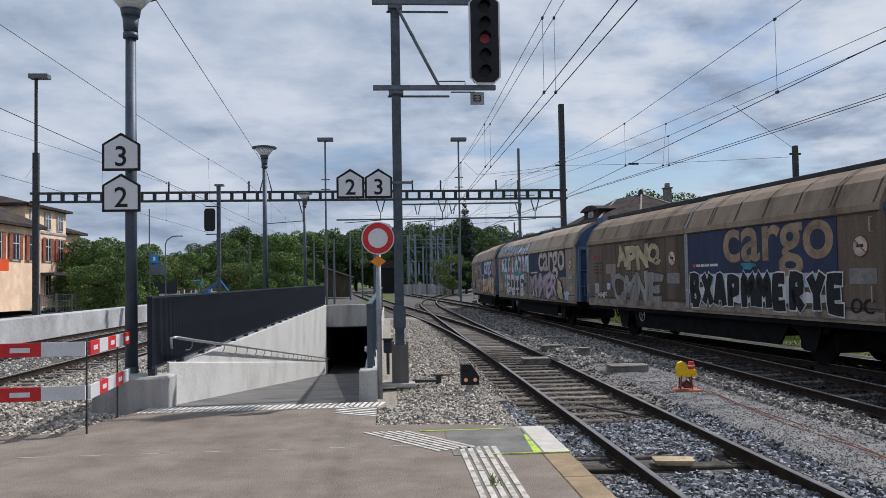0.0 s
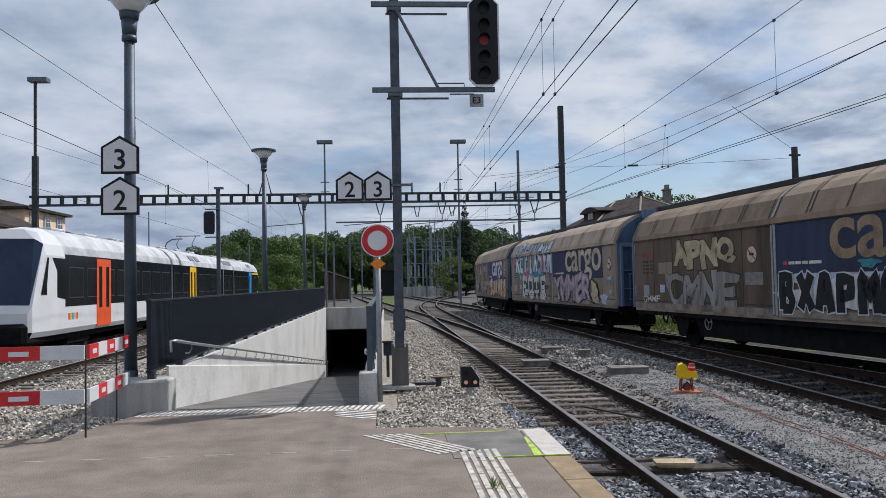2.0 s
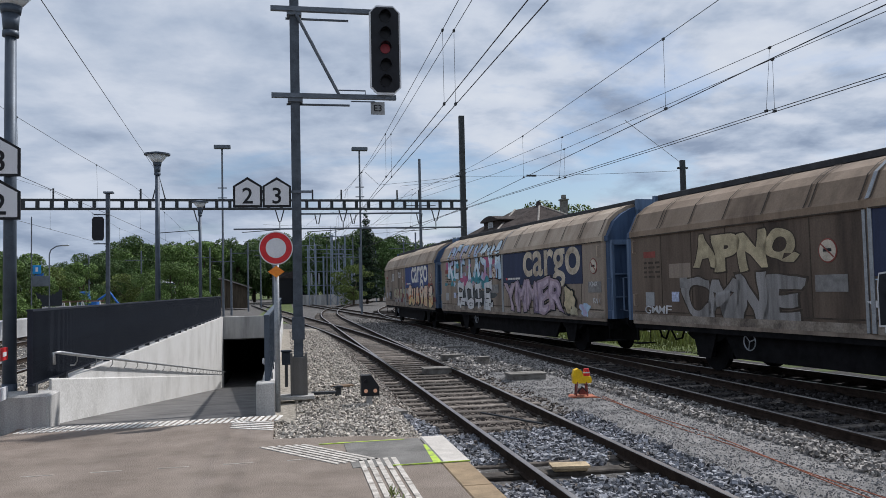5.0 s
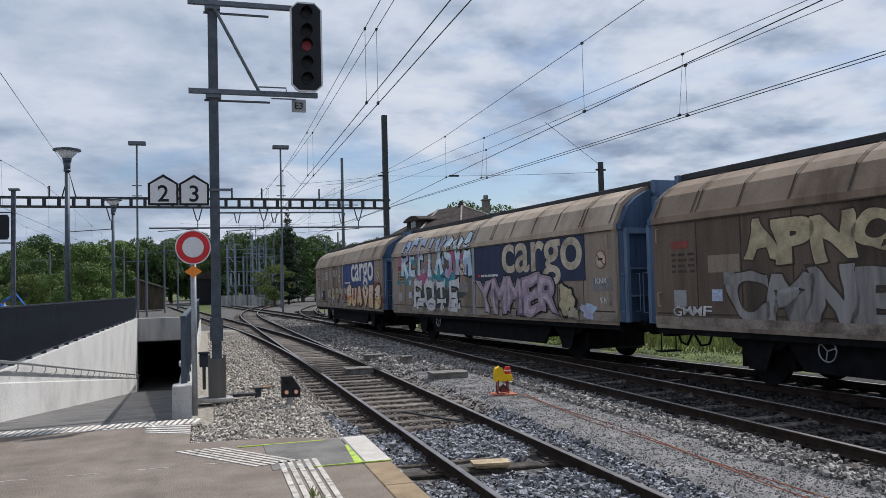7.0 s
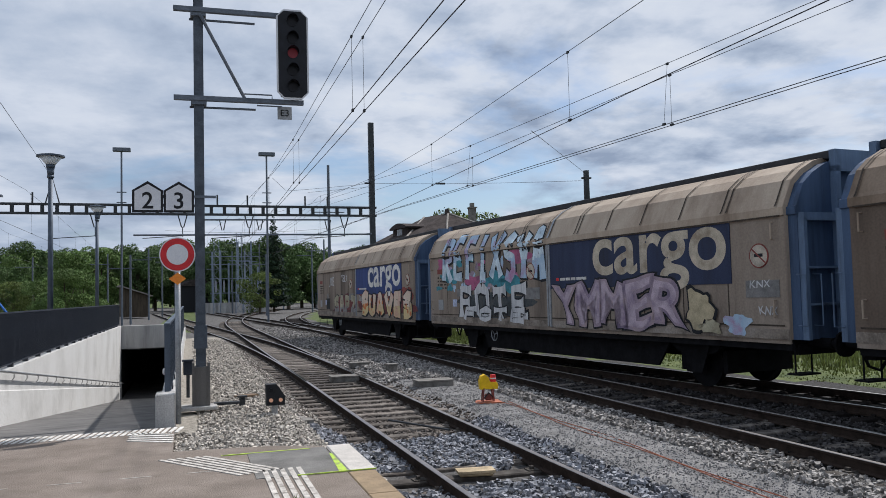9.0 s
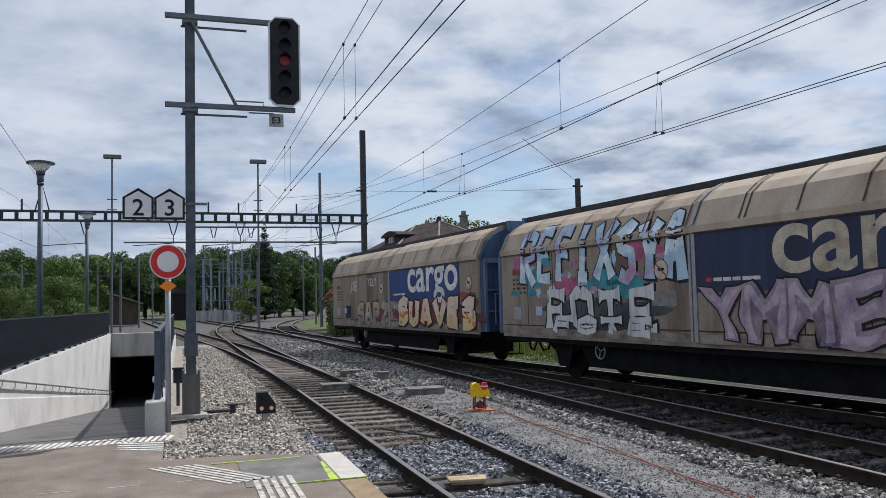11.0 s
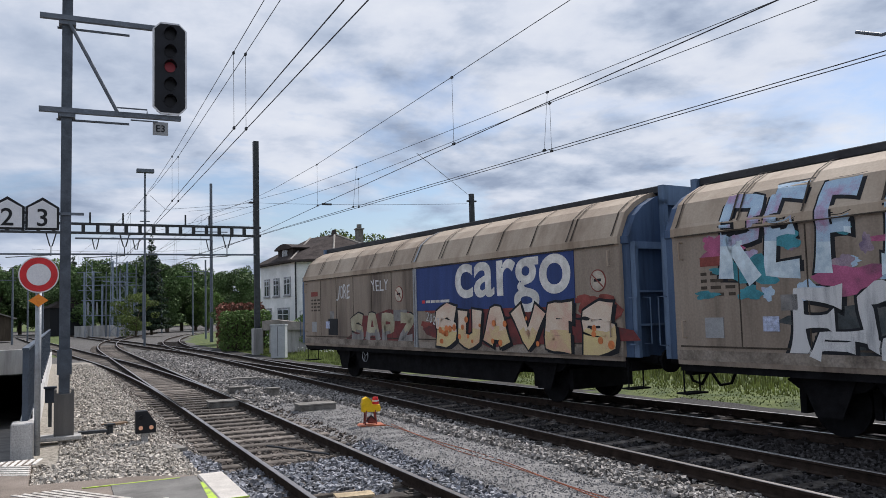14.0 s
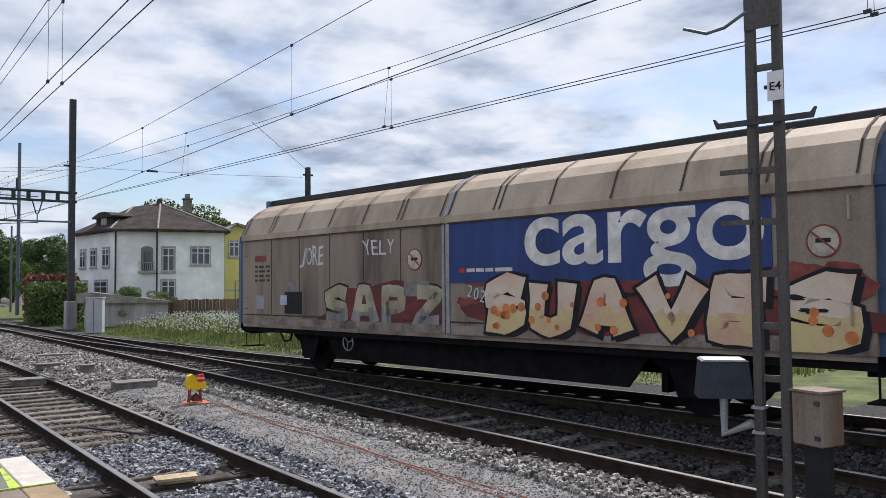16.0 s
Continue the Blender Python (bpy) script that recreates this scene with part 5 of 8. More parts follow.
spray_cloud(wagon_c, -1.6, 1.6, 2.5, 0.5, M["g_maroon"], 63)
block_letters(wagon_c, "SAPZ", -4.2, 0.0, 1.13, 2.10, [M["g_khaki"], M["g_silver"]], M["g_black"], 19, "khaki letters with black outline", 0.26, 0.04, 0.0, 0.3)
block_letters(wagon_c, "SUAVES", 1.0, 7.9, 1.13, 2.24, [M["g_pale"], M["g_peach"]], M["g_black"], 20, "peach and yellow letters with orange dots", 0.33, 0.055, 0.02, 0.3, 0.05, 0.07)
for x, z, rx in ((2.0, 1.66, 0.2), (4.3, 1.9, 0.13), (6.9, 1.86, 0.22), (7.2, 1.68, 0.2)):
    spray_cloud(wagon_c, x, z, rx, 0.035, M["g_black"], int(x * 10), 0.0245)
graffiti(wagon_c, "JORE", -5.2, -4.2, 2.55, 3.1, M["g_white"], M["g_white"], 22, "white tag", 0.0, 0.004)
graffiti(wagon_c, "YELY", -2.7, -1.6, 2.75, 3.15, M["g_white"], M["g_white"], 23, "white tag", 0.0, 0.004)
for i, ch in enumerate("2020"):
    lettering("year_digit", ch, 0.34, M["g_white"], wagon_c, pose(0.62 + 0.17 * i, -1.462, 1.86 - 0.05 * i, 0, 12), 0.001, 0.0, squeeze=0.8)
part("black_plate", box(nb(), -5.9, -5.15, -1.412, -1.398, 1.4, 1.95), M["g_black"], wagon_c, "black data plate")
_dots = random.Random(9)
for i in range(26):
    r = _dots.uniform(0.04, 0.09)
    part("paint_dot", disc(nb(), (_dots.uniform(1.3, 7.7), _dots.uniform(1.25, 1.95)), r, -1.4685, -1.464, 14), M["g_orange"], wagon_c)

# left end of the first wagon along the freight track, metres, by time
FREIGHT_Q = [(0.0, 20.35), (0.5, 19.25), (1.0, 18.15), (1.5, 17.05), (2.0, 16.02), (2.5, 15.00), (3.0, 13.97), (3.5, 12.90), (4.0, 11.82),
             (4.5, 10.72), (5.0, 9.60), (6.25, 6.90), (7.5, 3.95), (8.0, 2.60), (8.5, 1.15), (9.0, -0.35), (10.25, -4.00), (11.5, -7.80),
             (12.0, -9.48), (12.5, -11.23), (13.0, -13.00), (13.5, -14.83), (14.0, -16.71), (14.5, -18.65), (15.0, -20.55), (15.5, -22.53), (16.0, -24.46)]
PITCH = 17.29


def wagon_pose(q_left):
    p, _ = freight(q_left - HALF - 5.2)
    r, _ = freight(q_left - HALF + 5.2)
    c, u = (p + r) / 2, (p - r).normalized()
    return TRK @ pose(c.x, c.y, RAIL_Z, 0, 0, math.degrees(math.atan2(u.y, u.x)))


# ---- masts, lamps, signals ----
def house_board(parent, x, y, z, w, h, digit):
    """A house-shaped track board that faces -y; x, z name its lower left corner."""
    def outline(g):
        return [(x + g, z + g), (x + w - g, z + g), (x + w - g, z + h * 0.70 - g * 0.4), (x + w / 2, z + h - g * 1.3), (x + g, z + h * 0.70 - g * 0.4)]
    bd = part("track_board", prism(nb(), outline(0.0), y, y + 0.03), M["black"], parent, "white house-shaped board with black number")
    part("board_face", prism(nb(), outline(0.036), y - 0.004, y + 0.002), M["sign_white"], bd)
    lettering("board_digit", digit, h * 0.74, M["black"], bd, pose(x + w / 2, y - 0.006, z + h * 0.13), 0.001, 0.004, align="CENTER")
    return bd


def build_lamp_post(L, S, z, height, label):
    lp = thing("platform_lamp", L, S, z, 0, label, "lamp post", "platform lamps")
    bm = nb()
    tube(bm, (0, 0, 0), (0, 0, 0.5), 0.105, 0.10, 16)
    tube(bm, (0, 0, 0.5), (0, 0, height - 0.75), 0.092, 0.075, 16)
    part("post", bm, M["pole_blue"], lp, smooth=True)
    bm = nb()
    tube(bm, (0, 0, height - 0.78), (0, 0, height - 0.70), 0.11, 0.11, 16)
    tube(bm, (0, 0, height - 0.70), (0, 0, height - 0.45), 0.10, 0.12, 16)
    tube(bm, (0, 0, height - 0.45), (0, 0, height - 0.34), 0.13, 0.15, 16)
    part("collar", bm, M["pole_blue"], lp, smooth=True)
    bm = nb()
    tube(bm, (0, 0, height - 0.34), (0, 0, height - 0.08), 0.14, 0.36, 20)
    part("shade", bm, M["lamp_glass"], lp, "frosted cone glass", smooth=True)
    bm = nb()
    tube(bm, (0, 0, height - 0.08), (0, 0, height - 0.03), 0.44, 0.44, 24)
    tube(bm, (0, 0, height - 0.03), (0, 0, height + 0.04), 0.43, 0.12, 24)
    part("cap", bm, M["pole_blue"], lp)
    return lp


lamp_a = build_lamp_post(-3.80, 12.3, 0.0, 6.2, "blue-grey platform lamp post with track boards three and two")
house_board(lamp_a, -0.38, -0.13, 3.40, 0.55, 0.57, "3")
house_board(lamp_a, -0.38, -0.13, 2.79, 0.55, 0.57, "2")
build_lamp_post(-4.33, 29.2, 0.0, 6.62, "blue-grey platform lamp post with cone glass head")
build_lamp_post(-4.45, 44.5, 0.0, 6.62, "blue-grey platform lamp post farther along")


def upright(outline, z0, z1):
    """A straight rolled section standing up, from its outline in plan."""
    bm = nb()
    lo = [bm.verts.new((x, y, z0)) for x, y in outline]
    hi = [bm.verts.new((x, y, z1)) for x, y in outline]
    for i in range(len(lo)):
        j = (i + 1) % len(lo)
        bm.faces.new((lo[i], lo[j], hi[j], hi[i]))
    bm.faces.new(hi)
    bm.faces.new(lo[::-1])
    return bm


def build_signal_mast():
    sm = thing("signal_mast", 0.2, 13.35, 0.0, 0, "grey steel signal mast with five-lamp signal showing one red lens", "signal")
    ib = [(-0.075, -0.075), (0.075, -0.075), (0.075, -0.06), (0.008, -0.06), (0.008, 0.06), (0.075, 0.06), (0.075, 0.075), (-0.075, 0.075), (-0.075, 0.06), (-0.008, 0.06), (-0.008, -0.06), (-0.075, -0.06)]
    part("mast", upright(ib, 0.0, 7.6), M["mast"], sm)
    bm = nb()
    box(bm, -0.11, 0.11, -0.10, 0.10, 0.02, 0.64, bevel=0.01)
    box(bm, -0.135, -0.10, -0.12, 0.12, 0.02, 0.70)
    box(bm, 0.10, 0.135, -0.12, 0.12, 0.02, 0.70)
    part("foot_casing", bm, M["casing"], sm)
    bm = nb()
    box(bm, -0.32, 0.24, -0.2, 0.2, -0.03, 0.03, bevel=0.01)
    part("foot_plate", bm, M["concrete"], sm)
    bm = nb()
    box(bm, -0.075, 0.085, -0.095, -0.07, 1.02, 1.16)
    part("mast_plate", bm, M["sign_white"], sm)
    bm = nb()
    box(bm, -0.1, 0.1, -0.1, 0.1, 0.92, 1.28)
    part("mast_band", bm, M["mast"], sm)
    for z0, xe in ((4.86, 1.66), (6.30, 1.7)):
        bm = nb()
        box(bm, -0.38, xe, -0.14, -0.06, z0, z0 + 0.075)
        box(bm, -0.14, 0.9, 0.07, 0.10, z0 - 0.08, z0 - 0.05)
        box(bm, -0.12, 0.12, -0.12, 0.1, z0 - 0.06, z0 + 0.02)
        part("arm", bm, M["galv_dark"], sm)
    bm = nb()
    tube(bm, (-0.02, -0.1, 6.36), (0.72, -0.1, 4.92), 0.028, 0.028, 8)
    part("brace", bm, M["galv_dark"], sm)
    bm = nb()
    chain(bm, [(0.70, -0.2, 4.98), (1.14, -0.2, 4.98), (1.14, -0.2, 4.90)], 0.012, 6)
    chain(bm, [(0.9, -0.2, 4.80), (1.3, -0.2, 4.80)], 0.012, 6)
    part("step_iron", bm, M["galv_dark"], sm)
    # signal head
    cx, z0, z1, w, c = 1.48, 4.93, 6.42, 0.26, 0.12

    def oct_outline(g):
        return [(cx - w + c, z0 + g), (cx + w - c, z0 + g), (cx + w - g, z0 + c), (cx + w - g, z1 - c), (cx + w - c, z1 - g), (cx - w + c, z1 - g), (cx - w + g, z1 - c), (cx - w + g, z0 + c)]
    head = part("signal_head", prism(nb(), oct_outline(0.0), -0.22, -0.18), M["sign_white"], sm, "black eight-sided signal plate with pale rim")
    part("signal_plate", prism(nb(), oct_outline(0.028), -0.226, -0.19), M["signal_black"], head)
    part("signal_case", box(nb(), cx - 0.17, cx + 0.17, -0.18, 0.12, z0 + 0.1, z1 - 0.1, bevel=0.02), M["signal_black"], head)
    for i, z in enumerate((6.22, 5.93, 5.69, 5.40, 5.13)):
        red_on = i == 2
        bm = nb()
        disc(bm, (cx, z), 0.082, -0.235, -0.224, 20)
        part("lens", bm, M["lens_red"] if red_on else M["lens_dark"], head, "dim red lens" if red_on else "")
        bm = nb()
        for k in range(11):
            a0, a1 = math.pi * k / 11, math.pi * (k + 1) / 11
            p = [(cx + 0.095 * math.cos(a0), z + 0.095 * math.sin(a0)), (cx + 0.095 * math.cos(a1), z + 0.095 * math.sin(a1))]
            v = [bm.verts.new((p[0][0], -0.22, p[0][1])), bm.verts.new((p[1][0], -0.22, p[1][1])), bm.verts.new((p[1][0], -0.38 + 0.05 * abs(math.cos(a1)), p[1][1])), bm.verts.new((p[0][0], -0.38 + 0.05 * abs(math.cos(a0)), p[0][1]))]
            bm.faces.new(v)
        bmesh.ops.remove_doubles(bm, verts=bm.verts[:], dist=0.001)
        part("lens_hood", bm, M["signal_black"], head)
    pl = part("name_plate", box(nb(), 1.23, 1.46, -0.16, -0.14, 4.60, 4.81), M["sign_grey"], sm, "small grey plate with signal name")
    lettering("plate_text", "E3", 0.15, M["black"], pl, pose(1.345, -0.165, 4.655), 0.001, 0.001, align="CENTER")
    house_board(sm, -1.0, -0.15, 3.06, 0.455, 0.49, "2")
    house_board(sm, -0.54, -0.15, 3.06, 0.455, 0.49, "3")
    bm = nb()
    box(bm, -1.0, 0.25, -0.1, -0.07, 3.3, 3.34)
    part("board_arm", bm, M["galv_dark"], sm)
    return sm


build_signal_mast()


def build_no_entry():
    ns = thing("stop_sign", -0.12, 11.72, 0.0, 0, "round red and white closed-way sign with orange diamond on a pole", "sign")
    part("post", tube(nb(), (0, 0, 0), (0, 0, 2.35), 0.038, 0.038, 14), M["galv"], ns, smooth=True)
    d = part("sign_disc", disc(nb(), (0, 2.32), 0.238, -0.06, -0.04, 36), M["sign_white"], ns, "white rim")
    part("red_ring", disc(nb(), (0, 2.32), 0.222, -0.066, -0.05, 36), M["red"], d)
    part("white_centre", disc(nb(), (0, 2.32), 0.142, -0.071, -0.06, 36), M["sign_white"], d)
    part("diamond", prism(nb(), [(-0.115, 1.985), (0, 1.90), (0.115, 1.985), (0, 2.07)], -0.06, -0.045), M["orange"], ns, "orange diamond plate")
    part("clamp", box(nb(), -0.05, 0.05, -0.05, 0.05, 2.26, 2.3), M["galv"], ns)
    return ns


build_no_entry()


def build_barrier():
    br = thing("barrier", 0, 0, 0, 0, "red and white construction barrier boards on thin posts", "barrier")
    a, b, c = Vector((-3.48, 9.62)), Vector((-3.60, 11.45)), Vector((-5.9, 9.5))
    spots = [a, Vector((-3.55, 10.9)), c]
    for p in spots:
        part("post", tube(nb(), (p.x, p.y, -0.05), (p.x, p.y, 1.1), 0.012, 0.012, 8), M["steel_dark"], br)
    for z0 in (0.90, 0.395):
        for p, q, mats in ((c, a, ("white", "red", "white", "red", "white")), (a, b, ("red", "white", "red", "white", "red"))):
            if z0 < 0.5 and q is b:
                mats = ("white", "white", "red", "white", "red", "white")[1:]
            n = len(mats)
            d = q - p
            yaw = math.atan2(d.y, d.x)
            for i, mk in enumerate(mats):
                w = d.length / n
                m = Matrix.Translation((p.x, p.y, 0)) @ Matrix.Rotation(yaw, 4, "Z")
                bm = nb()
                box(bm, i * w, (i + 1) * w - 0.001, -0.045, -0.015, z0, z0 + 0.16, m=m)
                bd = part("board_field", bm, M["red"] if mk == "red" else M["white"], br)
                if mk == "red" and True:
                    bm = nb()
                    box(bm, (i + 0.3) * w, (i + 0.75) * w, -0.05, -0.044, z0 + 0.05, z0 + 0.105, m=m)
                    part("emblem_bar", bm, M["sign_white"], bd)
    return br


build_barrier()


def build_dwarf():
    ds = thing("shunting_signal", 1.27, 12.7, -0.17, 0, "small black shunting signal with two amber lenses on a concrete post", "signal")
    part("post", box(nb(), -0.045, 0.045, -0.045, 0.045, -0.15, 0.26, bevel=0.01), M["concrete"], ds)
    h = part("case", prism(nb(), [(-0.13, 0.22), (0.15, 0.22), (0.15, 0.36), (0.03, 0.54), (-0.13, 0.54)], -0.1, 0.08), M["black"], ds)
    for x, z, lit in ((-0.06, 0.30, 1), (0.085, 0.30, 1), (-0.06, 0.45, 0)):
        part("lens", disc(nb(), (x, z), 0.03, -0.112, -0.098, 14), M["lens_amber"] if lit else M["lens_dark"], h, "amber lens" if lit else "")
    return ds


build_dwarf()


def build_yellow_stop():
    ys = thing("derailer_stand", 5.62, 14.95, -0.47, -10, "yellow track-stop lever with red and white lamp on an orange plate", "track stop")
    part("base_plate", prism(nb(), [(-0.25, 0.0), (0.27, 0.0), (0.23, 0.03), (-0.2, 0.03)], -0.2, 0.2), M["cable_orange"], ys)
    for x in (-0.12, 0.10):
        for y in (-0.08, 0.08):
            part("leg", tube(nb(), (x, y, 0.02), (x * 0.8, y, 0.3), 0.014, 0.014, 8), M["red_faded"], ys)
    part("lever_rod", chain(nb(), [(-0.13, -0.06, 0.06), (0.0, -0.06, 0.2), (0.12, -0.06, 0.08)], 0.016, 8), M["steel_dark"], ys)
    part("counterweight", box(nb(), -0.07, 0.07, -0.06, 0.06, 0.05, 0.17, bevel=0.02), M["red_faded"], ys)
    part("body", prism(nb(), [(-0.17, 0.27), (0.17, 0.27), (0.19, 0.33), (0.17, 0.40), (0.02, 0.41), (0.0, 0.50), (-0.07, 0.555), (-0.15, 0.52), (-0.18, 0.42)], -0.09, 0.09), M["yellow"], ys, "yellow rounded body")
    bm = nb()
    tube(bm, (0.10, 0, 0.40), (0.10, 0, 0.46), 0.062, 0.062, 14)
    lp = part("lamp", bm, M["red"], ys, "red lamp")
    part("lamp_band", tube(nb(), (0.10, 0, 0.46), (0.10, 0, 0.485), 0.064, 0.064, 14), M["sign_white"], lp)
    part("lamp_top", tube(nb(), (0.10, 0, 0.485), (0.10, 0, 0.545), 0.06, 0.05, 14), M["red"], lp)
    return ys


build_yellow_stop()


def build_ladder_mast():
    lm = thing("lattice_mast", 6.85, 4.085, -0.5, -76, "weathered grey ladder mast with switch boxes", "mast")
    chan = [(-0.037, -0.05), (0.037, -0.05), (0.037, 0.05), (0.029, 0.05), (0.029, -0.042), (-0.029, -0.042), (-0.029, 0.05), (-0.037, 0.05)]
    for x in (-0.116, 0.116):
        part("mast_leg", upright([(x + a, b) for a, b in chan], 0.0, 9.0), M["mast_grey"], lm)
    rung = mesh_of("rung", box(nb(), -0.078, 0.078, -0.035, -0.015, -0.03, 0.03), M["mast_grey"])
    for k in range(-6, 12):
        shared("rung", rung, lm, pose(0, 0, 3.66 + 0.465 * k))
    for z in (3.195, 2.73):
        part("step_iron", box(nb(), -0.40, -0.12, -0.075, -0.052, z - 0.02, z + 0.025), M["mast_grey"], lm)
    part("bracket_arm", prism(nb(), [(-0.42, 3.61), (0.42, 3.61), (0.45, 3.70), (0.43, 3.70), (0.40, 3.66), (-0.40, 3.66), (-0.43, 3.70), (-0.45, 3.70)], -0.085, -0.052), M["steel_dark"], lm)
    pl = part("name_plate", box(nb(), 0.05, 0.185, -0.10, -0.085, 3.80, 4.06), M["sign_white"], lm, "white plate with signal name")
    lettering("plate_text", "E4", 0.105, M["black"], pl, pose(0.118, -0.104, 3.89), 0.001, 0.001, align="CENTER")
    part("plate_bolt", tube(nb(), (0.02, -0.08, 3.93), (0.06, -0.08, 3.93), 0.02, 0.02, 8), M["steel_dark"], lm)
    part("cross_plate", box(nb(), -0.15, 0.15, -0.068, -0.052, 4.48, 5.1), M["mast_grey"], lm)
    part("wire_arm", chain(nb(), [(-0.12, -0.06, 4.66), (-0.33, -0.06, 4.55), (-0.5, -0.06, 4.53), (-0.72, -0.06, 4.62)], 0.016, 8), M["galv_dark"], lm)
    # junction box set askew on its duct
    bx = part("junction_box", box(nb(), -0.15, 0.15, -0.14, 0.14, 0.80, 1.25, bevel=0.012), M["box_brown"], lm, "rust-stained grey junction box")
    put(bx, pose(0.37, -0.02, 0, 0, 0, -25))
    part("box_lid", box(nb(), -0.165, 0.165, -0.155, 0.155, 1.25, 1.27), M["box_brown"], bx)
    for z in (0.86, 1.15):
        part("lid_lock", box(nb(), 0.09, 0.135, -0.16, -0.14, z, z + 0.035), M["steel_dark"], bx)
    part("door_seam", box(nb(), 0.143, 0.147, -0.06, -0.052, 0.83, 1.22), M["steel_dark"], bx)
    part("cable_duct", box(nb(), 0.27, 0.47, -0.09, 0.06, 0.0, 0.80), M["black"], lm)
    # hooded cabinet on a bent stem
    turn = pose(0, 0, 0, 0, 0, 28)
    cab = put(part("hooded_cabinet", prism(nb(), [(-0.63, 1.14), (-0.155, 1.14), (-0.19, 1.475), (-0.595, 1.475)], 0.05, 0.40, ), M["cabinet_grey"], lm, "grey hooded cabinet with pale lid"), turn)
    part("cabinet_lid", prism(nb(), [(-0.60, 1.475), (-0.185, 1.475), (-0.21, 1.49), (-0.575, 1.49)], 0.035, 0.415), M["galv"], cab)
    part("cabinet_stem", chain(nb(), [(-0.39, 0.2, 1.15), (-0.39, 0.2, 0.80), (-0.17, 0.04, 0.93)], 0.04, 12), M["galv"], cab)
    for z in (0.84, 1.06):
        part("pipe_clamp", box(nb(), -0.17, -0.06, -0.075, 0.07, z, z + 0.025), M["galv"], lm)
    return lm


build_ladder_mast()



# ---- passenger train ----
TRAIN_LEN = 51.5


def build_passenger_train():
    """Local x along the train: 0 at the tail cab, TRAIN_LEN at the leading cab; y to its left; the platform side is -y."""
    tn = new("passenger_train")
    tagged(tn, "white and black regional train with red, yellow and blue doors", "train")
    W = 1.48
    sec = [(-W + 0.10, 0.52), (-W, 0.70), (-W, 3.28), (-W + 0.10, 3.66), (-W + 0.40, 4.06), (-W + 0.85, 4.30), (0, 4.37)]
    full = sec + [(-y, z) for y, z in sec[-2::-1]]

    def shell(bm, x0, x1, skew0=0.0, skew1=0.0, grow=0.0, lo=0, hi=None, mat=0):
        pts = full[lo:hi]
        r = []
        for x, sk in ((x0, skew0), (x1, skew1)):
            r.append([bm.verts.new((x + sk * max(0, z - 1.6), y * (1 + grow), z)) for y, z in pts])
        for i in range(len(pts) - 1):
            bm.faces.new((r[0][i], r[1][i], r[1][i + 1], r[0][i + 1])).material_index = mat
        for q in r:
            if hi is None:
                bm.faces.new(q)
        if hi is None:
            bm.faces.new((r[0][0], r[1][0], r[1][-1], r[0][-1]))
        bmesh.ops.recalc_face_normals(bm, faces=bm.faces[:])
    cuts = [(2.6, 17.9), (18.1, 33.2), (33.4, 37.6), (37.8, TRAIN_LEN - 1.2)]
    for x0, x1 in cuts:
        bm = nb()
        shell(bm, x0, x1)
        for f in bm.faces:
            if f.calc_center_median().z > 3.4:
                f.material_index = 1
        car = part("car_body", bm, [M["train_white"], M["train_roof"]], tn)
        for s in (-1, 1):
            bm = nb()
            box(bm, x0 + 0.02, x1 - 0.02, s * (W - 0.02), s * (W + 0.006), 1.48, 3.36)
            wb = part("window_band", bm, M["train_glass"], car, "continuous black glazing")
            k = int((x1 - x0) / 1.9)
            for i in range(k):
                a = x0 + 0.4 + i * (x1 - x0 - 0.5) / k
                wf = part("window_frame", box(nb(), a, a + 1.45, s * (W + 0.004), s * (W + 0.010), 1.78, 2.92), M["steel_dark"], wb)
                part("pane", box(nb(), a + 0.035, a + 1.415, s * (W + 0.008), s * (W + 0.014), 1.82, 2.88), M["train_window"], wf)
        for i in range(3):
            part("roof_unit", box(nb(), x0 + 1.2 + i * 3.6 if x1 - x0 > 9 else x0 + 0.4 + i * 1.0, x0 + 2.6 + i * 3.6 if x1 - x0 > 9 else x0 + 1.2 + i * 1.0, -0.55, 0.55, 4.32, 4.43, bevel=0.03), M["train_roof"], car)
    for x in (18.0, 33.3, 37.7):
        bm = nb()
        shell(bm, x - 0.12, x + 0.12, grow=-0.03)
        part("gangway", bm, M["black"], tn)
    # sloped tail cab with a large windscreen
    bm = nb()
    stations = [(-0.06, 0.86, 0.62, 1.35), (0.06, 0.93, 0.52, 1.62), (0.98, 0.985, 0.52, 3.86), (1.22, 1.0, 0.52, 4.20), (2.62, 1.0, 0.52, 4.37)]
    rings = []
    for x, ws, zb, zt in stations:
        rings.append([bm.verts.new((x, y * ws, max(zb, min(z, zt - 0.02 * abs(y))))) for y, z in full])
    for k, (a, b) in enumerate(zip(rings[:-1], rings[1:])):
        for i in range(len(full) - 1):
            f = bm.faces.new((a[i], b[i], b[i + 1], a[i + 1]))
            if 3 <= i <= 8 and k == 1:
                f.material_index = 1
            elif k == 0 and i in (0, 11):
                f.material_index = 2
    bm.faces.new(rings[0])
    bmesh.ops.recalc_face_normals(bm, faces=bm.faces[:])
    cab = part("tail_cab", bm, [M["train_white"], M["windscreen"], M["under"]], tn, "sloping white driving cab with dark blue windscreen")
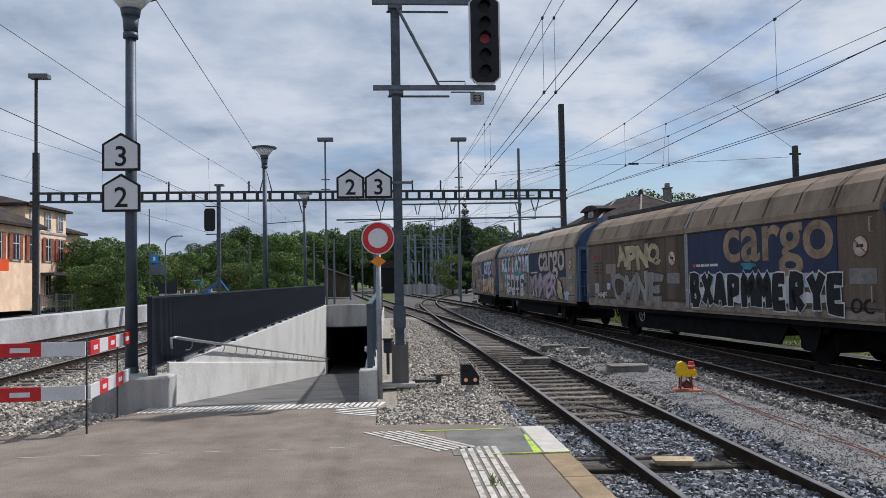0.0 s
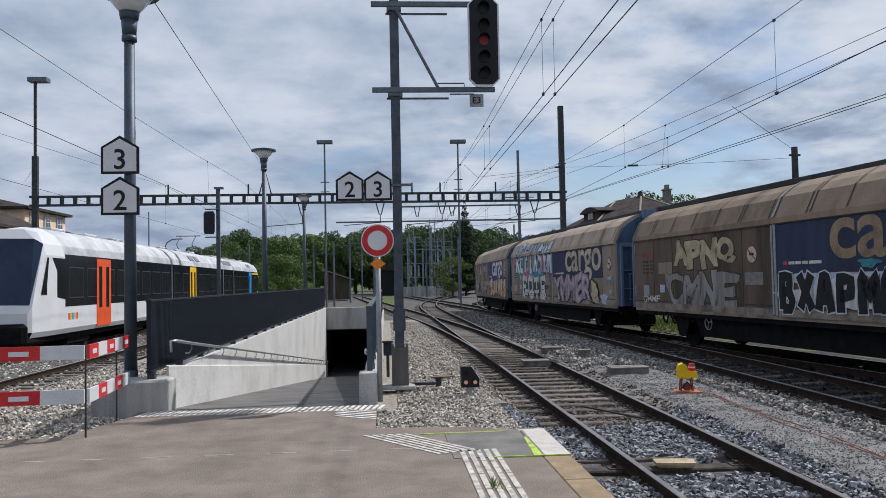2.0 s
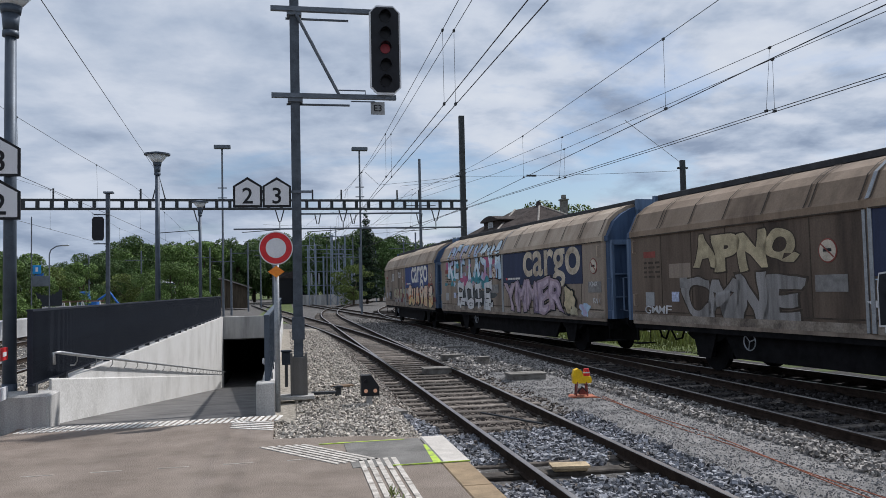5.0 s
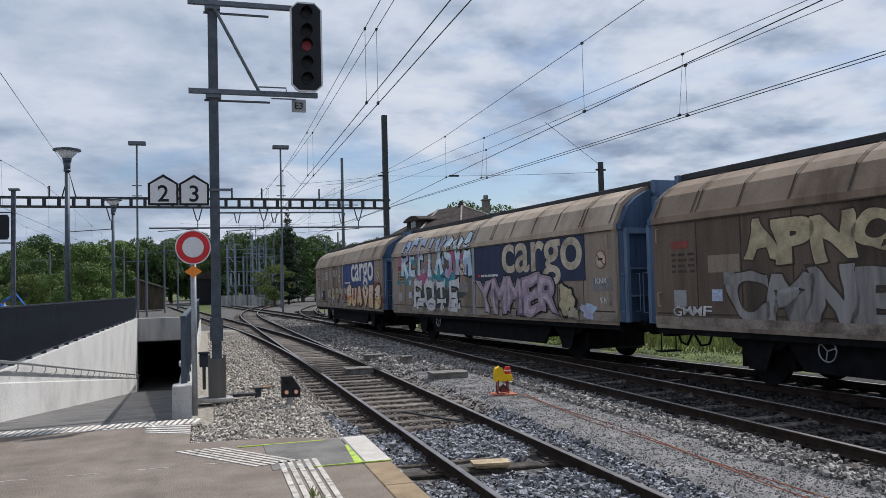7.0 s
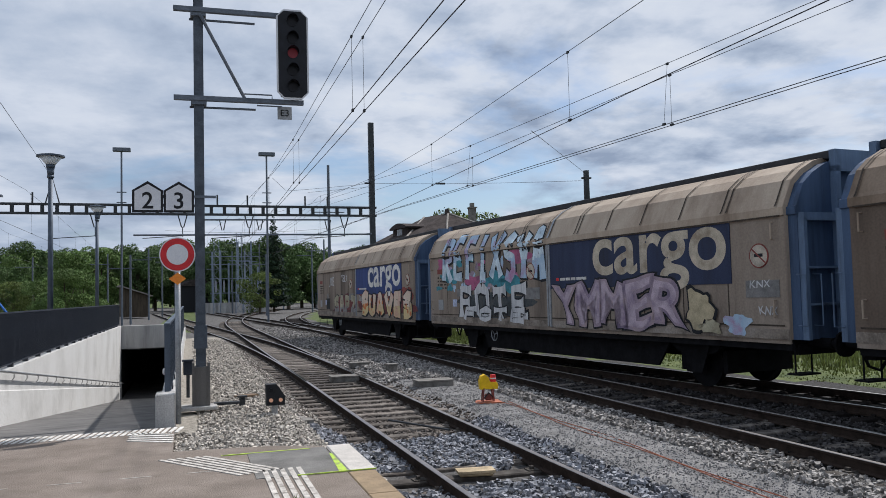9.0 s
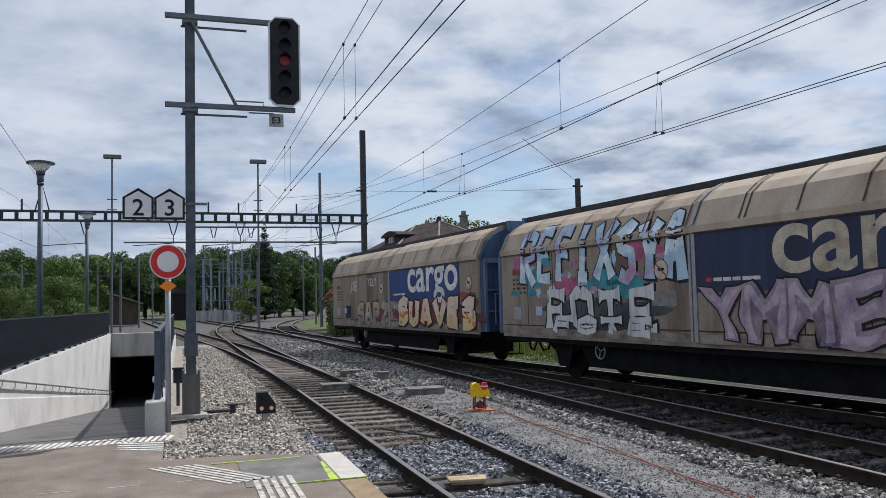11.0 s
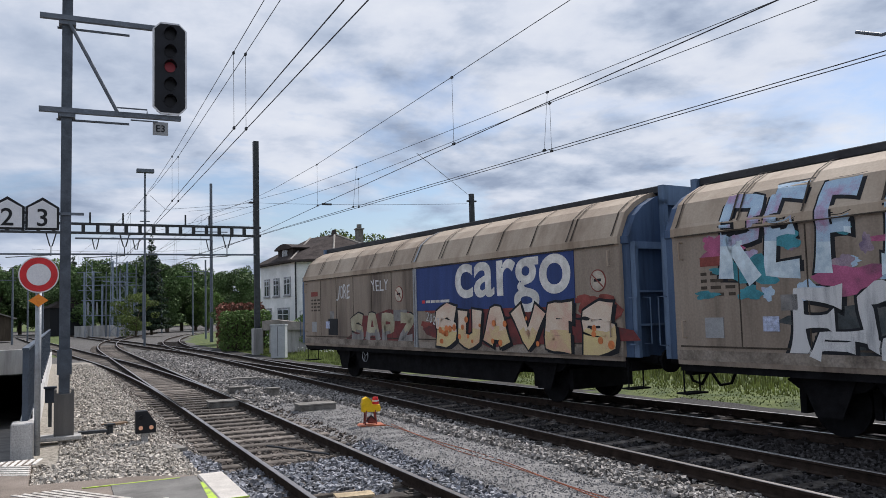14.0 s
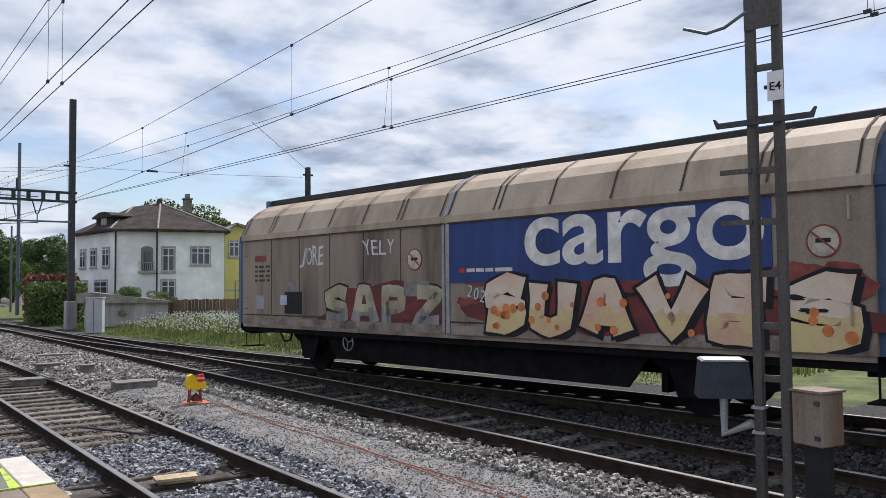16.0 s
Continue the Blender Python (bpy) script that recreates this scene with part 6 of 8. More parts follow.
    for s in (-1, 1):
        bm = nb()
        v = [bm.verts.new((x, s * y, z)) for x, y, z in ((0.62, 1.455, 1.95), (2.62, 1.495, 1.75), (2.62, 1.495, 3.2), (1.05, 1.475, 3.2))]
        bm.faces.new(v)
        part("cab_side_window", bm, M["train_glass"], cab)
        part("headlight", disc(nb(), (s * 0.85, 1.35), 0.12, -0.02, 0.02, 16), M["lens_dark"], cab, m=pose(0.05, 0, 0, 0, 0, -90))
    part("coupler_shroud", box(nb(), -0.25, 1.6, -1.28, 1.28, 0.25, 1.0, bevel=0.12), M["under"], cab)
    bm = nb()
    for i, (mk, x) in enumerate((("door_red", 2.9), ("door_yellow", 3.08), ("door_blue", 3.26), ("door_yellow", 3.5), ("door_red", 3.7))):
        part("livery_bar", box(nb(), x, x + 0.14, -W - 0.008, -W + 0.01, 1.0, 1.24), M[mk], cab)
    bm.free()
    # leading cab: upright end
    bm = nb()
    rings = []
    for x, ws, zb, zt in ((-1.2, 1.0, 0.52, 4.37), (-0.55, 0.985, 0.52, 4.12), (-0.22, 0.94, 0.60, 3.35), (0.02, 0.86, 0.72, 2.2), (0.10, 0.74, 0.85, 1.5)):
        rings.append([bm.verts.new((TRAIN_LEN + x, y * ws, max(zb, min(z, zt - 0.03 * abs(y))))) for y, z in full])
    for k, (a, b) in enumerate(zip(rings[:-1], rings[1:])):
        for i in range(len(full) - 1):
            bm.faces.new((a[i], b[i], b[i + 1], a[i + 1])).material_index = 1 if 3 <= i <= 8 and k in (1, 2) else 0
    bm.faces.new(rings[-1])
    bmesh.ops.recalc_face_normals(bm, faces=bm.faces[:])
    lead = part("leading_cab", bm, [M["train_white"], M["windscreen"]], tn, "rounded white driving cab")
    for s in (-1, 1):
        part("cab_side_window", box(nb(), TRAIN_LEN - 1.2, TRAIN_LEN - 0.6, s * (W - 0.02), s * (W + 0.01), 1.6, 3.1), M["train_glass"], lead)
        part("yellow_stripe", box(nb(), TRAIN_LEN - 4.2, TRAIN_LEN - 0.6, s * (W - 0.01), s * (W + 0.014), 3.12, 3.28), M["door_yellow"], lead)
    part("emblem_bar", box(nb(), TRAIN_LEN - 3.4, TRAIN_LEN - 2.9, -W - 0.01, -W + 0.01, 0.95, 1.2), M["red"], lead)
    for i in range(3):
        part("small_writing", box(nb(), TRAIN_LEN - 2.75 + i * 0.5, TRAIN_LEN - 2.35 + i * 0.5, -W - 0.01, -W + 0.01, 0.98, 1.16), M["steel_dark"], lead)
    for x, mk in ((5.9, "door_red"), (22.3, "door_yellow"), (TRAIN_LEN - 6.2, "door_blue")):
        for s in (-1, 1):
            for k in (0, 1):
                d = part("door_leaf", box(nb(), x + k * 0.86, x + 0.845 + k * 0.86, s * (W - 0.02), s * (W + 0.022), 0.62, 3.30), M[mk], tn, "brightly coloured door leaf")
                part("door_pane", box(nb(), x + 0.24 + k * 0.86, x + 0.60 + k * 0.86, s * (W + 0.015), s * (W + 0.028), 1.35, 3.0), M["train_glass"], d)
    # grilles in the roof shoulder, emblem and writing behind the gangway
    for x0, w in ((23.0, 1.1), (24.6, 1.1), (34.0, 0.75), (34.9, 0.75), (35.8, 0.75), (36.7, 0.6), (45.5, 0.7), (46.6, 0.7)):
        for s in (-1, 1):
            m = Matrix.Translation((0, s * (W - 0.245), 3.865)) @ Matrix.Rotation(s * radians(-53.0), 4, "X")
            gr = part("roof_grille", box(nb(), x0, x0 + w, -0.20, 0.20, -0.01, 0.02, m=m), M["galv_dark"], tn)
            for k in range(4):
                part("grille_bar", box(nb(), x0 + 0.04, x0 + w - 0.04, -0.17 + k * 0.095, -0.13 + k * 0.095, 0.02, 0.032, m=m), M["galv"], gr)
    part("emblem_plate", box(nb(), 18.9, 19.5, -W - 0.008, -W + 0.01, 0.98, 1.2), M["red"], tn, "red emblem plate")
    for x in (19.65, 20.2, 20.8):
        part("small_writing", box(nb(), x, x + 0.42, -W - 0.008, -W + 0.01, 1.02, 1.16), M["sign_grey"], tn)
    bm = nb()
    box(bm, 1.2, TRAIN_LEN - 0.8, -1.2, 1.2, 0.3, 0.6)
    for x in (5.0, 12.5, 20, 26.5, 31, 36.5, 45):
        box(bm, x - 1.2, x + 1.2, -1.1, 1.1, 0.08, 0.55)
    part("underframe", bm, M["under"], tn)
    bm = nb()
    for y in (-0.5, 0.5):
        chain(bm, [(28.5, y, 4.4), (27.4, y, 4.95), (28.6, y, 5.55)], 0.025, 6)
    tube(bm, (28.6, -0.8, 5.57), (28.6, 0.8, 5.57), 0.03, 0.03, 6)
    part("pantograph", bm, M["steel_dark"], tn)
    return tn


train = build_passenger_train()


def train_track(s):
    return Vector((left_curve(-12.95)(s), s))


def train_pose(s_tail):
    a, b = train_track(s_tail), train_track(s_tail + TRAIN_LEN)
    d = b - a
    return TRK @ pose(a.x, a.y, RAIL_Z, 0, 0, math.degrees(math.atan2(d.y, d.x)))


# ---- overhead line ----
def build_portal():
    pt = thing("catenary_portal", 0, 0, 0, 0, "dark steel catenary portal with open-panel girder spanning the tracks", "catenary portal")
    (l0, s0), (l1, s1), z0, z1 = (-20.5, 48.7), (11.09, 49.55), 6.62, 7.25
    d = Vector((l1 - l0, s1 - s0))
    n = int(d.length / 0.74)
    yaw = math.atan2(d.y, d.x)
    m = Matrix.Translation((l0, s0, 0)) @ Matrix.Rotation(yaw, 4, "Z")
    part("top_chord", box(nb(), -0.3, d.length + 0.25, -0.14, 0.14, z1 - 0.12, z1, m=m), M["steel_dark"], pt)
    part("bottom_chord", box(nb(), -0.3, d.length + 0.25, -0.14, 0.14, z0, z0 + 0.12, m=m), M["steel_dark"], pt)
    web = mesh_of("web_post", box(nb(), -0.09, 0.09, -0.10, 0.10, z0 + 0.12, z1 - 0.12), M["steel_dark"])
    for i in range(n + 1):
        shared("web_post", web, pt, m @ pose(i * d.length / n, 0, 0))
    part("pole", box(nb(), l1 - 0.16, l1 + 0.16, s1 - 0.16, s1 + 0.16, -0.6, 12.6), M["steel_dark"], pt)
    part("pole_foot", box(nb(), l1 - 0.3, l1 + 0.3, s1 - 0.3, s1 + 0.3, -0.65, 1.0, bevel=0.03), M["concrete"], pt)
    part("pole", box(box(nb(), l0 - 0.16, l0 + 0.16, s0 - 0.12, s0 + 0.12, -0.4, 9.6), l0 - 0.07, l0 + 0.07, s0 - 0.07, s0 + 0.07, 9.6, 14.0), M["steel_dark"], pt)
    part("floodlight", box(nb(), l0 - 0.35, l0 + 0.75, s0 - 0.3, s0 + 0.3, 14.0, 14.25), M["galv_dark"], pt)
    ins = mesh_of("insulator", tube(nb(), (0, 0, z1), (0, 0, z1 + 0.6), 0.05, 0.05, 8), M["steel_dark"])
    for x in (7.6, 12.3, 22.17, 23.91, 27.37, 28.75):
        shared("insulator", ins, pt, m @ pose(x, 0, 0))
    for x in (15.5, 20.2, 24.0, 29.8):
        bm = nb()
        chain(bm, [(x - 0.25, 0, z0), (x - 0.06, 0, z0 - 0.7), (x + 0.06, 0, z0 - 0.7), (x + 0.25, 0, z0)], 0.035, 6)
        tube(bm, (x, 0, z0 - 0.7), (x, 0, z0 - 1.25), 0.03, 0.03, 6)
        chain(bm, [(x, 0, z0 - 1.2), (x - 2.2, 0, z0 - 1.35)], 0.025, 6)
        bm.transform(m)
        part("drop_bracket", bm, M["steel_dark"], pt)
    for z, x0, x1 in ((6.36, 0.9, 8.3), (5.46, -3.0, 10.95)):
        part("cross_pipe", tube(nb(), (x0, s1 - 0.35, z), (x1, s1 - 0.35, z + 0.03), 0.05, 0.05, 8), M["galv_dark"], pt)
    for x in (1.95, 4.1, 8.2):
        part("pipe_hanger", chain(nb(), [(x - 0.18, s1 - 0.35, 6.36), (x - 0.05, s1 - 0.35, 5.75), (x + 0.05, s1 - 0.35, 5.75), (x + 0.18, s1 - 0.35, 6.36)], 0.03, 6), M["steel_dark"], pt)
    part("bracket_frame", chain(nb(), [(-7.55, s0 + 0.35, 7.25), (-7.2, s0 + 0.35, 8.67), (-6.85, s0 + 0.35, 7.25)], 0.045, 6), M["steel_dark"], pt)
    return pt


build_portal()


def spread(rows, x):
    """A value read off a row of (place, value) stops, straight between them."""
    if x <= rows[0][0]:
        return rows[0][1]
    for (a0, b0), (a1, b1) in zip(rows[:-1], rows[1:]):
        if x <= a1:
            return b0 + (b1 - b0) * (x - a0) / (a1 - a0)
    return rows[-1][1]


CONTACT_Z, DROP_STEP, DROP_FIRST = 5.5, 10.8, -5.4


def build_wires(systems, label):
    """Each system: lateral stops of the contact wire, lateral offset and height stops of the carrying wire."""
    th = thing("overhead_line", 0, 0, 0, 0, label, "overhead line")
    for lat, off, high, s1 in systems:
        stops = sorted(set([float(v) for v in np.arange(-18, s1 + 1, 3.0)] + [r[0] for r in high if r[0] <= s1]))
        part("contact_wire", chain(nb(), [(spread(lat, q), q, CONTACT_Z) for q in stops], 0.0095, 5), M["wire"], th)
        part("carrying_wire", chain(nb(), [(spread(lat, q) + off, q, spread(high, q)) for q in stops], 0.0075, 5), M["wire"], th)
        for q in np.arange(DROP_FIRST, s1, DROP_STEP):
            q = float(q)
            p, z = spread(lat, q), spread(high, q)
            dr = part("dropper", tube(nb(), (p, q, CONTACT_Z), (p + off, q, z), 0.0045, 0.0045, 5), M["wire"], th)
            part("wire_clamp", box(nb(), p - 0.02, p + 0.02, q - 0.05, q + 0.05, CONTACT_Z - 0.015, CONTACT_Z + 0.04), M["steel_dark"], dr)
            part("wire_clamp", box(nb(), p + off - 0.02, p + off + 0.02, q - 0.04, q + 0.04, z - 0.035, z + 0.015), M["steel_dark"], dr)
    return th


HIGH = [(-18, 8.4), (-5.4, 7.6), (5.4, 7.22), (12.9, 7.11), (16.2, 7.07), (27.0, 6.97), (33.0, 7.08), (37.8, 7.25), (49.3, 7.80), (62, 7.2), (80, 7.0), (100, 7.7), (130, 7.2)]
HIGH_FAR = [(-18, 8.2), (5.4, 7.05), (10.0, 7.0), (16.2, 6.97), (27.0, 6.96), (32.4, 6.98), (37.8, 7.25), (49.0, 7.8), (70, 7.2), (100, 7.7)]
HIGH_LOW = [(-18, 7.6), (5.4, 6.85), (9.1, 6.76), (16.2, 6.70), (27.0, 6.53), (34.2, 6.60), (49.0, 7.1), (70, 6.9), (100, 7.3)]
build_wires([([(-18, 3.05), (10.7, 3.22), (27, 3.39), (49, 3.75), (62, 3.9), (100, 6.2), (130, 11.6)], 0.0, HIGH, 126),
             ([(-18, 3.40), (11, 3.49), (27, 3.58), (49, 3.62), (62, 2.2), (100, -1.0)], 0.0, HIGH, 99)], "paired contact and carrying wires over the platform track")
build_wires([([(-18, 8.5), (12.6, 8.22), (27.3, 8.24), (36, 8.32), (52, 8.1), (100, 4.8)], 0.0, HIGH, 99)], "contact and carrying wire over the siding")
FREIGHT_WIRE = [(-18, 13.2), (5.3, 11.78), (7.5, 11.58), (10.9, 11.2), (16.2, 10.66), (22.5, 10.04), (27.0, 9.55), (34.7, 8.73), (49, 7.5), (70, 7.2), (100, 11.0)]
build_wires([(FREIGHT_WIRE, 0.15, HIGH_FAR, 99), ([(a0, b0 + (0.21 if a0 < 30 else 0.1)) for a0, b0 in FREIGHT_WIRE], 0.0, HIGH_LOW, 99)], "paired contact and carrying wires over the freight track")
LEFT_HIGH = [(-18, 8.1), (5.4, 7.5), (17.7, 7.33), (25.9, 7.33), (34.8, 7.44), (47.0, 7.72), (70, 7.3), (100, 7.7), (130, 7.3), (200, 7.5)]
LEFT_HIGH_FAR = [(-18, 7.6), (16.2, 6.95), (28.0, 7.03), (37.7, 7.35), (48.6, 7.72), (70, 7.2), (100, 7.7), (130, 7.3), (200, 7.5)]
build_wires([([(q, left_curve(-8.12)(q)) for q in range(-18, 200, 12)], -0.06, LEFT_HIGH, 160), ([(q, left_curve(-12.95)(q)) for q in range(-18, 200, 12)], 0.0, LEFT_HIGH_FAR, 160)], "contact and carrying wires over the passenger tracks")


def single_wires():
    th = thing("feeder_line", 0, 0, 0, 0, "single feeder and span wires strung between masts", "overhead line")
    spans = (((-2.48, -8.0, 6.36), (-7.2, 49.0, 8.67), 0.0), ((17.98, 34.5, 6.91), (10.89, 49.5, 8.74), 0.08), ((18.15, 34.5, 7.31), (9.95, 22.2, 6.55), 0.0),
             ((10.9, 49.5, 8.72), (5.7, 49.1, 8.12), 0.02), ((10.9, 49.5, 8.5), (7.0, 49.1, 8.05), 0.0), ((5.7, 49.1, 8.12), (3.75, 37.8, 7.25), 0.0),
             ((11.0, 49.5, 8.6), (2.5, 78, 9.0), 0.4), ((-26, 60, 9.6), (-20.5, 48.7, 9.2), 0.1), ((12.9, 76.8, 8.2), (-2.0, 76.8, 8.0), 0.3), ((11.0, 49.7, 5.6), (-3.0, 60, 5.4), 0.1))
    for a, b, sag in spans:
        a, b = Vector(a), Vector(b)
        pts = [a.lerp(b, i / 10) - Vector((0, 0, sag * 4 * (i / 10) * (1 - i / 10))) for i in range(11)]
        part("wire", chain(nb(), pts, 0.009, 5), M["wire"], th)
    for p in ((10.9, 49.5, 8.74), (13.73, 43.5, 7.94)):
        part("insulator", box(nb(), p[0] - 0.28, p[0] + 0.28, p[1] - 0.05, p[1] + 0.05, p[2] - 0.05, p[2] + 0.05), M["steel_dark"], th)
    return th


single_wires()


def world_at(px, dist):
    """Plan place of something seen at a bearing (tangent right of the first view) and at a depth."""
    x, y = px * dist, dist
    c, s = math.cos(radians(4)), math.sin(radians(4))
    return x * c + y * s, -x * s + y * c


def build_pole(L, S, h, r, label, arms=(), name="mast", mat="mast", z=-0.5, lattice=False):
    th = thing(name, L, S, z, 0, label, "mast", "yard masts")
    if lattice:
        for x, y in ((-r, -r), (r, -r), (-r, r), (r, r)):
            part("leg", tube(nb(), (x * 1.6, y * 1.6, 0), (x, y, h), 0.035, 0.03, 5), M[mat], th)
        bm = nb()
        k = int(h / 0.8)
        for i in range(k):
            s = 1 if i % 2 else -1
            z0, z1 = i * h / k, (i + 1) * h / k
            for y in (-r, r):
                tube(bm, (-s * r * 1.2, y * 1.2, z0), (s * r * 1.2, y * 1.2, z1), 0.018, 0.018, 4)
                tube(bm, (y * 1.2, -s * r * 1.2, z0), (y * 1.2, s * r * 1.2, z1), 0.018, 0.018, 4)
        part("bracing", bm, M[mat], th)
    else:
        part("pole", tube(nb(), (0, 0, 0), (0, 0, h), r, r * 0.8, 10), M[mat], th)
    for zz, x0, x1 in arms:
        part("arm", box(nb(), x0, x1, -0.05, 0.05, zz, zz + 0.08), M[mat], th)
    return th


build_pole(12.9, 76.8, 14.8, 0.16, "tall grey catenary mast with wire brackets", ((10.2, -1.5, 1.5), (8.0, -2.4, 0.3)), "lattice_mast", "galv_dark")
for px, d, h in ((-0.1445, 74, 15.2), (0.022, 74, 15.0)):
    L, S = world_at(px, d)
    p = build_pole(L, S, h, 0.1, "tall yard floodlight mast", ((11.6, -0.4, 0.4), (10.7, -0.4, 0.4)), "floodlight_mast", "galv_dark")
    part("floodlight", box(nb(), -0.7, 0.75, -0.3, 0.3, h, h + 0.32, bevel=0.03), M["galv_dark"], p)
build_pole(18.25, 34.5, 7.9, 0.17, "dark round catenary pole behind the wagons", ((7.5, -0.25, 0.25),), "catenary_pole", "steel_dark")
for px, d, h in ((-0.135, 80, 6.5), (-0.115, 95, 8), (-0.10, 110, 9), (-0.085, 90, 7.5), (-0.02, 120, 9), (-0.005, 130, 10), (0.012, 120, 10), (0.02, 100, 7.5), (0.04, 140, 9), (-0.30, 120, 8), (-0.24, 110, 8), (0.075, 110, 9), (-0.16, 105, 8), (0.09, 90, 8.5)):
    L, S = world_at(px, d)
    build_pole(L, S, h, 0.11, "slender grey catenary mast in the yard", ((h - 1.3, -2.0, 0.3),), "yard_mast", "galv_dark")


def build_yard_frame():
    th = thing("switchgear_frame", *world_at(-0.018, 128), -0.5, 0, "pale grey lattice switchgear frame with crossbars", "switchgear")
    for x in (-3.2, -2.0, -0.8, 0.6, 1.6, 2.6, 3.6):
        part("upright", box(nb(), x - 0.13, x + 0.13, -0.13, 0.13, 0, 9 + 2 * math.sin(x * 3)), M["frame_pale"], th)
        part("insulator_column", tube(nb(), (x + 0.5, 0.3, 3.2), (x + 0.5, 0.3, 5.0), 0.16, 0.12, 8), M["galv"], th)
    for z in (3.0, 5.2, 7.4, 8.6):
        part("crossbar", box(nb(), -3.6, 4.0, -0.06, 0.06, z, z + 0.11), M["frame_pale"], th)
    part("low_wall", box(nb(), -4.5, 5.0, -1.4, -1.2, 0, 1.6), M["concrete"], th)
    return th


build_yard_frame()


for px, d, h in ((-0.038, 122, 10.5), (-0.012, 118, 11.5), (-0.003, 121, 9.0)):
    L, S = world_at(px, d)
    build_pole(L, S, h, 0.32, "pale blue-grey lattice tower of the switchgear", ((h - 1.5, -1.6, 1.6), (h - 4.0, -1.4, 1.4)), "lattice_mast", "frame_pale", lattice=True)


def build_parking_sign():
    th = thing("parking_sign", *world_at(-0.3645, 60), -0.4, 10, "blue parking sign over a grey board on a tall thin post", "road sign")
    part("post", tube(nb(), (0, 0, 0), (0, 0, 7.8), 0.05, 0.04, 8), M["galv_dark"], th)
    part("sign_plate", box(nb(), 0.08, 0.62, -0.09, -0.05, 3.75, 4.35, bevel=0.01), M["door_blue"], th, "blue square plate")
    part("sign_mark", box(nb(), 0.27, 0.43, -0.095, -0.09, 3.9, 4.2), M["sign_white"], th)
    part("board", box(nb(), 0.05, 1.2, -0.09, -0.05, 2.85, 3.6, bevel=0.01), M["galv_dark"], th, "grey information board")
    return th


def build_street_lamp():
    th = thing("street_lamp", *world_at(-0.3445, 62), -0.4, 0, "thin grey street lamp with curved arm", "street lamp")
    part("pole", chain(nb(), [(0, 0, 0), (0, 0, 5.2), (0.12, 0, 5.55), (0.5, 0, 5.8), (0.9, 0, 5.85)], 0.045, 8), M["galv_dark"], th)
    part("lamp_head", box(nb(), 0.85, 1.35, -0.1, 0.1, 5.8, 5.9, bevel=0.03), M["galv"], th)
    return th


build_parking_sign()
build_street_lamp()


def build_left_signal():
    L, S = world_at(-0.278, 46)
    th = thing("platform_signal", L, S, -0.5, 0, "black light signal on a slim grey mast", "signal")
    part("mast", box(nb(), -0.1, 0.1, -0.1, 0.1, 0, 7.8), M["mast"], th)
    part("signal_plate", prism(nb(), [(-0.68, 5.2), (-0.22, 5.2), (-0.14, 5.35), (-0.14, 6.35), (-0.22, 6.5), (-0.68, 6.5), (-0.76, 6.35), (-0.76, 5.35)], -0.3, -0.25), M["signal_black"], th)
    part("bracket", box(box(nb(), -0.7, 0.1, -0.2, -0.1, 5.0, 5.06), -0.7, 0.1, -0.2, -0.1, 6.6, 6.66), M["mast"], th)
    part("lamp_head", box(nb(), -0.2, 0.3, -0.2, 0.2, 7.8, 7.9), M["galv_dark"], th)
    return th


build_left_signal()


# ---- houses ----
def window_set(parent, x, z, w, h, shutters=False, arch=False):
    wd = part("window", box(nb(), x - w / 2 - 0.1, x + w / 2 + 0.1, -0.06, 0.05, z - 0.12, z + h + 0.1), M["trim"], parent)
    part("pane", box(nb(), x - w / 2, x + w / 2, -0.075, -0.05, z, z + h), M["pane"], wd)
    fr = nb()
    box(fr, x - 0.03, x + 0.03, -0.09, -0.07, z, z + h)
    box(fr, x - w / 2, x + w / 2, -0.09, -0.07, z + h * 0.62, z + h * 0.62 + 0.05)
    for sx in (-1, 1):
        box(fr, x + sx * w / 2 - 0.03, x + sx * w / 2 + 0.03, -0.09, -0.07, z, z + h)
    part("window_frame", fr, M["white"], wd)
    if shutters:
        for sx in (-1, 1):
            part("shutter", box(nb(), x + sx * (w * 0.80) - w * 0.26, x + sx * (w * 0.80) + w * 0.26, -0.12, -0.065, z - 0.05, z + h + 0.05), M["shutter"], wd)
    return wd


def hip_roof(x0, x1, y0, y1, z0, z1, inset):
    bm = nb()
    c = [bm.verts.new(p) for p in ((x0, y0, z0), (x1, y0, z0), (x1, y1, z0), (x0, y1, z0))]
    r = [bm.verts.new(p) for p in ((x0 + inset, (y0 + y1) / 2, z1), (x1 - inset, (y0 + y1) / 2, z1))]
    b = [bm.verts.new((v.co.x, v.co.y, z0 - 0.18)) for v in c]
    bm.faces.new((c[0], c[1], r[1], r[0]))
    bm.faces.new((c[1], c[2], r[1]))
    bm.faces.new((c[2], c[3], r[0], r[1]))
    bm.faces.new((c[3], c[0], r[0]))
    for i in range(4):
        bm.faces.new((c[(i + 1) % 4], c[i], b[i], b[(i + 1) % 4]))
    bm.faces.new(b)
    bmesh.ops.recalc_face_normals(bm, faces=bm.faces[:])
    return bm


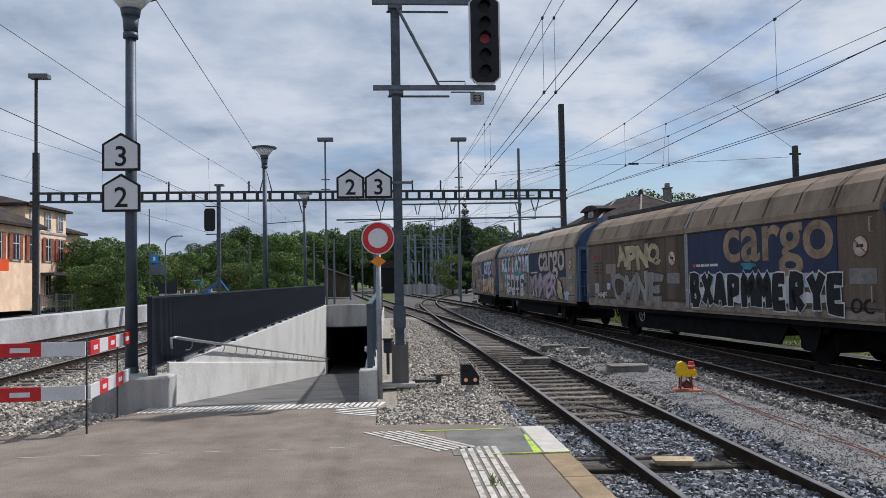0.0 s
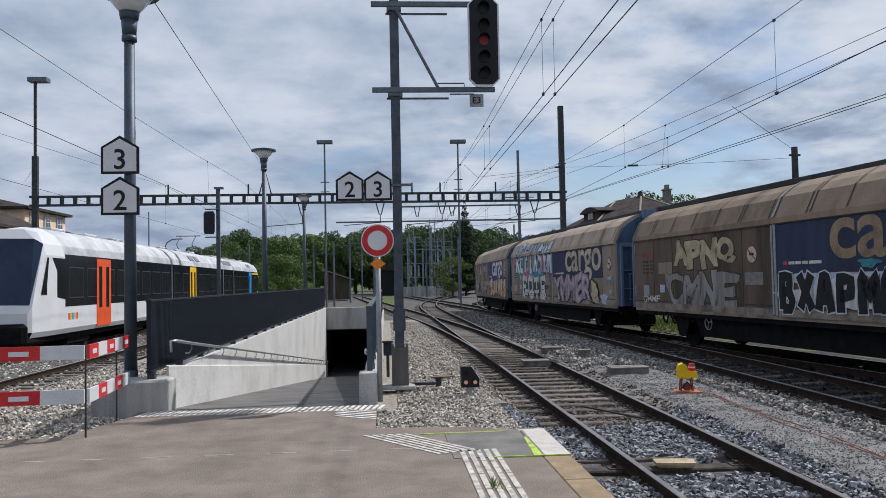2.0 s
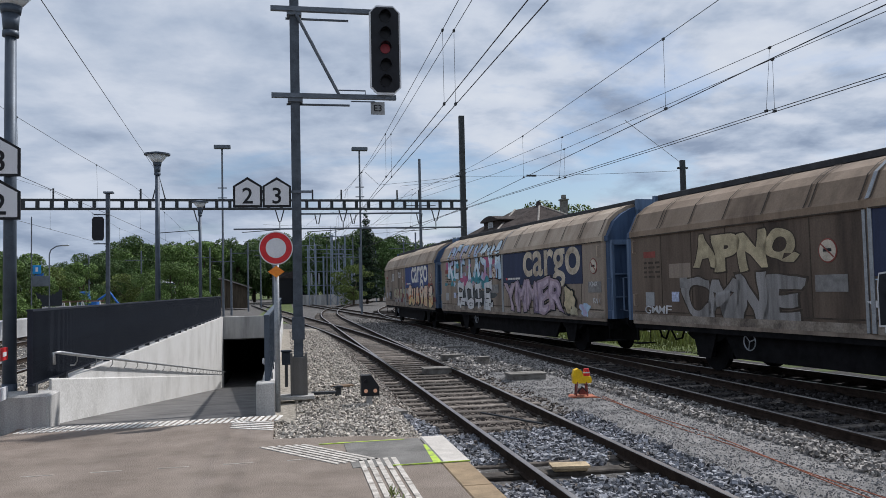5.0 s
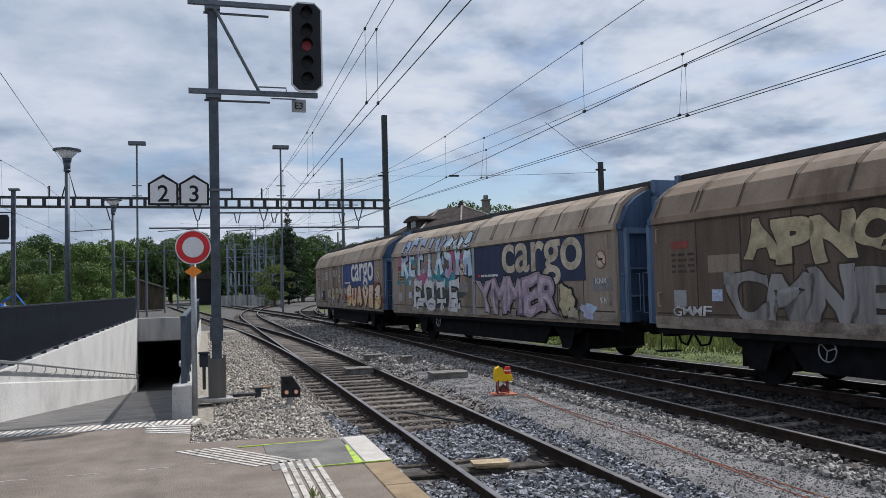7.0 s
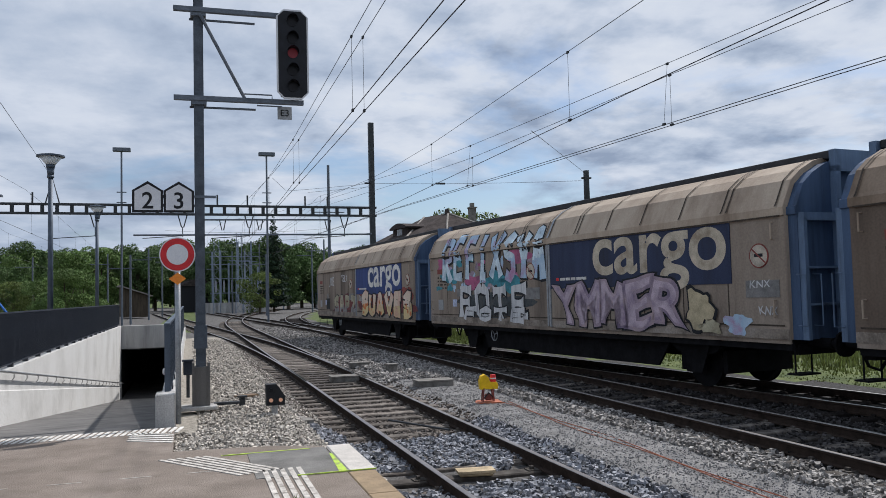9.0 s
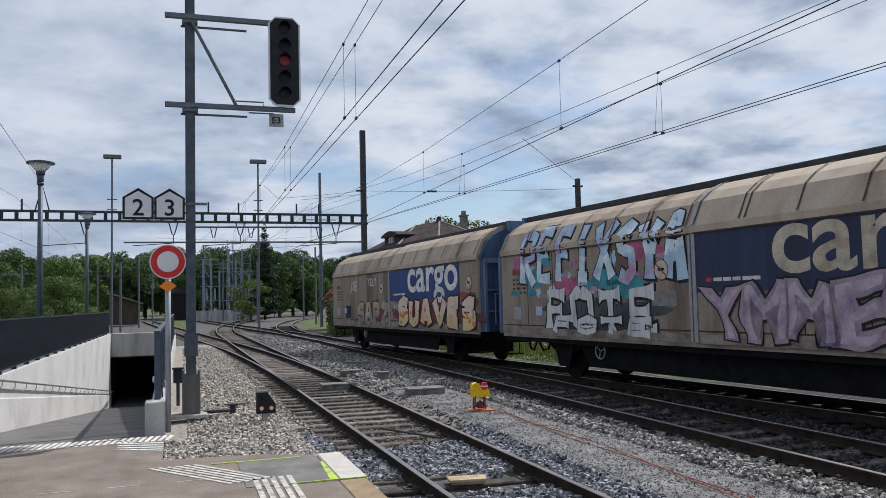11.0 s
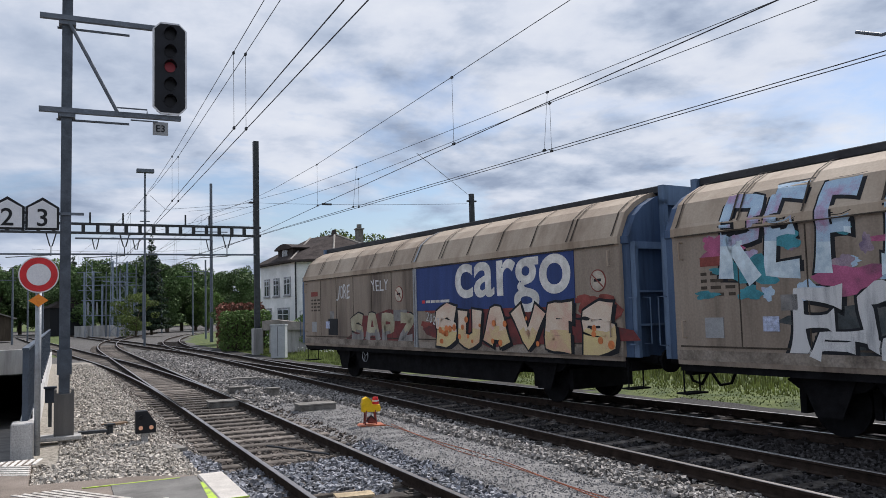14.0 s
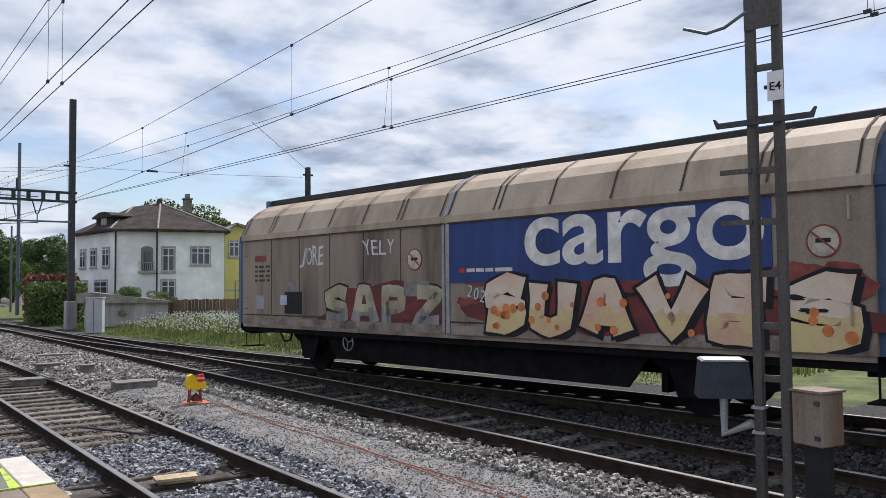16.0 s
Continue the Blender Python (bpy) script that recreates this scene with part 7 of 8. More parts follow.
def face_window(parent, p, q, s0, s1, z0, z1, bars=1, arch=False):
    """A window with trim, pane and frame on the wall from plan point p to q, s metres along it."""
    d = Vector(q) - Vector(p)
    m = pose(p[0], p[1], 0, 0, 0, math.degrees(math.atan2(d.y, d.x)))
    wd = part("window", box(box(nb(), s0 - 0.09, s1 + 0.09, -0.05, 0.05, z0 - 0.02, z1 + 0.1), s0 - 0.13, s1 + 0.13, -0.12, 0.05, z0 - 0.12, z0 - 0.021), M["trim"], parent, m=m)
    part("pane", box(nb(), s0, s1, -0.058, -0.045, z0, z1), M["pane"], wd)
    fr = nb()
    t = 0.045
    for i in range(bars + 2):
        x = s0 + (s1 - s0) * i / (bars + 1)
        box(fr, max(s0, x - t), min(s1, x + t), -0.075, -0.056, z0, z1)
    for z in (z0, z0 + (z1 - z0) * 0.64, z1 - 2 * t):
        box(fr, s0, s1, -0.072, -0.057, z, z + t * 1.4)
    part("window_frame", fr, M["white"], wd)
    return wd


def ring_walls(corners, z0, z1):
    """Upright walls over a closed plan outline."""
    bm = nb()
    lo = [bm.verts.new((x, y, z0)) for x, y in corners]
    hi = [bm.verts.new((x, y, z1)) for x, y in corners]
    for i in range(len(lo)):
        j = (i + 1) % len(lo)
        bm.faces.new((lo[i], lo[j], hi[j], hi[i]))
    bm.faces.new(hi)
    bm.faces.new(lo[::-1])
    bmesh.ops.recalc_face_normals(bm, faces=bm.faces[:])
    return bm


def build_white_house():
    """The villa: its end wall A-B, the loggia wall B-C and the long front C-D."""
    h = new("white_house")
    tagged(h, "white rendered villa with brown hipped roof, dormer and small loggia", "house")
    A, B, C, D = (10.43, 67.2), (11.95, 60.33), (14.59, 59.23), (19.28, 58.72)
    E, G = (20.9, 67.6), (16.0, 69.2)
    walls = part("wall", ring_walls((A, B, C, D, E, G), -0.5, 5.95), M["render_white"], h)
    part("plinth", ring_walls([(x + (0.03 if x > 15 else -0.03), y - 0.03) for x, y in (A, B, C, D, E, G)], -0.5, 0.25), M["concrete"], walls)
    cx, cy = 15.6, 63.8
    eave = []
    for x, y in (A, B, C, D, E, G):
        v = Vector((x - cx, y - cy))
        eave.append((x + v.x / v.length * 0.55, y + v.y / v.length * 0.55))
    bm = nb()
    e = [bm.verts.new((x, y, 5.90)) for x, y in eave]
    u = [bm.verts.new((x, y, 5.74)) for x, y in eave]
    p1, p2 = bm.verts.new((15.85, 63.6, 8.22)), bm.verts.new((14.25, 65.4, 8.05))
    for f in ((e[0], e[1], p2), (e[1], e[2], p1, p2), (e[2], e[3], p1), (e[3], e[4], p1), (e[4], e[5], p2, p1), (e[5], e[0], p2)):
        bm.faces.new(f)
    for i in range(6):
        bm.faces.new((e[(i + 1) % 6], e[i], u[i], u[(i + 1) % 6]))
    bm.faces.new(u)
    bmesh.ops.recalc_face_normals(bm, faces=bm.faces[:])
    rf = part("roof", bm, M["tiles"], h, "brown tiled hipped roof")
    for a, b in ((e_, p_) for e_, p_ in (((*eave[1], 5.9), (14.25, 65.4, 8.05)), ((*eave[2], 5.9), (15.85, 63.6, 8.22)), ((*eave[3], 5.9), (15.85, 63.6, 8.22)))):
        part("hip_tiles", tube(nb(), a, b, 0.09, 0.09, 6), M["felt"], rf)
    part("finial", tube(nb(), (15.8, 63.6, 8.15), (15.8, 63.6, 8.55), 0.25, 0.16, 8), M["tiles"], rf)
    part("chimney", box(box(box(nb(), 18.0, 18.55, 64.6, 65.2, 6.9, 8.75), 17.93, 18.62, 64.5, 65.3, 8.75, 8.85), 18.12, 18.43, 64.7, 65.1, 8.85, 9.2), M["concrete_dark"], rf)
    # dormer on the end slope
    yaw = math.degrees(math.atan2(B[1] - A[1], B[0] - A[0]))
    md = pose(A[0], A[1], 0, 0, 0, yaw)
    dm = part("dormer", box(nb(), 2.6, 5.6, 0.5, 2.6, 5.9, 7.0), M["tiles"], rf, "small dormer with a curved roof", m=md)
    part("dormer_roof", chain_roof(2.4, 5.9, 0.25, 2.9, 7.0, 0.35), M["tiles"], dm)
    wd = part("dormer_window", box(nb(), 3.6, 4.5, 0.44, 0.5, 6.1, 6.95), M["white"], dm)
    part("pane", box(box(nb(), 3.68, 4.02, 0.425, 0.445, 6.18, 6.87), 4.08, 4.42, 0.425, 0.445, 6.18, 6.87), M["pane"], wd)
    for s0, s1 in ((1.04, 2.0), (2.95, 3.95), (5.05, 6.15)):
        face_window(walls, A, B, s0, s1, 3.3, 4.6)
    for s0, s1 in ((1.1, 2.4), (3.7, 5.85)):
        face_window(walls, A, B, s0, s1, 1.0, 2.26)
    # loggia: flat arch, recess shade in its dark colour, a rail and its slab
    mb = pose(B[0], B[1], 0, 0, 0, math.degrees(math.atan2(C[1] - B[1], C[0] - B[0])))
    arch = [(1.75, 2.95), (2.58, 2.95)] + [(2.165 + 0.415 * math.cos(math.pi * k / 8), 4.45 + 0.25 * math.sin(math.pi * k / 8)) for k in range(9)]
    lg = part("loggia", prism(nb(), arch, -0.03, 0.02), M["earth"], walls, "shaded loggia opening", m=mb)
    part("loggia_door", box(nb(), 1.95, 2.4, -0.045, -0.031, 2.95, 4.3), M["pane"], lg)
    part("balcony_slab", box(nb(), 1.6, 2.72, -0.3, 0.0, 2.8, 2.94), M["trim"], lg)
    for k in range(8):
        part("baluster", box(nb(), 1.66 + k * 0.14, 1.69 + k * 0.14, -0.27, -0.24, 2.94, 3.5), M["galv"], lg)
    part("balcony_rail", box(nb(), 1.62, 2.7, -0.28, -0.23, 3.5, 3.55), M["galv"], lg)
    face_window(walls, C, D, 0.35, 1.15, 2.9, 4.6, 1)
    face_window(walls, C, D, 2.35, 3.65, 3.4, 4.65, 2)
    face_window(walls, C, D, 0.3, 1.2, 0.9, 2.27, 1)
    for x, y in ((B[0] + 0.02, B[1] - 0.1), (C[0] - 0.05, C[1] - 0.1)):
        part("downpipe", tube(nb(), (x, y, -0.4), (x, y, 5.8), 0.06, 0.06, 8), M["steel_dark"], h)
    return h


def chain_roof(x0, x1, y0, y1, z, rise):
    """A flat-arched little roof."""
    n = 8
    out = [(x0 + (x1 - x0) * k / n, z + rise * math.sin(math.pi * k / n)) for k in range(n + 1)]
    return prism(nb(), [(x0, z - 0.1)] + out + [(x1, z - 0.1)], y0, y1)


build_white_house()


def build_yellow_house():
    h = new("yellow_house")
    tagged(h, "yellow rendered gabled house behind the white villa", "house")
    h.matrix_basis = pose(20.9, 63.6, -0.5, 0, 0, -6)
    part("wall", prism(nb(), [(0.0, 0), (7.0, 0), (7.0, 5.6), (1.0, 7.3), (0.0, 6.7)], 0, 8), M["render_yellow"], h)
    for p, q in (((0.85, 7.42), (7.4, 5.62)), ((0.95, 7.42), (-0.5, 6.45))):
        part("roof", prism(nb(), [p, q, (q[0], q[1] - 0.18), (p[0], p[1] - 0.18)], -0.4, 8.4), M["felt"], h, "grey roof")
    face_window(h, (0, -0.01), (7, -0.01), 0.35, 1.1, 4.7, 5.9, 1)
    part("string_course", box(nb(), 0, 7, -0.06, 0, 1.95, 2.05), M["trim"], h)
    return h


build_yellow_house()


def build_salmon_house():
    h = new("salmon_house")
    tagged(h, "salmon rendered house with red-brown shutters and dark tiled roof", "house")
    h.matrix_basis = TRK @ pose(-24.7, 57.0, 0.2, 0, 0, 90)
    part("wall", box(nb(), 0.0, 7.0, 0, 9, 0, 7.3), M["render_peach"], h)
    part("wall", box(nb(), -13, 0.0, -1.0, 9, 0, 5.6), M["render_peach"], h)
    part("wall", box(nb(), 7.0, 12.0, 0.8, 8, 0, 5.9), M["render_peach"], h)
    part("roof", hip_roof(-0.35, 7.4, -0.4, 9.4, 7.3, 8.5, 3.0), M["tiles"], h, "dark brown tiled roof")
    part("roof", hip_roof(-13.5, -0.02, -1.5, 9.4, 5.6, 8.6, 4.0), M["tiles"], h, "dark brown tiled roof")
    part("roof", hip_roof(7.02, 12.5, 0.3, 8.5, 5.9, 7.2, 1.8), M["tiles"], h, "dark brown tiled roof")
    for wx in (1.2, 3.6, 5.8):
        window_set(h, wx, 5.75, 0.9, 1.1)
        window_set(h, wx, 3.4, 0.9, 1.6, True)
        window_set(h, wx, 0.9, 0.9, 1.5)
    for wx in (-11.0, -8.6, -6.2, -3.8, -1.4):
        window_set(h, wx, 3.3, 0.9, 1.6, True).location = (0, -1.0, 0)
    for wx in (8.4, 10.6):
        window_set(h, wx, 3.3, 0.8, 1.5, True).location = (0, 0.8, 0)
    part("string_course", box(nb(), 0.0, 7.02, -0.06, 0.02, 5.35, 5.5), M["trim"], h)
    part("awning", prism(nb(), [(-9.5, 2.5), (-6.6, 2.5), (-6.6, 3.2), (-9.5, 3.2)], -1.9, -1.1), M["door_red"], h, "red awning")
    part("porch", box(nb(), 0.8, 4.4, -1.6, 0, 2.3, 2.5), M["steel_dark"], h)
    return h


build_salmon_house()


def build_shed():
    h = new("garden_shed")
    tagged(h, "low garden shed with pale felt roof and plank walls", "shed")
    a = radians(12.0)
    h.matrix_basis = pose(49 * math.sin(a), 49 * math.cos(a), -0.45, 0, 0, -12)
    part("wall", box(nb(), -2.2, 2.2, 0, 3.4, 0, 1.35), M["concrete"], h)
    part("roof", prism(nb(), [(-2.6, 1.35), (2.4, 1.3), (2.4, 1.4), (-1.8, 1.95), (-2.6, 1.9)], -0.3, 3.8), M["felt"], h, "pale felt roof")
    return h


build_shed()


def build_board_fence():
    f = new("board_fence")
    tagged(f, "weathered brown board fence", "fence")
    a = radians(17.2)
    f.matrix_basis = pose(50 * math.sin(a), 50 * math.cos(a), -0.45, 0, 0, -17)
    plank = mesh_of("plank", box(nb(), 0, 0.19, -0.015, 0.015, 0, 1.45), M["wood"])
    for i in range(42):
        shared("plank", plank, f, pose(-3.0 + i * 0.2, 0, 0.02 * ((i * 7) % 3)))
    return f


build_board_fence()

cab = thing("trackside_cabinet", 10.95, 43.6, -0.55, -30, "pale grey trackside cabinet in the meadow", "cabinet")
part("cabinet_body", box(nb(), -0.4, 0.4, -0.25, 0.25, 0, 1.75, bevel=0.02), M["cabinet_pale"], cab)
part("cabinet_top", box(nb(), -0.43, 0.43, -0.28, 0.28, 1.75, 1.82), M["cabinet_pale"], cab)
part("door_slot", box(nb(), -0.02, 0.0, -0.256, -0.25, 0.1, 1.7), M["steel_dark"], cab)


# ---- small things between the tracks ----
def small_box(name, L, S, z, w, d, h, mat, rz, label, cat):
    th = thing(name, L, S, z, rz, label, cat)
    part("case", box(nb(), -w / 2, w / 2, -d / 2, d / 2, 0, h, bevel=0.015), M[mat], th)
    part("lid", box(nb(), -w / 2 - 0.02, w / 2 + 0.02, -d / 2 - 0.02, d / 2 + 0.02, h, h + 0.03), M[mat], th)
    return th


small_box("cable_pit", 5.5, 18.3, -0.48, 0.85, 0.5, 0.13, "concrete_dark", 0, "flat concrete cable pit beside the track", "cable pit")
small_box("track_box", 5.45, 22.2, -0.5, 0.28, 0.25, 0.22, "concrete_dark", 10, "small grey-brown track box", "box")
small_box("track_box", 5.9, 28.2, -0.52, 0.9, 0.35, 0.12, "concrete_dark", 0, "low grey-brown track box", "box")
small_box("track_box", 5.0, 24.5, -0.52, 0.6, 0.35, 0.14, "concrete_dark", 0, "low concrete track box", "box")
small_box("point_machine", 3.9, 21.0, -0.55, 0.75, 0.45, 0.14, "concrete_dark", 0, "low grey-brown point machine between the rails", "point machine")
small_box("track_transponder", 1.75, 13.4, -0.42, 0.22, 0.5, 0.1, "concrete_dark", 15, "slanting concrete block beside the rail", "block")
small_box("wooden_board", 3.35, 9.4, -0.53, 0.42, 0.2, 0.04, "plank_pale", -8, "pale wooden board between the rails", "board")
small_box("cable_box", 0.0, 15.2, 0.35, 0.16, 0.12, 0.24, "cabinet_grey", 0, "small blue-grey cable box on a post", "box")
part("stem", tube(nb(), (0, 0, -0.4), (0, 0, 0), 0.03, 0.03, 8), M["steel_dark"], bpy.data.objects["cable_box"])
M_c = thing("orange_cable", 0, 0, 0, 0, "thin orange cables lying along the gravel walkway", "cable")
for k, off in enumerate((0.0, 0.09)):
    pts = [(5.85 - i * 0.012 + off + 0.05 * math.sin(i * 0.7 + 2 * k), 14.8 - i * 0.5, -0.455) for i in range(26)]
    part("cable", chain(nb(), pts, 0.007, 5), M["cable_orange"], M_c)
small_box("cable_marker", 0.86, 13.9, -0.1, 0.09, 0.08, 0.15, "steel_dark", 20, "small dark cable marker in the gravel", "marker")
small_box("track_box", 1.0, 15.0, -0.12, 0.34, 0.16, 0.05, "wood", 30, "rusty flat box in the gravel", "box")
small_box("cable_tray", 0.60, 13.5, 0.0, 0.36, 0.07, 0.012, "steel_dark", 0, "short dark cable tray beside the mast", "cable tray")
rod = thing("point_rod", 3.6, 12.8, -0.47, 0, "thin steel rod lying between the rails", "rod")
part("rod", tube(nb(), (-0.3, 0.9, 0), (0.35, -0.5, 0), 0.018, 0.018, 6), M["steel_dark"], rod)

# far left side: parapet, tarpaulin, signs
bm = nb()
box(bm, -22.7, -22.4, 30, 48.2, -0.3, 1.42, bevel=0.02)
single("yard_wall", bm, M["concrete"], "grey concrete yard wall below the houses", "wall", kind="structure")
yr = thing("yard_railing", -22.55, 30, 1.42, 0, "dark metal railing on the yard wall", "railing")
part("top_rail", box(nb(), -0.03, 0.03, 0, 18.2, 0.85, 0.9), M["steel_dark"], yr)
yb = mesh_of("bar", box(nb(), -0.02, 0.02, -0.02, 0.02, 0, 0.85), M["steel_dark"])
for i in range(61):
    shared("bar", yb, yr, pose(0, 0.05 + i * 0.3, 0))
tp = thing("tarpaulin_heap", -21.3, 40.2, -0.32, 80, "heap under a blue tarpaulin", "tarpaulin")
part("cover", prism(nb(), [(-1.9, 0.0), (1.7, 0.0), (1.5, 0.3), (0.6, 0.72), (-0.2, 0.66), (-0.9, 0.9), (-1.7, 0.55)], -0.9, 0.9), M["tarp"], tp)
gf = thing("garden_fence", -20.6, 49.5, -0.3, 0, "green wire mesh garden fence", "fence")
gw = mesh_of("wire", box(nb(), -0.006, 0.006, -0.006, 0.006, 0, 1.5), M["galv_dark"])
for i in range(40):
    shared("wire", gw, gf, pose(0, i * 0.25, 0))
for z in (0.05, 0.4, 0.75, 1.1, 1.48):
    part("cross_wire", box(nb(), -0.008, 0.008, 0, 9.75, z, z + 0.016), M["galv_dark"], gf)
gp = mesh_of("post", box(nb(), -0.035, 0.035, -0.035, 0.035, 0, 1.58), M["galv_dark"])
for i in range(5):
    shared("post", gp, gf, pose(0, i * 2.43, 0))
for px, d, zz, mk, w, h2 in ((-0.357, 75, 2.6, "tarp", 0.9, 1.1), (-0.345, 75, 0.8, "cabinet_grey", 2.2, 1.4)):
    L, S = world_at(px, d)
    sg = thing("road_sign", L, S, -0.2, 0, "blue road sign on a post" if mk == "tarp" else "grey back of a road sign", "sign")
    part("post", tube(nb(), (0, 0, 0), (0, 0, zz + h2 + 0.3), 0.05, 0.05, 8), M["galv"], sg)
    part("plate", box(nb(), -w / 2, w / 2, -0.09, -0.05, zz + 0.3, zz + h2 + 0.3), M[mk], sg)
def build_trestle(px, d, rz):
    th = thing("work_trestle", *world_at(px, d), -0.3, rz, "white and brown building-site trestle in the yard", "trestle", "yard trestles")
    for x in (-1.1, 1.1):
        for y in (-0.35, 0.35):
            part("leg", tube(nb(), (x, y * 1.4, 0), (x * 0.9, y * 0.2, 1.5), 0.05, 0.05, 6), M["white"], th)
    part("beam", box(nb(), -1.4, 1.4, -0.07, 0.07, 1.42, 1.58), M["wood"], th)
    part("board", box(nb(), -1.3, 1.3, -0.22, -0.18, 0.85, 1.1), M["white"], th)
    return th


for px, d, rz in ((-0.335, 78, 15), (-0.318, 80, -20), (-0.300, 82, 5)):
    build_trestle(px, d, rz)
L, S = world_at(-0.30, 95)
dg = thing("excavator", L, S, -0.3, 0, "small blue excavator in the yard", "excavator")
part("body", box(nb(), -1.0, 1.0, -0.8, 0.8, 0.7, 1.4, bevel=0.1), M["tarp"], dg)
part("cabin", box(nb(), -0.9, 0.1, -0.6, 0.6, 1.4, 2.5, bevel=0.08), M["tarp"], dg)
part("arm", chain(nb(), [(0.6, 0, 1.2), (2.2, 0, 2.4), (3.3, 0, 0.8)], 0.14, 8), M["tarp"], dg)
part("tracks", box(nb(), -1.2, 1.2, -1.0, 1.0, 0, 0.7, bevel=0.15), M["under"], dg)
L, S = world_at(-0.130, 110)
bn = thing("rail_shed", L, S, -0.4, 8, "old brown engine shed with pale sloping roof", "shed")
part("wall", box(nb(), -1.6, 1.7, 0, 5, 0, 2.7), M["bark"], bn)
part("roof", prism(nb(), [(-1.9, 4.15), (2.1, 2.75), (2.1, 2.62), (-1.9, 4.0)], -0.5, 5.5), M["felt"], bn)
part("gable", prism(nb(), [(-1.6, 2.7), (1.7, 2.7), (-1.6, 3.95)], 0, 5), M["bark"], bn)
L, S = world_at(-0.055, 150)
bn = thing("rail_shed", L, S, -0.5, 10, "dark closed wagon shed", "shed")
part("wall", box(nb(), -3.5, 3.5, 0, 8, 0, 4.6), M["black"], bn)
part("roof", prism(nb(), [(-4, 4.6), (4, 4.6), (0, 6.4)], -0.4, 8.4), M["tiles"], bn)


# ---- plants ----
def leaf_mesh(name, blobs, count, size, mat, seed):
    """A crown of many small leaf sprays, set in uneven blobs (x, y, z, radius, height)."""
    rng = np.random.default_rng(seed)
    vol = np.array([b[3] ** 2 * b[4] for b in blobs])
    pick = rng.choice(len(blobs), count, p=vol / vol.sum())
    bl = np.array(blobs)[pick]
    d = rng.normal(size=(count, 3))
    d /= np.linalg.norm(d, axis=1)[:, None]
    r = rng.uniform(0.45, 1.05, (count, 1)) ** 0.5
    c = bl[:, :3] + d * r * np.stack([bl[:, 3], bl[:, 3], bl[:, 4]], 1)
    u = rng.normal(size=(count, 3))
    u /= np.linalg.norm(u, axis=1)[:, None]
    w = np.cross(u, d + rng.normal(size=(count, 3)) * 0.7)
    w /= np.linalg.norm(w, axis=1)[:, None] + 1e-6
    s = size * rng.uniform(0.6, 1.4, (count, 1))
    v = np.stack([c - u * s, c + w * s * 0.6 + u * s * 0.2, c + u * s, c - w * s * 0.6 - u * 0.1 * s], 1).reshape(-1, 3)
    f = np.arange(count * 4).reshape(-1, 4)
    me = bpy.data.meshes.new(name)
    me.from_pydata(v.tolist(), [], f.tolist())
    me.materials.append(mat)
    return me


def build_tree(h, spread, mat, seed, conifer=False, count=13000, size=0.165, bush=False):
    rnd = random.Random(seed)
    t = new("bush" if bush else "tree")
    bm = nb()
    if conifer:
        blobs = []
        for i in range(13):
            r = spread * (1.0 - i / 13.4) ** 0.85
            zz = h * (0.10 + 0.88 * i / 12)
            blobs.append((0, 0, zz, r * 0.45, h * 0.05))
            for k in range(7):
                a = 0.9 * k + 0.5 * i + rnd.uniform(-0.2, 0.2)
                blobs.append((r * 0.62 * math.cos(a), r * 0.62 * math.sin(a), zz - h * 0.02 + rnd.uniform(-0.2, 0.2), r * 0.36, h * 0.022))
        tube(bm, (0, 0, 0), (0, 0, h * 0.95), 0.22, 0.04, 8)
    else:
        base = 0.0 if not bush else -0.08
        blobs = []
        for i in range(26):
            a, rr = rnd.uniform(0, 6.28), spread * rnd.uniform(0.1, 0.85)
            zz = h * rnd.uniform(base + 0.14, 0.90)
            k = 1 - abs(zz / h - 0.5) * 0.7
            blobs.append((rr * math.cos(a) * k, rr * math.sin(a) * k, zz, spread * rnd.uniform(0.18, 0.36), h * rnd.uniform(0.06, 0.13)))
        tube(bm, (0, 0, 0), (0.1, 0, h * 0.45), 0.05 * h * 0.5, 0.03 * h * 0.5, 8)
        for i in range(6):
            b = blobs[i]
            tube(bm, (0.05, 0, h * (0.2 + 0.03 * i)), (b[0], b[1], b[2]), 0.012 * h, 0.004 * h, 6)
    part("trunk", bm, M["bark"], t)
    ob = new("crown", leaf_mesh("crown", blobs, count, size, mat, seed))
    ob.parent = t
    return t


KINDS = {
    "broad": (build_tree(12, 5.0, M["leaf"], 1), "broad green deciduous tree beside the yard"),
    "broad2": (build_tree(12, 4.6, M["leaf_mid"], 2), "deep green deciduous tree beside the yard"),
    "broad3": (build_tree(12, 5.6, M["leaf_mid"], 3), "wide deep green deciduous tree"),
    "light": (build_tree(6, 3.4, M["leaf_light"], 4, count=9000, size=0.085, bush=True), "light green bushy shrub"),
    "bush": (build_tree(6, 3.6, M["leaf"], 5, count=14000, size=0.085, bush=True), "dense green shrub beside the yard"),
    "conifer": (build_tree(16, 3.4, M["leaf_dark"], 6, True, 11000, 0.19), "dark tall conifer beside the yard"),
}
USED = set()


def plant(kind, L, S, h, z=-0.4, rz=0, base=12.0):
    src, label = KINDS[kind]
    m = TRK @ pose(L, S, z, 0, 0, rz)
    k = h / {"broad": 12, "broad2": 12, "broad3": 12, "light": 6, "bush": 6, "conifer": 16}[kind]
    if kind in USED:
        ob = copy_thing(src, m)
    else:
        ob = src
        ob.matrix_basis = m
        USED.add(kind)
    ob.matrix_basis = m
    ob.scale = (k, k, k)
    return tagged(ob, label, "shrub" if kind in ("light", "bush") else "tree", "trees round the yard")


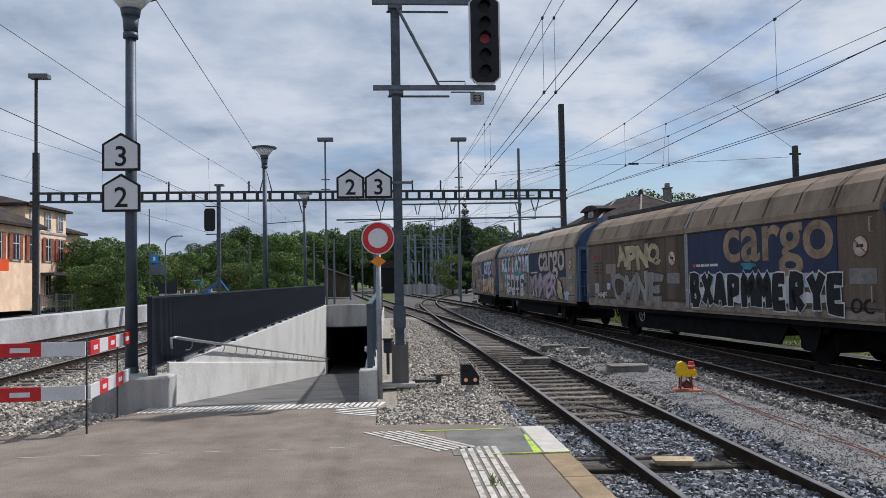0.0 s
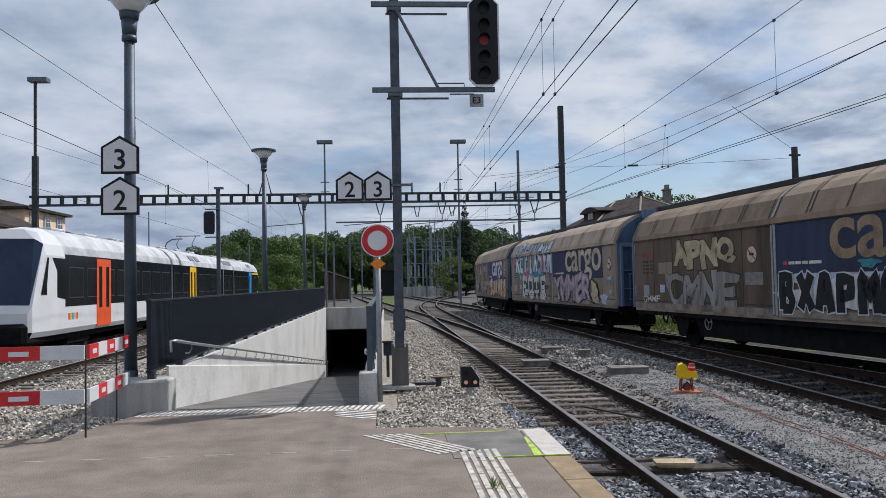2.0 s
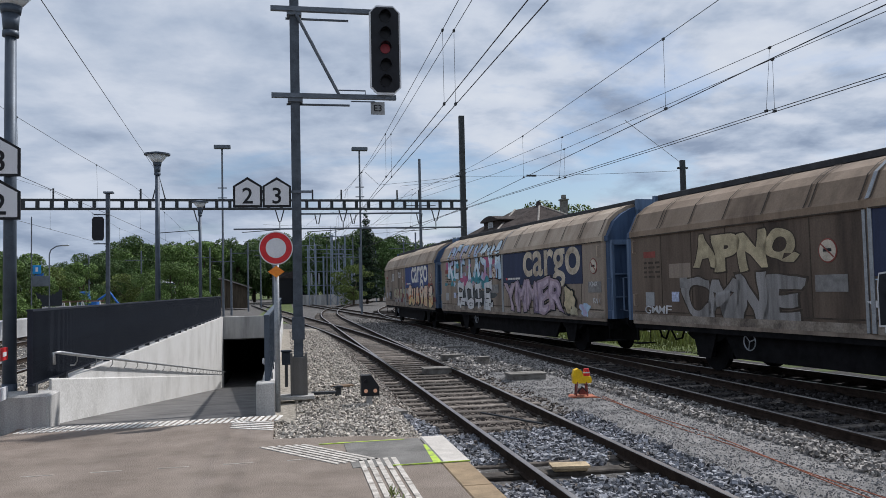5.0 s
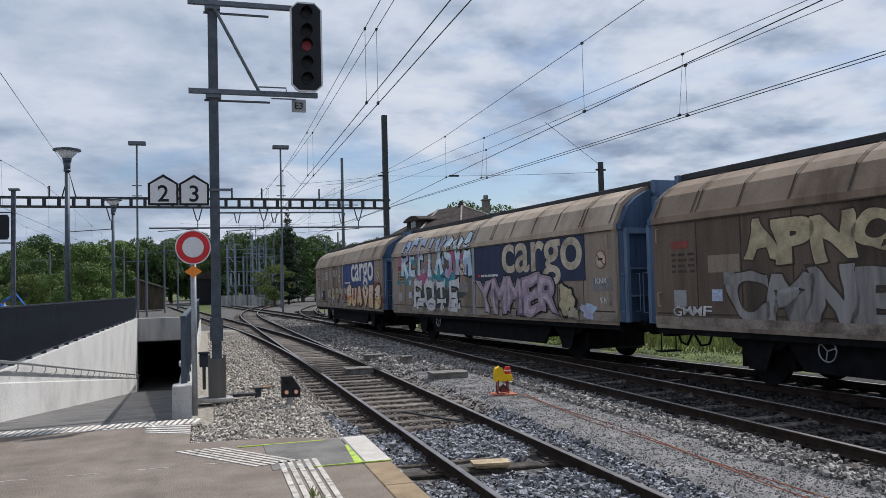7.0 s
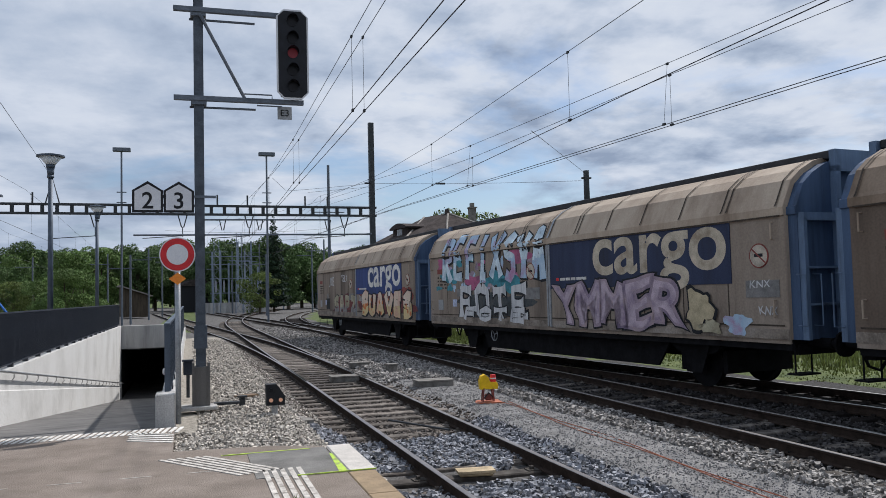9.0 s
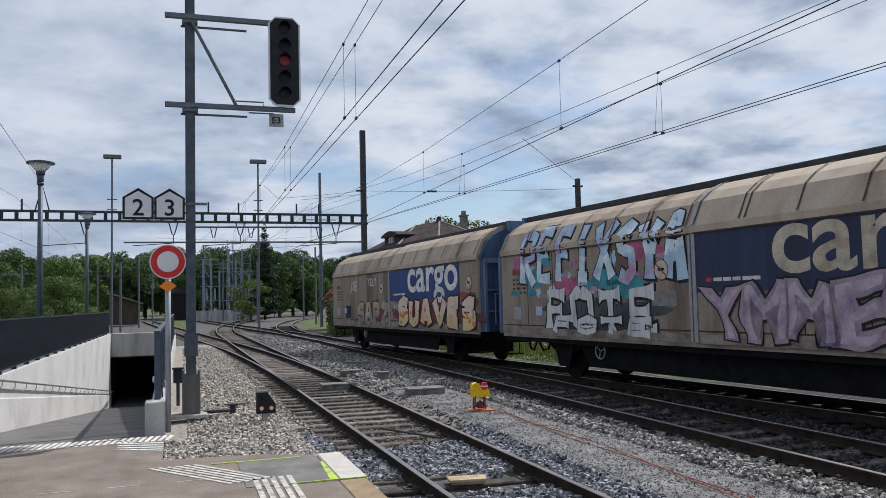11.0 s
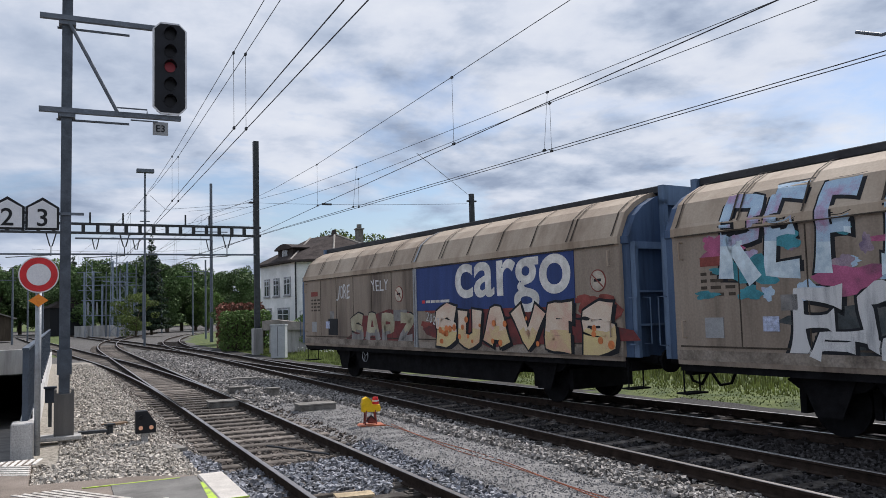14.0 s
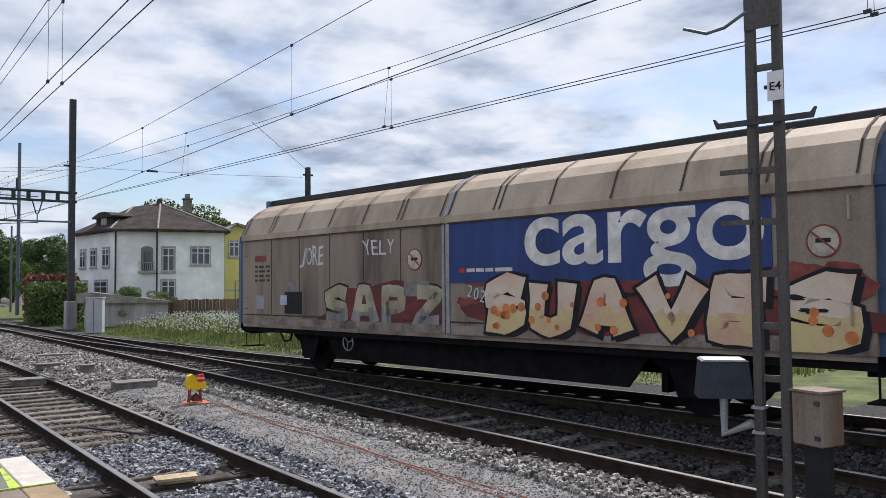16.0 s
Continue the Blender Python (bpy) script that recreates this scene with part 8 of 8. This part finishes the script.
rt = random.Random(21)
for px, d, h, kind in ((-0.452, 62, 5.2, "bush"), (-0.425, 63, 6.0, "bush"), (-0.470, 60, 3.2, "light"), (-0.395, 66, 6.0, "broad2"), (-0.372, 70, 6.2, "broad"), (-0.355, 78, 5.6, "broad2"),
                       (-0.41, 56, 4.2, "bush"), (-0.44, 55, 3.6, "bush"),
                       (-0.335, 112, 6.6, "broad2"), (-0.31, 120, 7.2, "broad"), (-0.29, 130, 9.0, "broad2"), (-0.27, 135, 9.5, "broad3"), (-0.25, 150, 12, "broad"), (-0.228, 150, 12.5, "broad3"),
                       (-0.20, 140, 11.5, "broad"), (-0.188, 98, 5.8, "bush"), (-0.205, 95, 6.0, "bush"), (-0.168, 160, 13.5, "broad"), (-0.145, 170, 13.5, "broad2"), (-0.128, 165, 13.0, "broad3"),
                       (-0.108, 170, 13.5, "broad2"), (-0.084, 180, 15.5, "broad"), (-0.066, 172, 14.5, "broad2"), (-0.046, 155, 13.0, "broad3"), (-0.032, 150, 12.5, "broad2"), (-0.017, 160, 13.5, "broad3"),
                       (0.004, 150, 13.2, "broad2"), (0.0288, 118, 13.6, "conifer"), (0.046, 142, 13.2, "broad3"), (0.062, 150, 12.3, "broad2"), (0.012, 112, 6.0, "light"), (0.078, 150, 11.0, "broad3"),
                       (-0.005, 165, 13.6, "broad2"), (0.018, 170, 13.6, "broad3"), (0.09, 170, 11, "broad2"), (-0.055, 185, 16, "conifer"), (-0.325, 90, 5.0, "bush"), (-0.345, 88, 5.5, "light"), (-0.26, 105, 5.0, "light"), (-0.235, 102, 5.0, "bush")):
    L, S = world_at(px, d)
    plant(kind, L, S, h * rt.uniform(0.96, 1.04), rz=rt.uniform(0, 360))
for i in range(36):
    px = -0.42 + i * 0.0155
    L, S = world_at(px + rt.uniform(-0.006, 0.006), 230 + 30 * rt.random())
    plant(("broad", "broad2", "broad3")[i % 3], L, S, rt.uniform(15, 19) - (6 if px < -0.3 else 0), rz=rt.uniform(0, 360))
for i in range(26):
    px = 0.10 + i * 0.035
    L, S = world_at(px + rt.uniform(-0.01, 0.01), 130 + 30 * rt.random())
    plant(("broad", "broad2", "broad3")[i % 3], L, S, rt.uniform(7, 9), rz=rt.uniform(0, 360))
# round the white villa
for az, d, h, kind in ((7.6, 73, 6.9, "broad2"), (9.0, 75, 5.0, "broad"), (15.6, 76, 10.0, "light"), (17.2, 74, 9.0, "broad"), (13.0, 80, 10, "broad2"), (12.0, 50, 2.3, "bush"), (14.2, 51, 2.0, "light")):
    a = radians(az + 4.0)
    plant(kind, d * math.sin(a), d * math.cos(a), h, rz=rt.uniform(0, 360))


def build_hedge(L, S, w, d, h, mat, label, seed, rz=0):
    th = thing("hedge", L, S, -0.5, rz, label, "hedge")
    blobs = [(x, y, z, 0.55, 0.5) for x in np.arange(-w / 2 + 0.4, w / 2, 0.6) for y in np.arange(-d / 2 + 0.4, d / 2, 0.7) for z in np.arange(0.4, h - 0.2, 0.6)]
    ob = new("leaves", leaf_mesh("leaves", blobs, 9500, 0.085, mat, seed))
    ob.parent = th
    part("stem", box(nb(), -w / 2 + 0.4, w / 2 - 0.4, -d / 2 + 0.4, d / 2 - 0.4, 0, h - 0.5), M["bark"], th)
    return th


build_hedge(11.7, 55.5, 3.4, 1.6, 2.7, M["leaf"], "clipped green hedge beside the tracks", 71, -10)
build_hedge(12.0, 59.5, 3.0, 1.6, 3.6, M["leaf_red"], "reddish clipped hedge behind the tracks", 72, -10)


def build_meadow():
    rng = np.random.default_rng(4)
    n = 42000
    S = rng.uniform(10, 55, n)
    f = np.array([freight_line(b) if b < 40 else 8.4 for b in S])
    L = f + 2.7 + rng.uniform(0, 1, n) ** 1.3 * 12
    z = np.array([ground_z(a, b) for a, b in zip(L, S)])
    tall = np.clip((L - f - 3.2) / 3.0, 0.12, 1.0) * np.clip((S - 14) / 16, 0.35, 1.0)
    h = rng.uniform(0.25, 0.85, n) * tall
    a = rng.uniform(0, 6.28, n)
    w = 0.035
    lean = rng.uniform(-0.25, 0.25, (n, 2)) * h[:, None]
    p0 = np.stack([L - w * np.cos(a), S - w * np.sin(a), z - 0.03], 1)
    p1 = np.stack([L + w * np.cos(a), S + w * np.sin(a), z - 0.03], 1)
    p2 = np.stack([L + lean[:, 0], S + lean[:, 1], z + h], 1)
    me = bpy.data.meshes.new("meadow_grass")
    me.from_pydata(np.stack([p0, p1, p2], 1).reshape(-1, 3).tolist(), [], np.arange(3 * n).reshape(-1, 3).tolist())
    me.materials.append(M["grass_blade"])
    tagged(put(new("meadow_grass", me), TRK), "uncut meadow grass beside the tracks", "grass", kind="stuff")
    k = (h > 0.34) & (S > 24) & (rng.uniform(0, 1, n) < 0.4)
    q = p2[k]
    s = 0.024
    v = np.stack([q + (-s, 0, -s), q + (s, 0, -s), q + (s, 0, s), q + (-s, 0.03, s)], 1).reshape(-1, 3)
    me = bpy.data.meshes.new("meadow_flowers")
    me.from_pydata(v.tolist(), [], np.arange(len(v)).reshape(-1, 4).tolist())
    me.materials.append(M["flower"])
    tagged(put(new("meadow_flowers", me), TRK), "white wild flowers in the meadow", "flowers", kind="stuff")


build_meadow()


# ---- motion ----
def motions():
    for wagon, k in ((wagon_front, -1), (wagon_a, 0), (wagon_b, 1), (wagon_c, 2)):
        walk(wagon, [(t, wagon_pose(q + PITCH * k)) for t, q in FREIGHT_Q])
    walk(train, [(t, train_pose(-41.0 + 34.1 * t)) for t in (0, 0.5, 1, 1.5, 2, 2.5, 3, 3.5, 4, 4.5, 5, 6, 7, 8, 9, 10, 11, 12, 13, 14, 15, 16)])


motions()
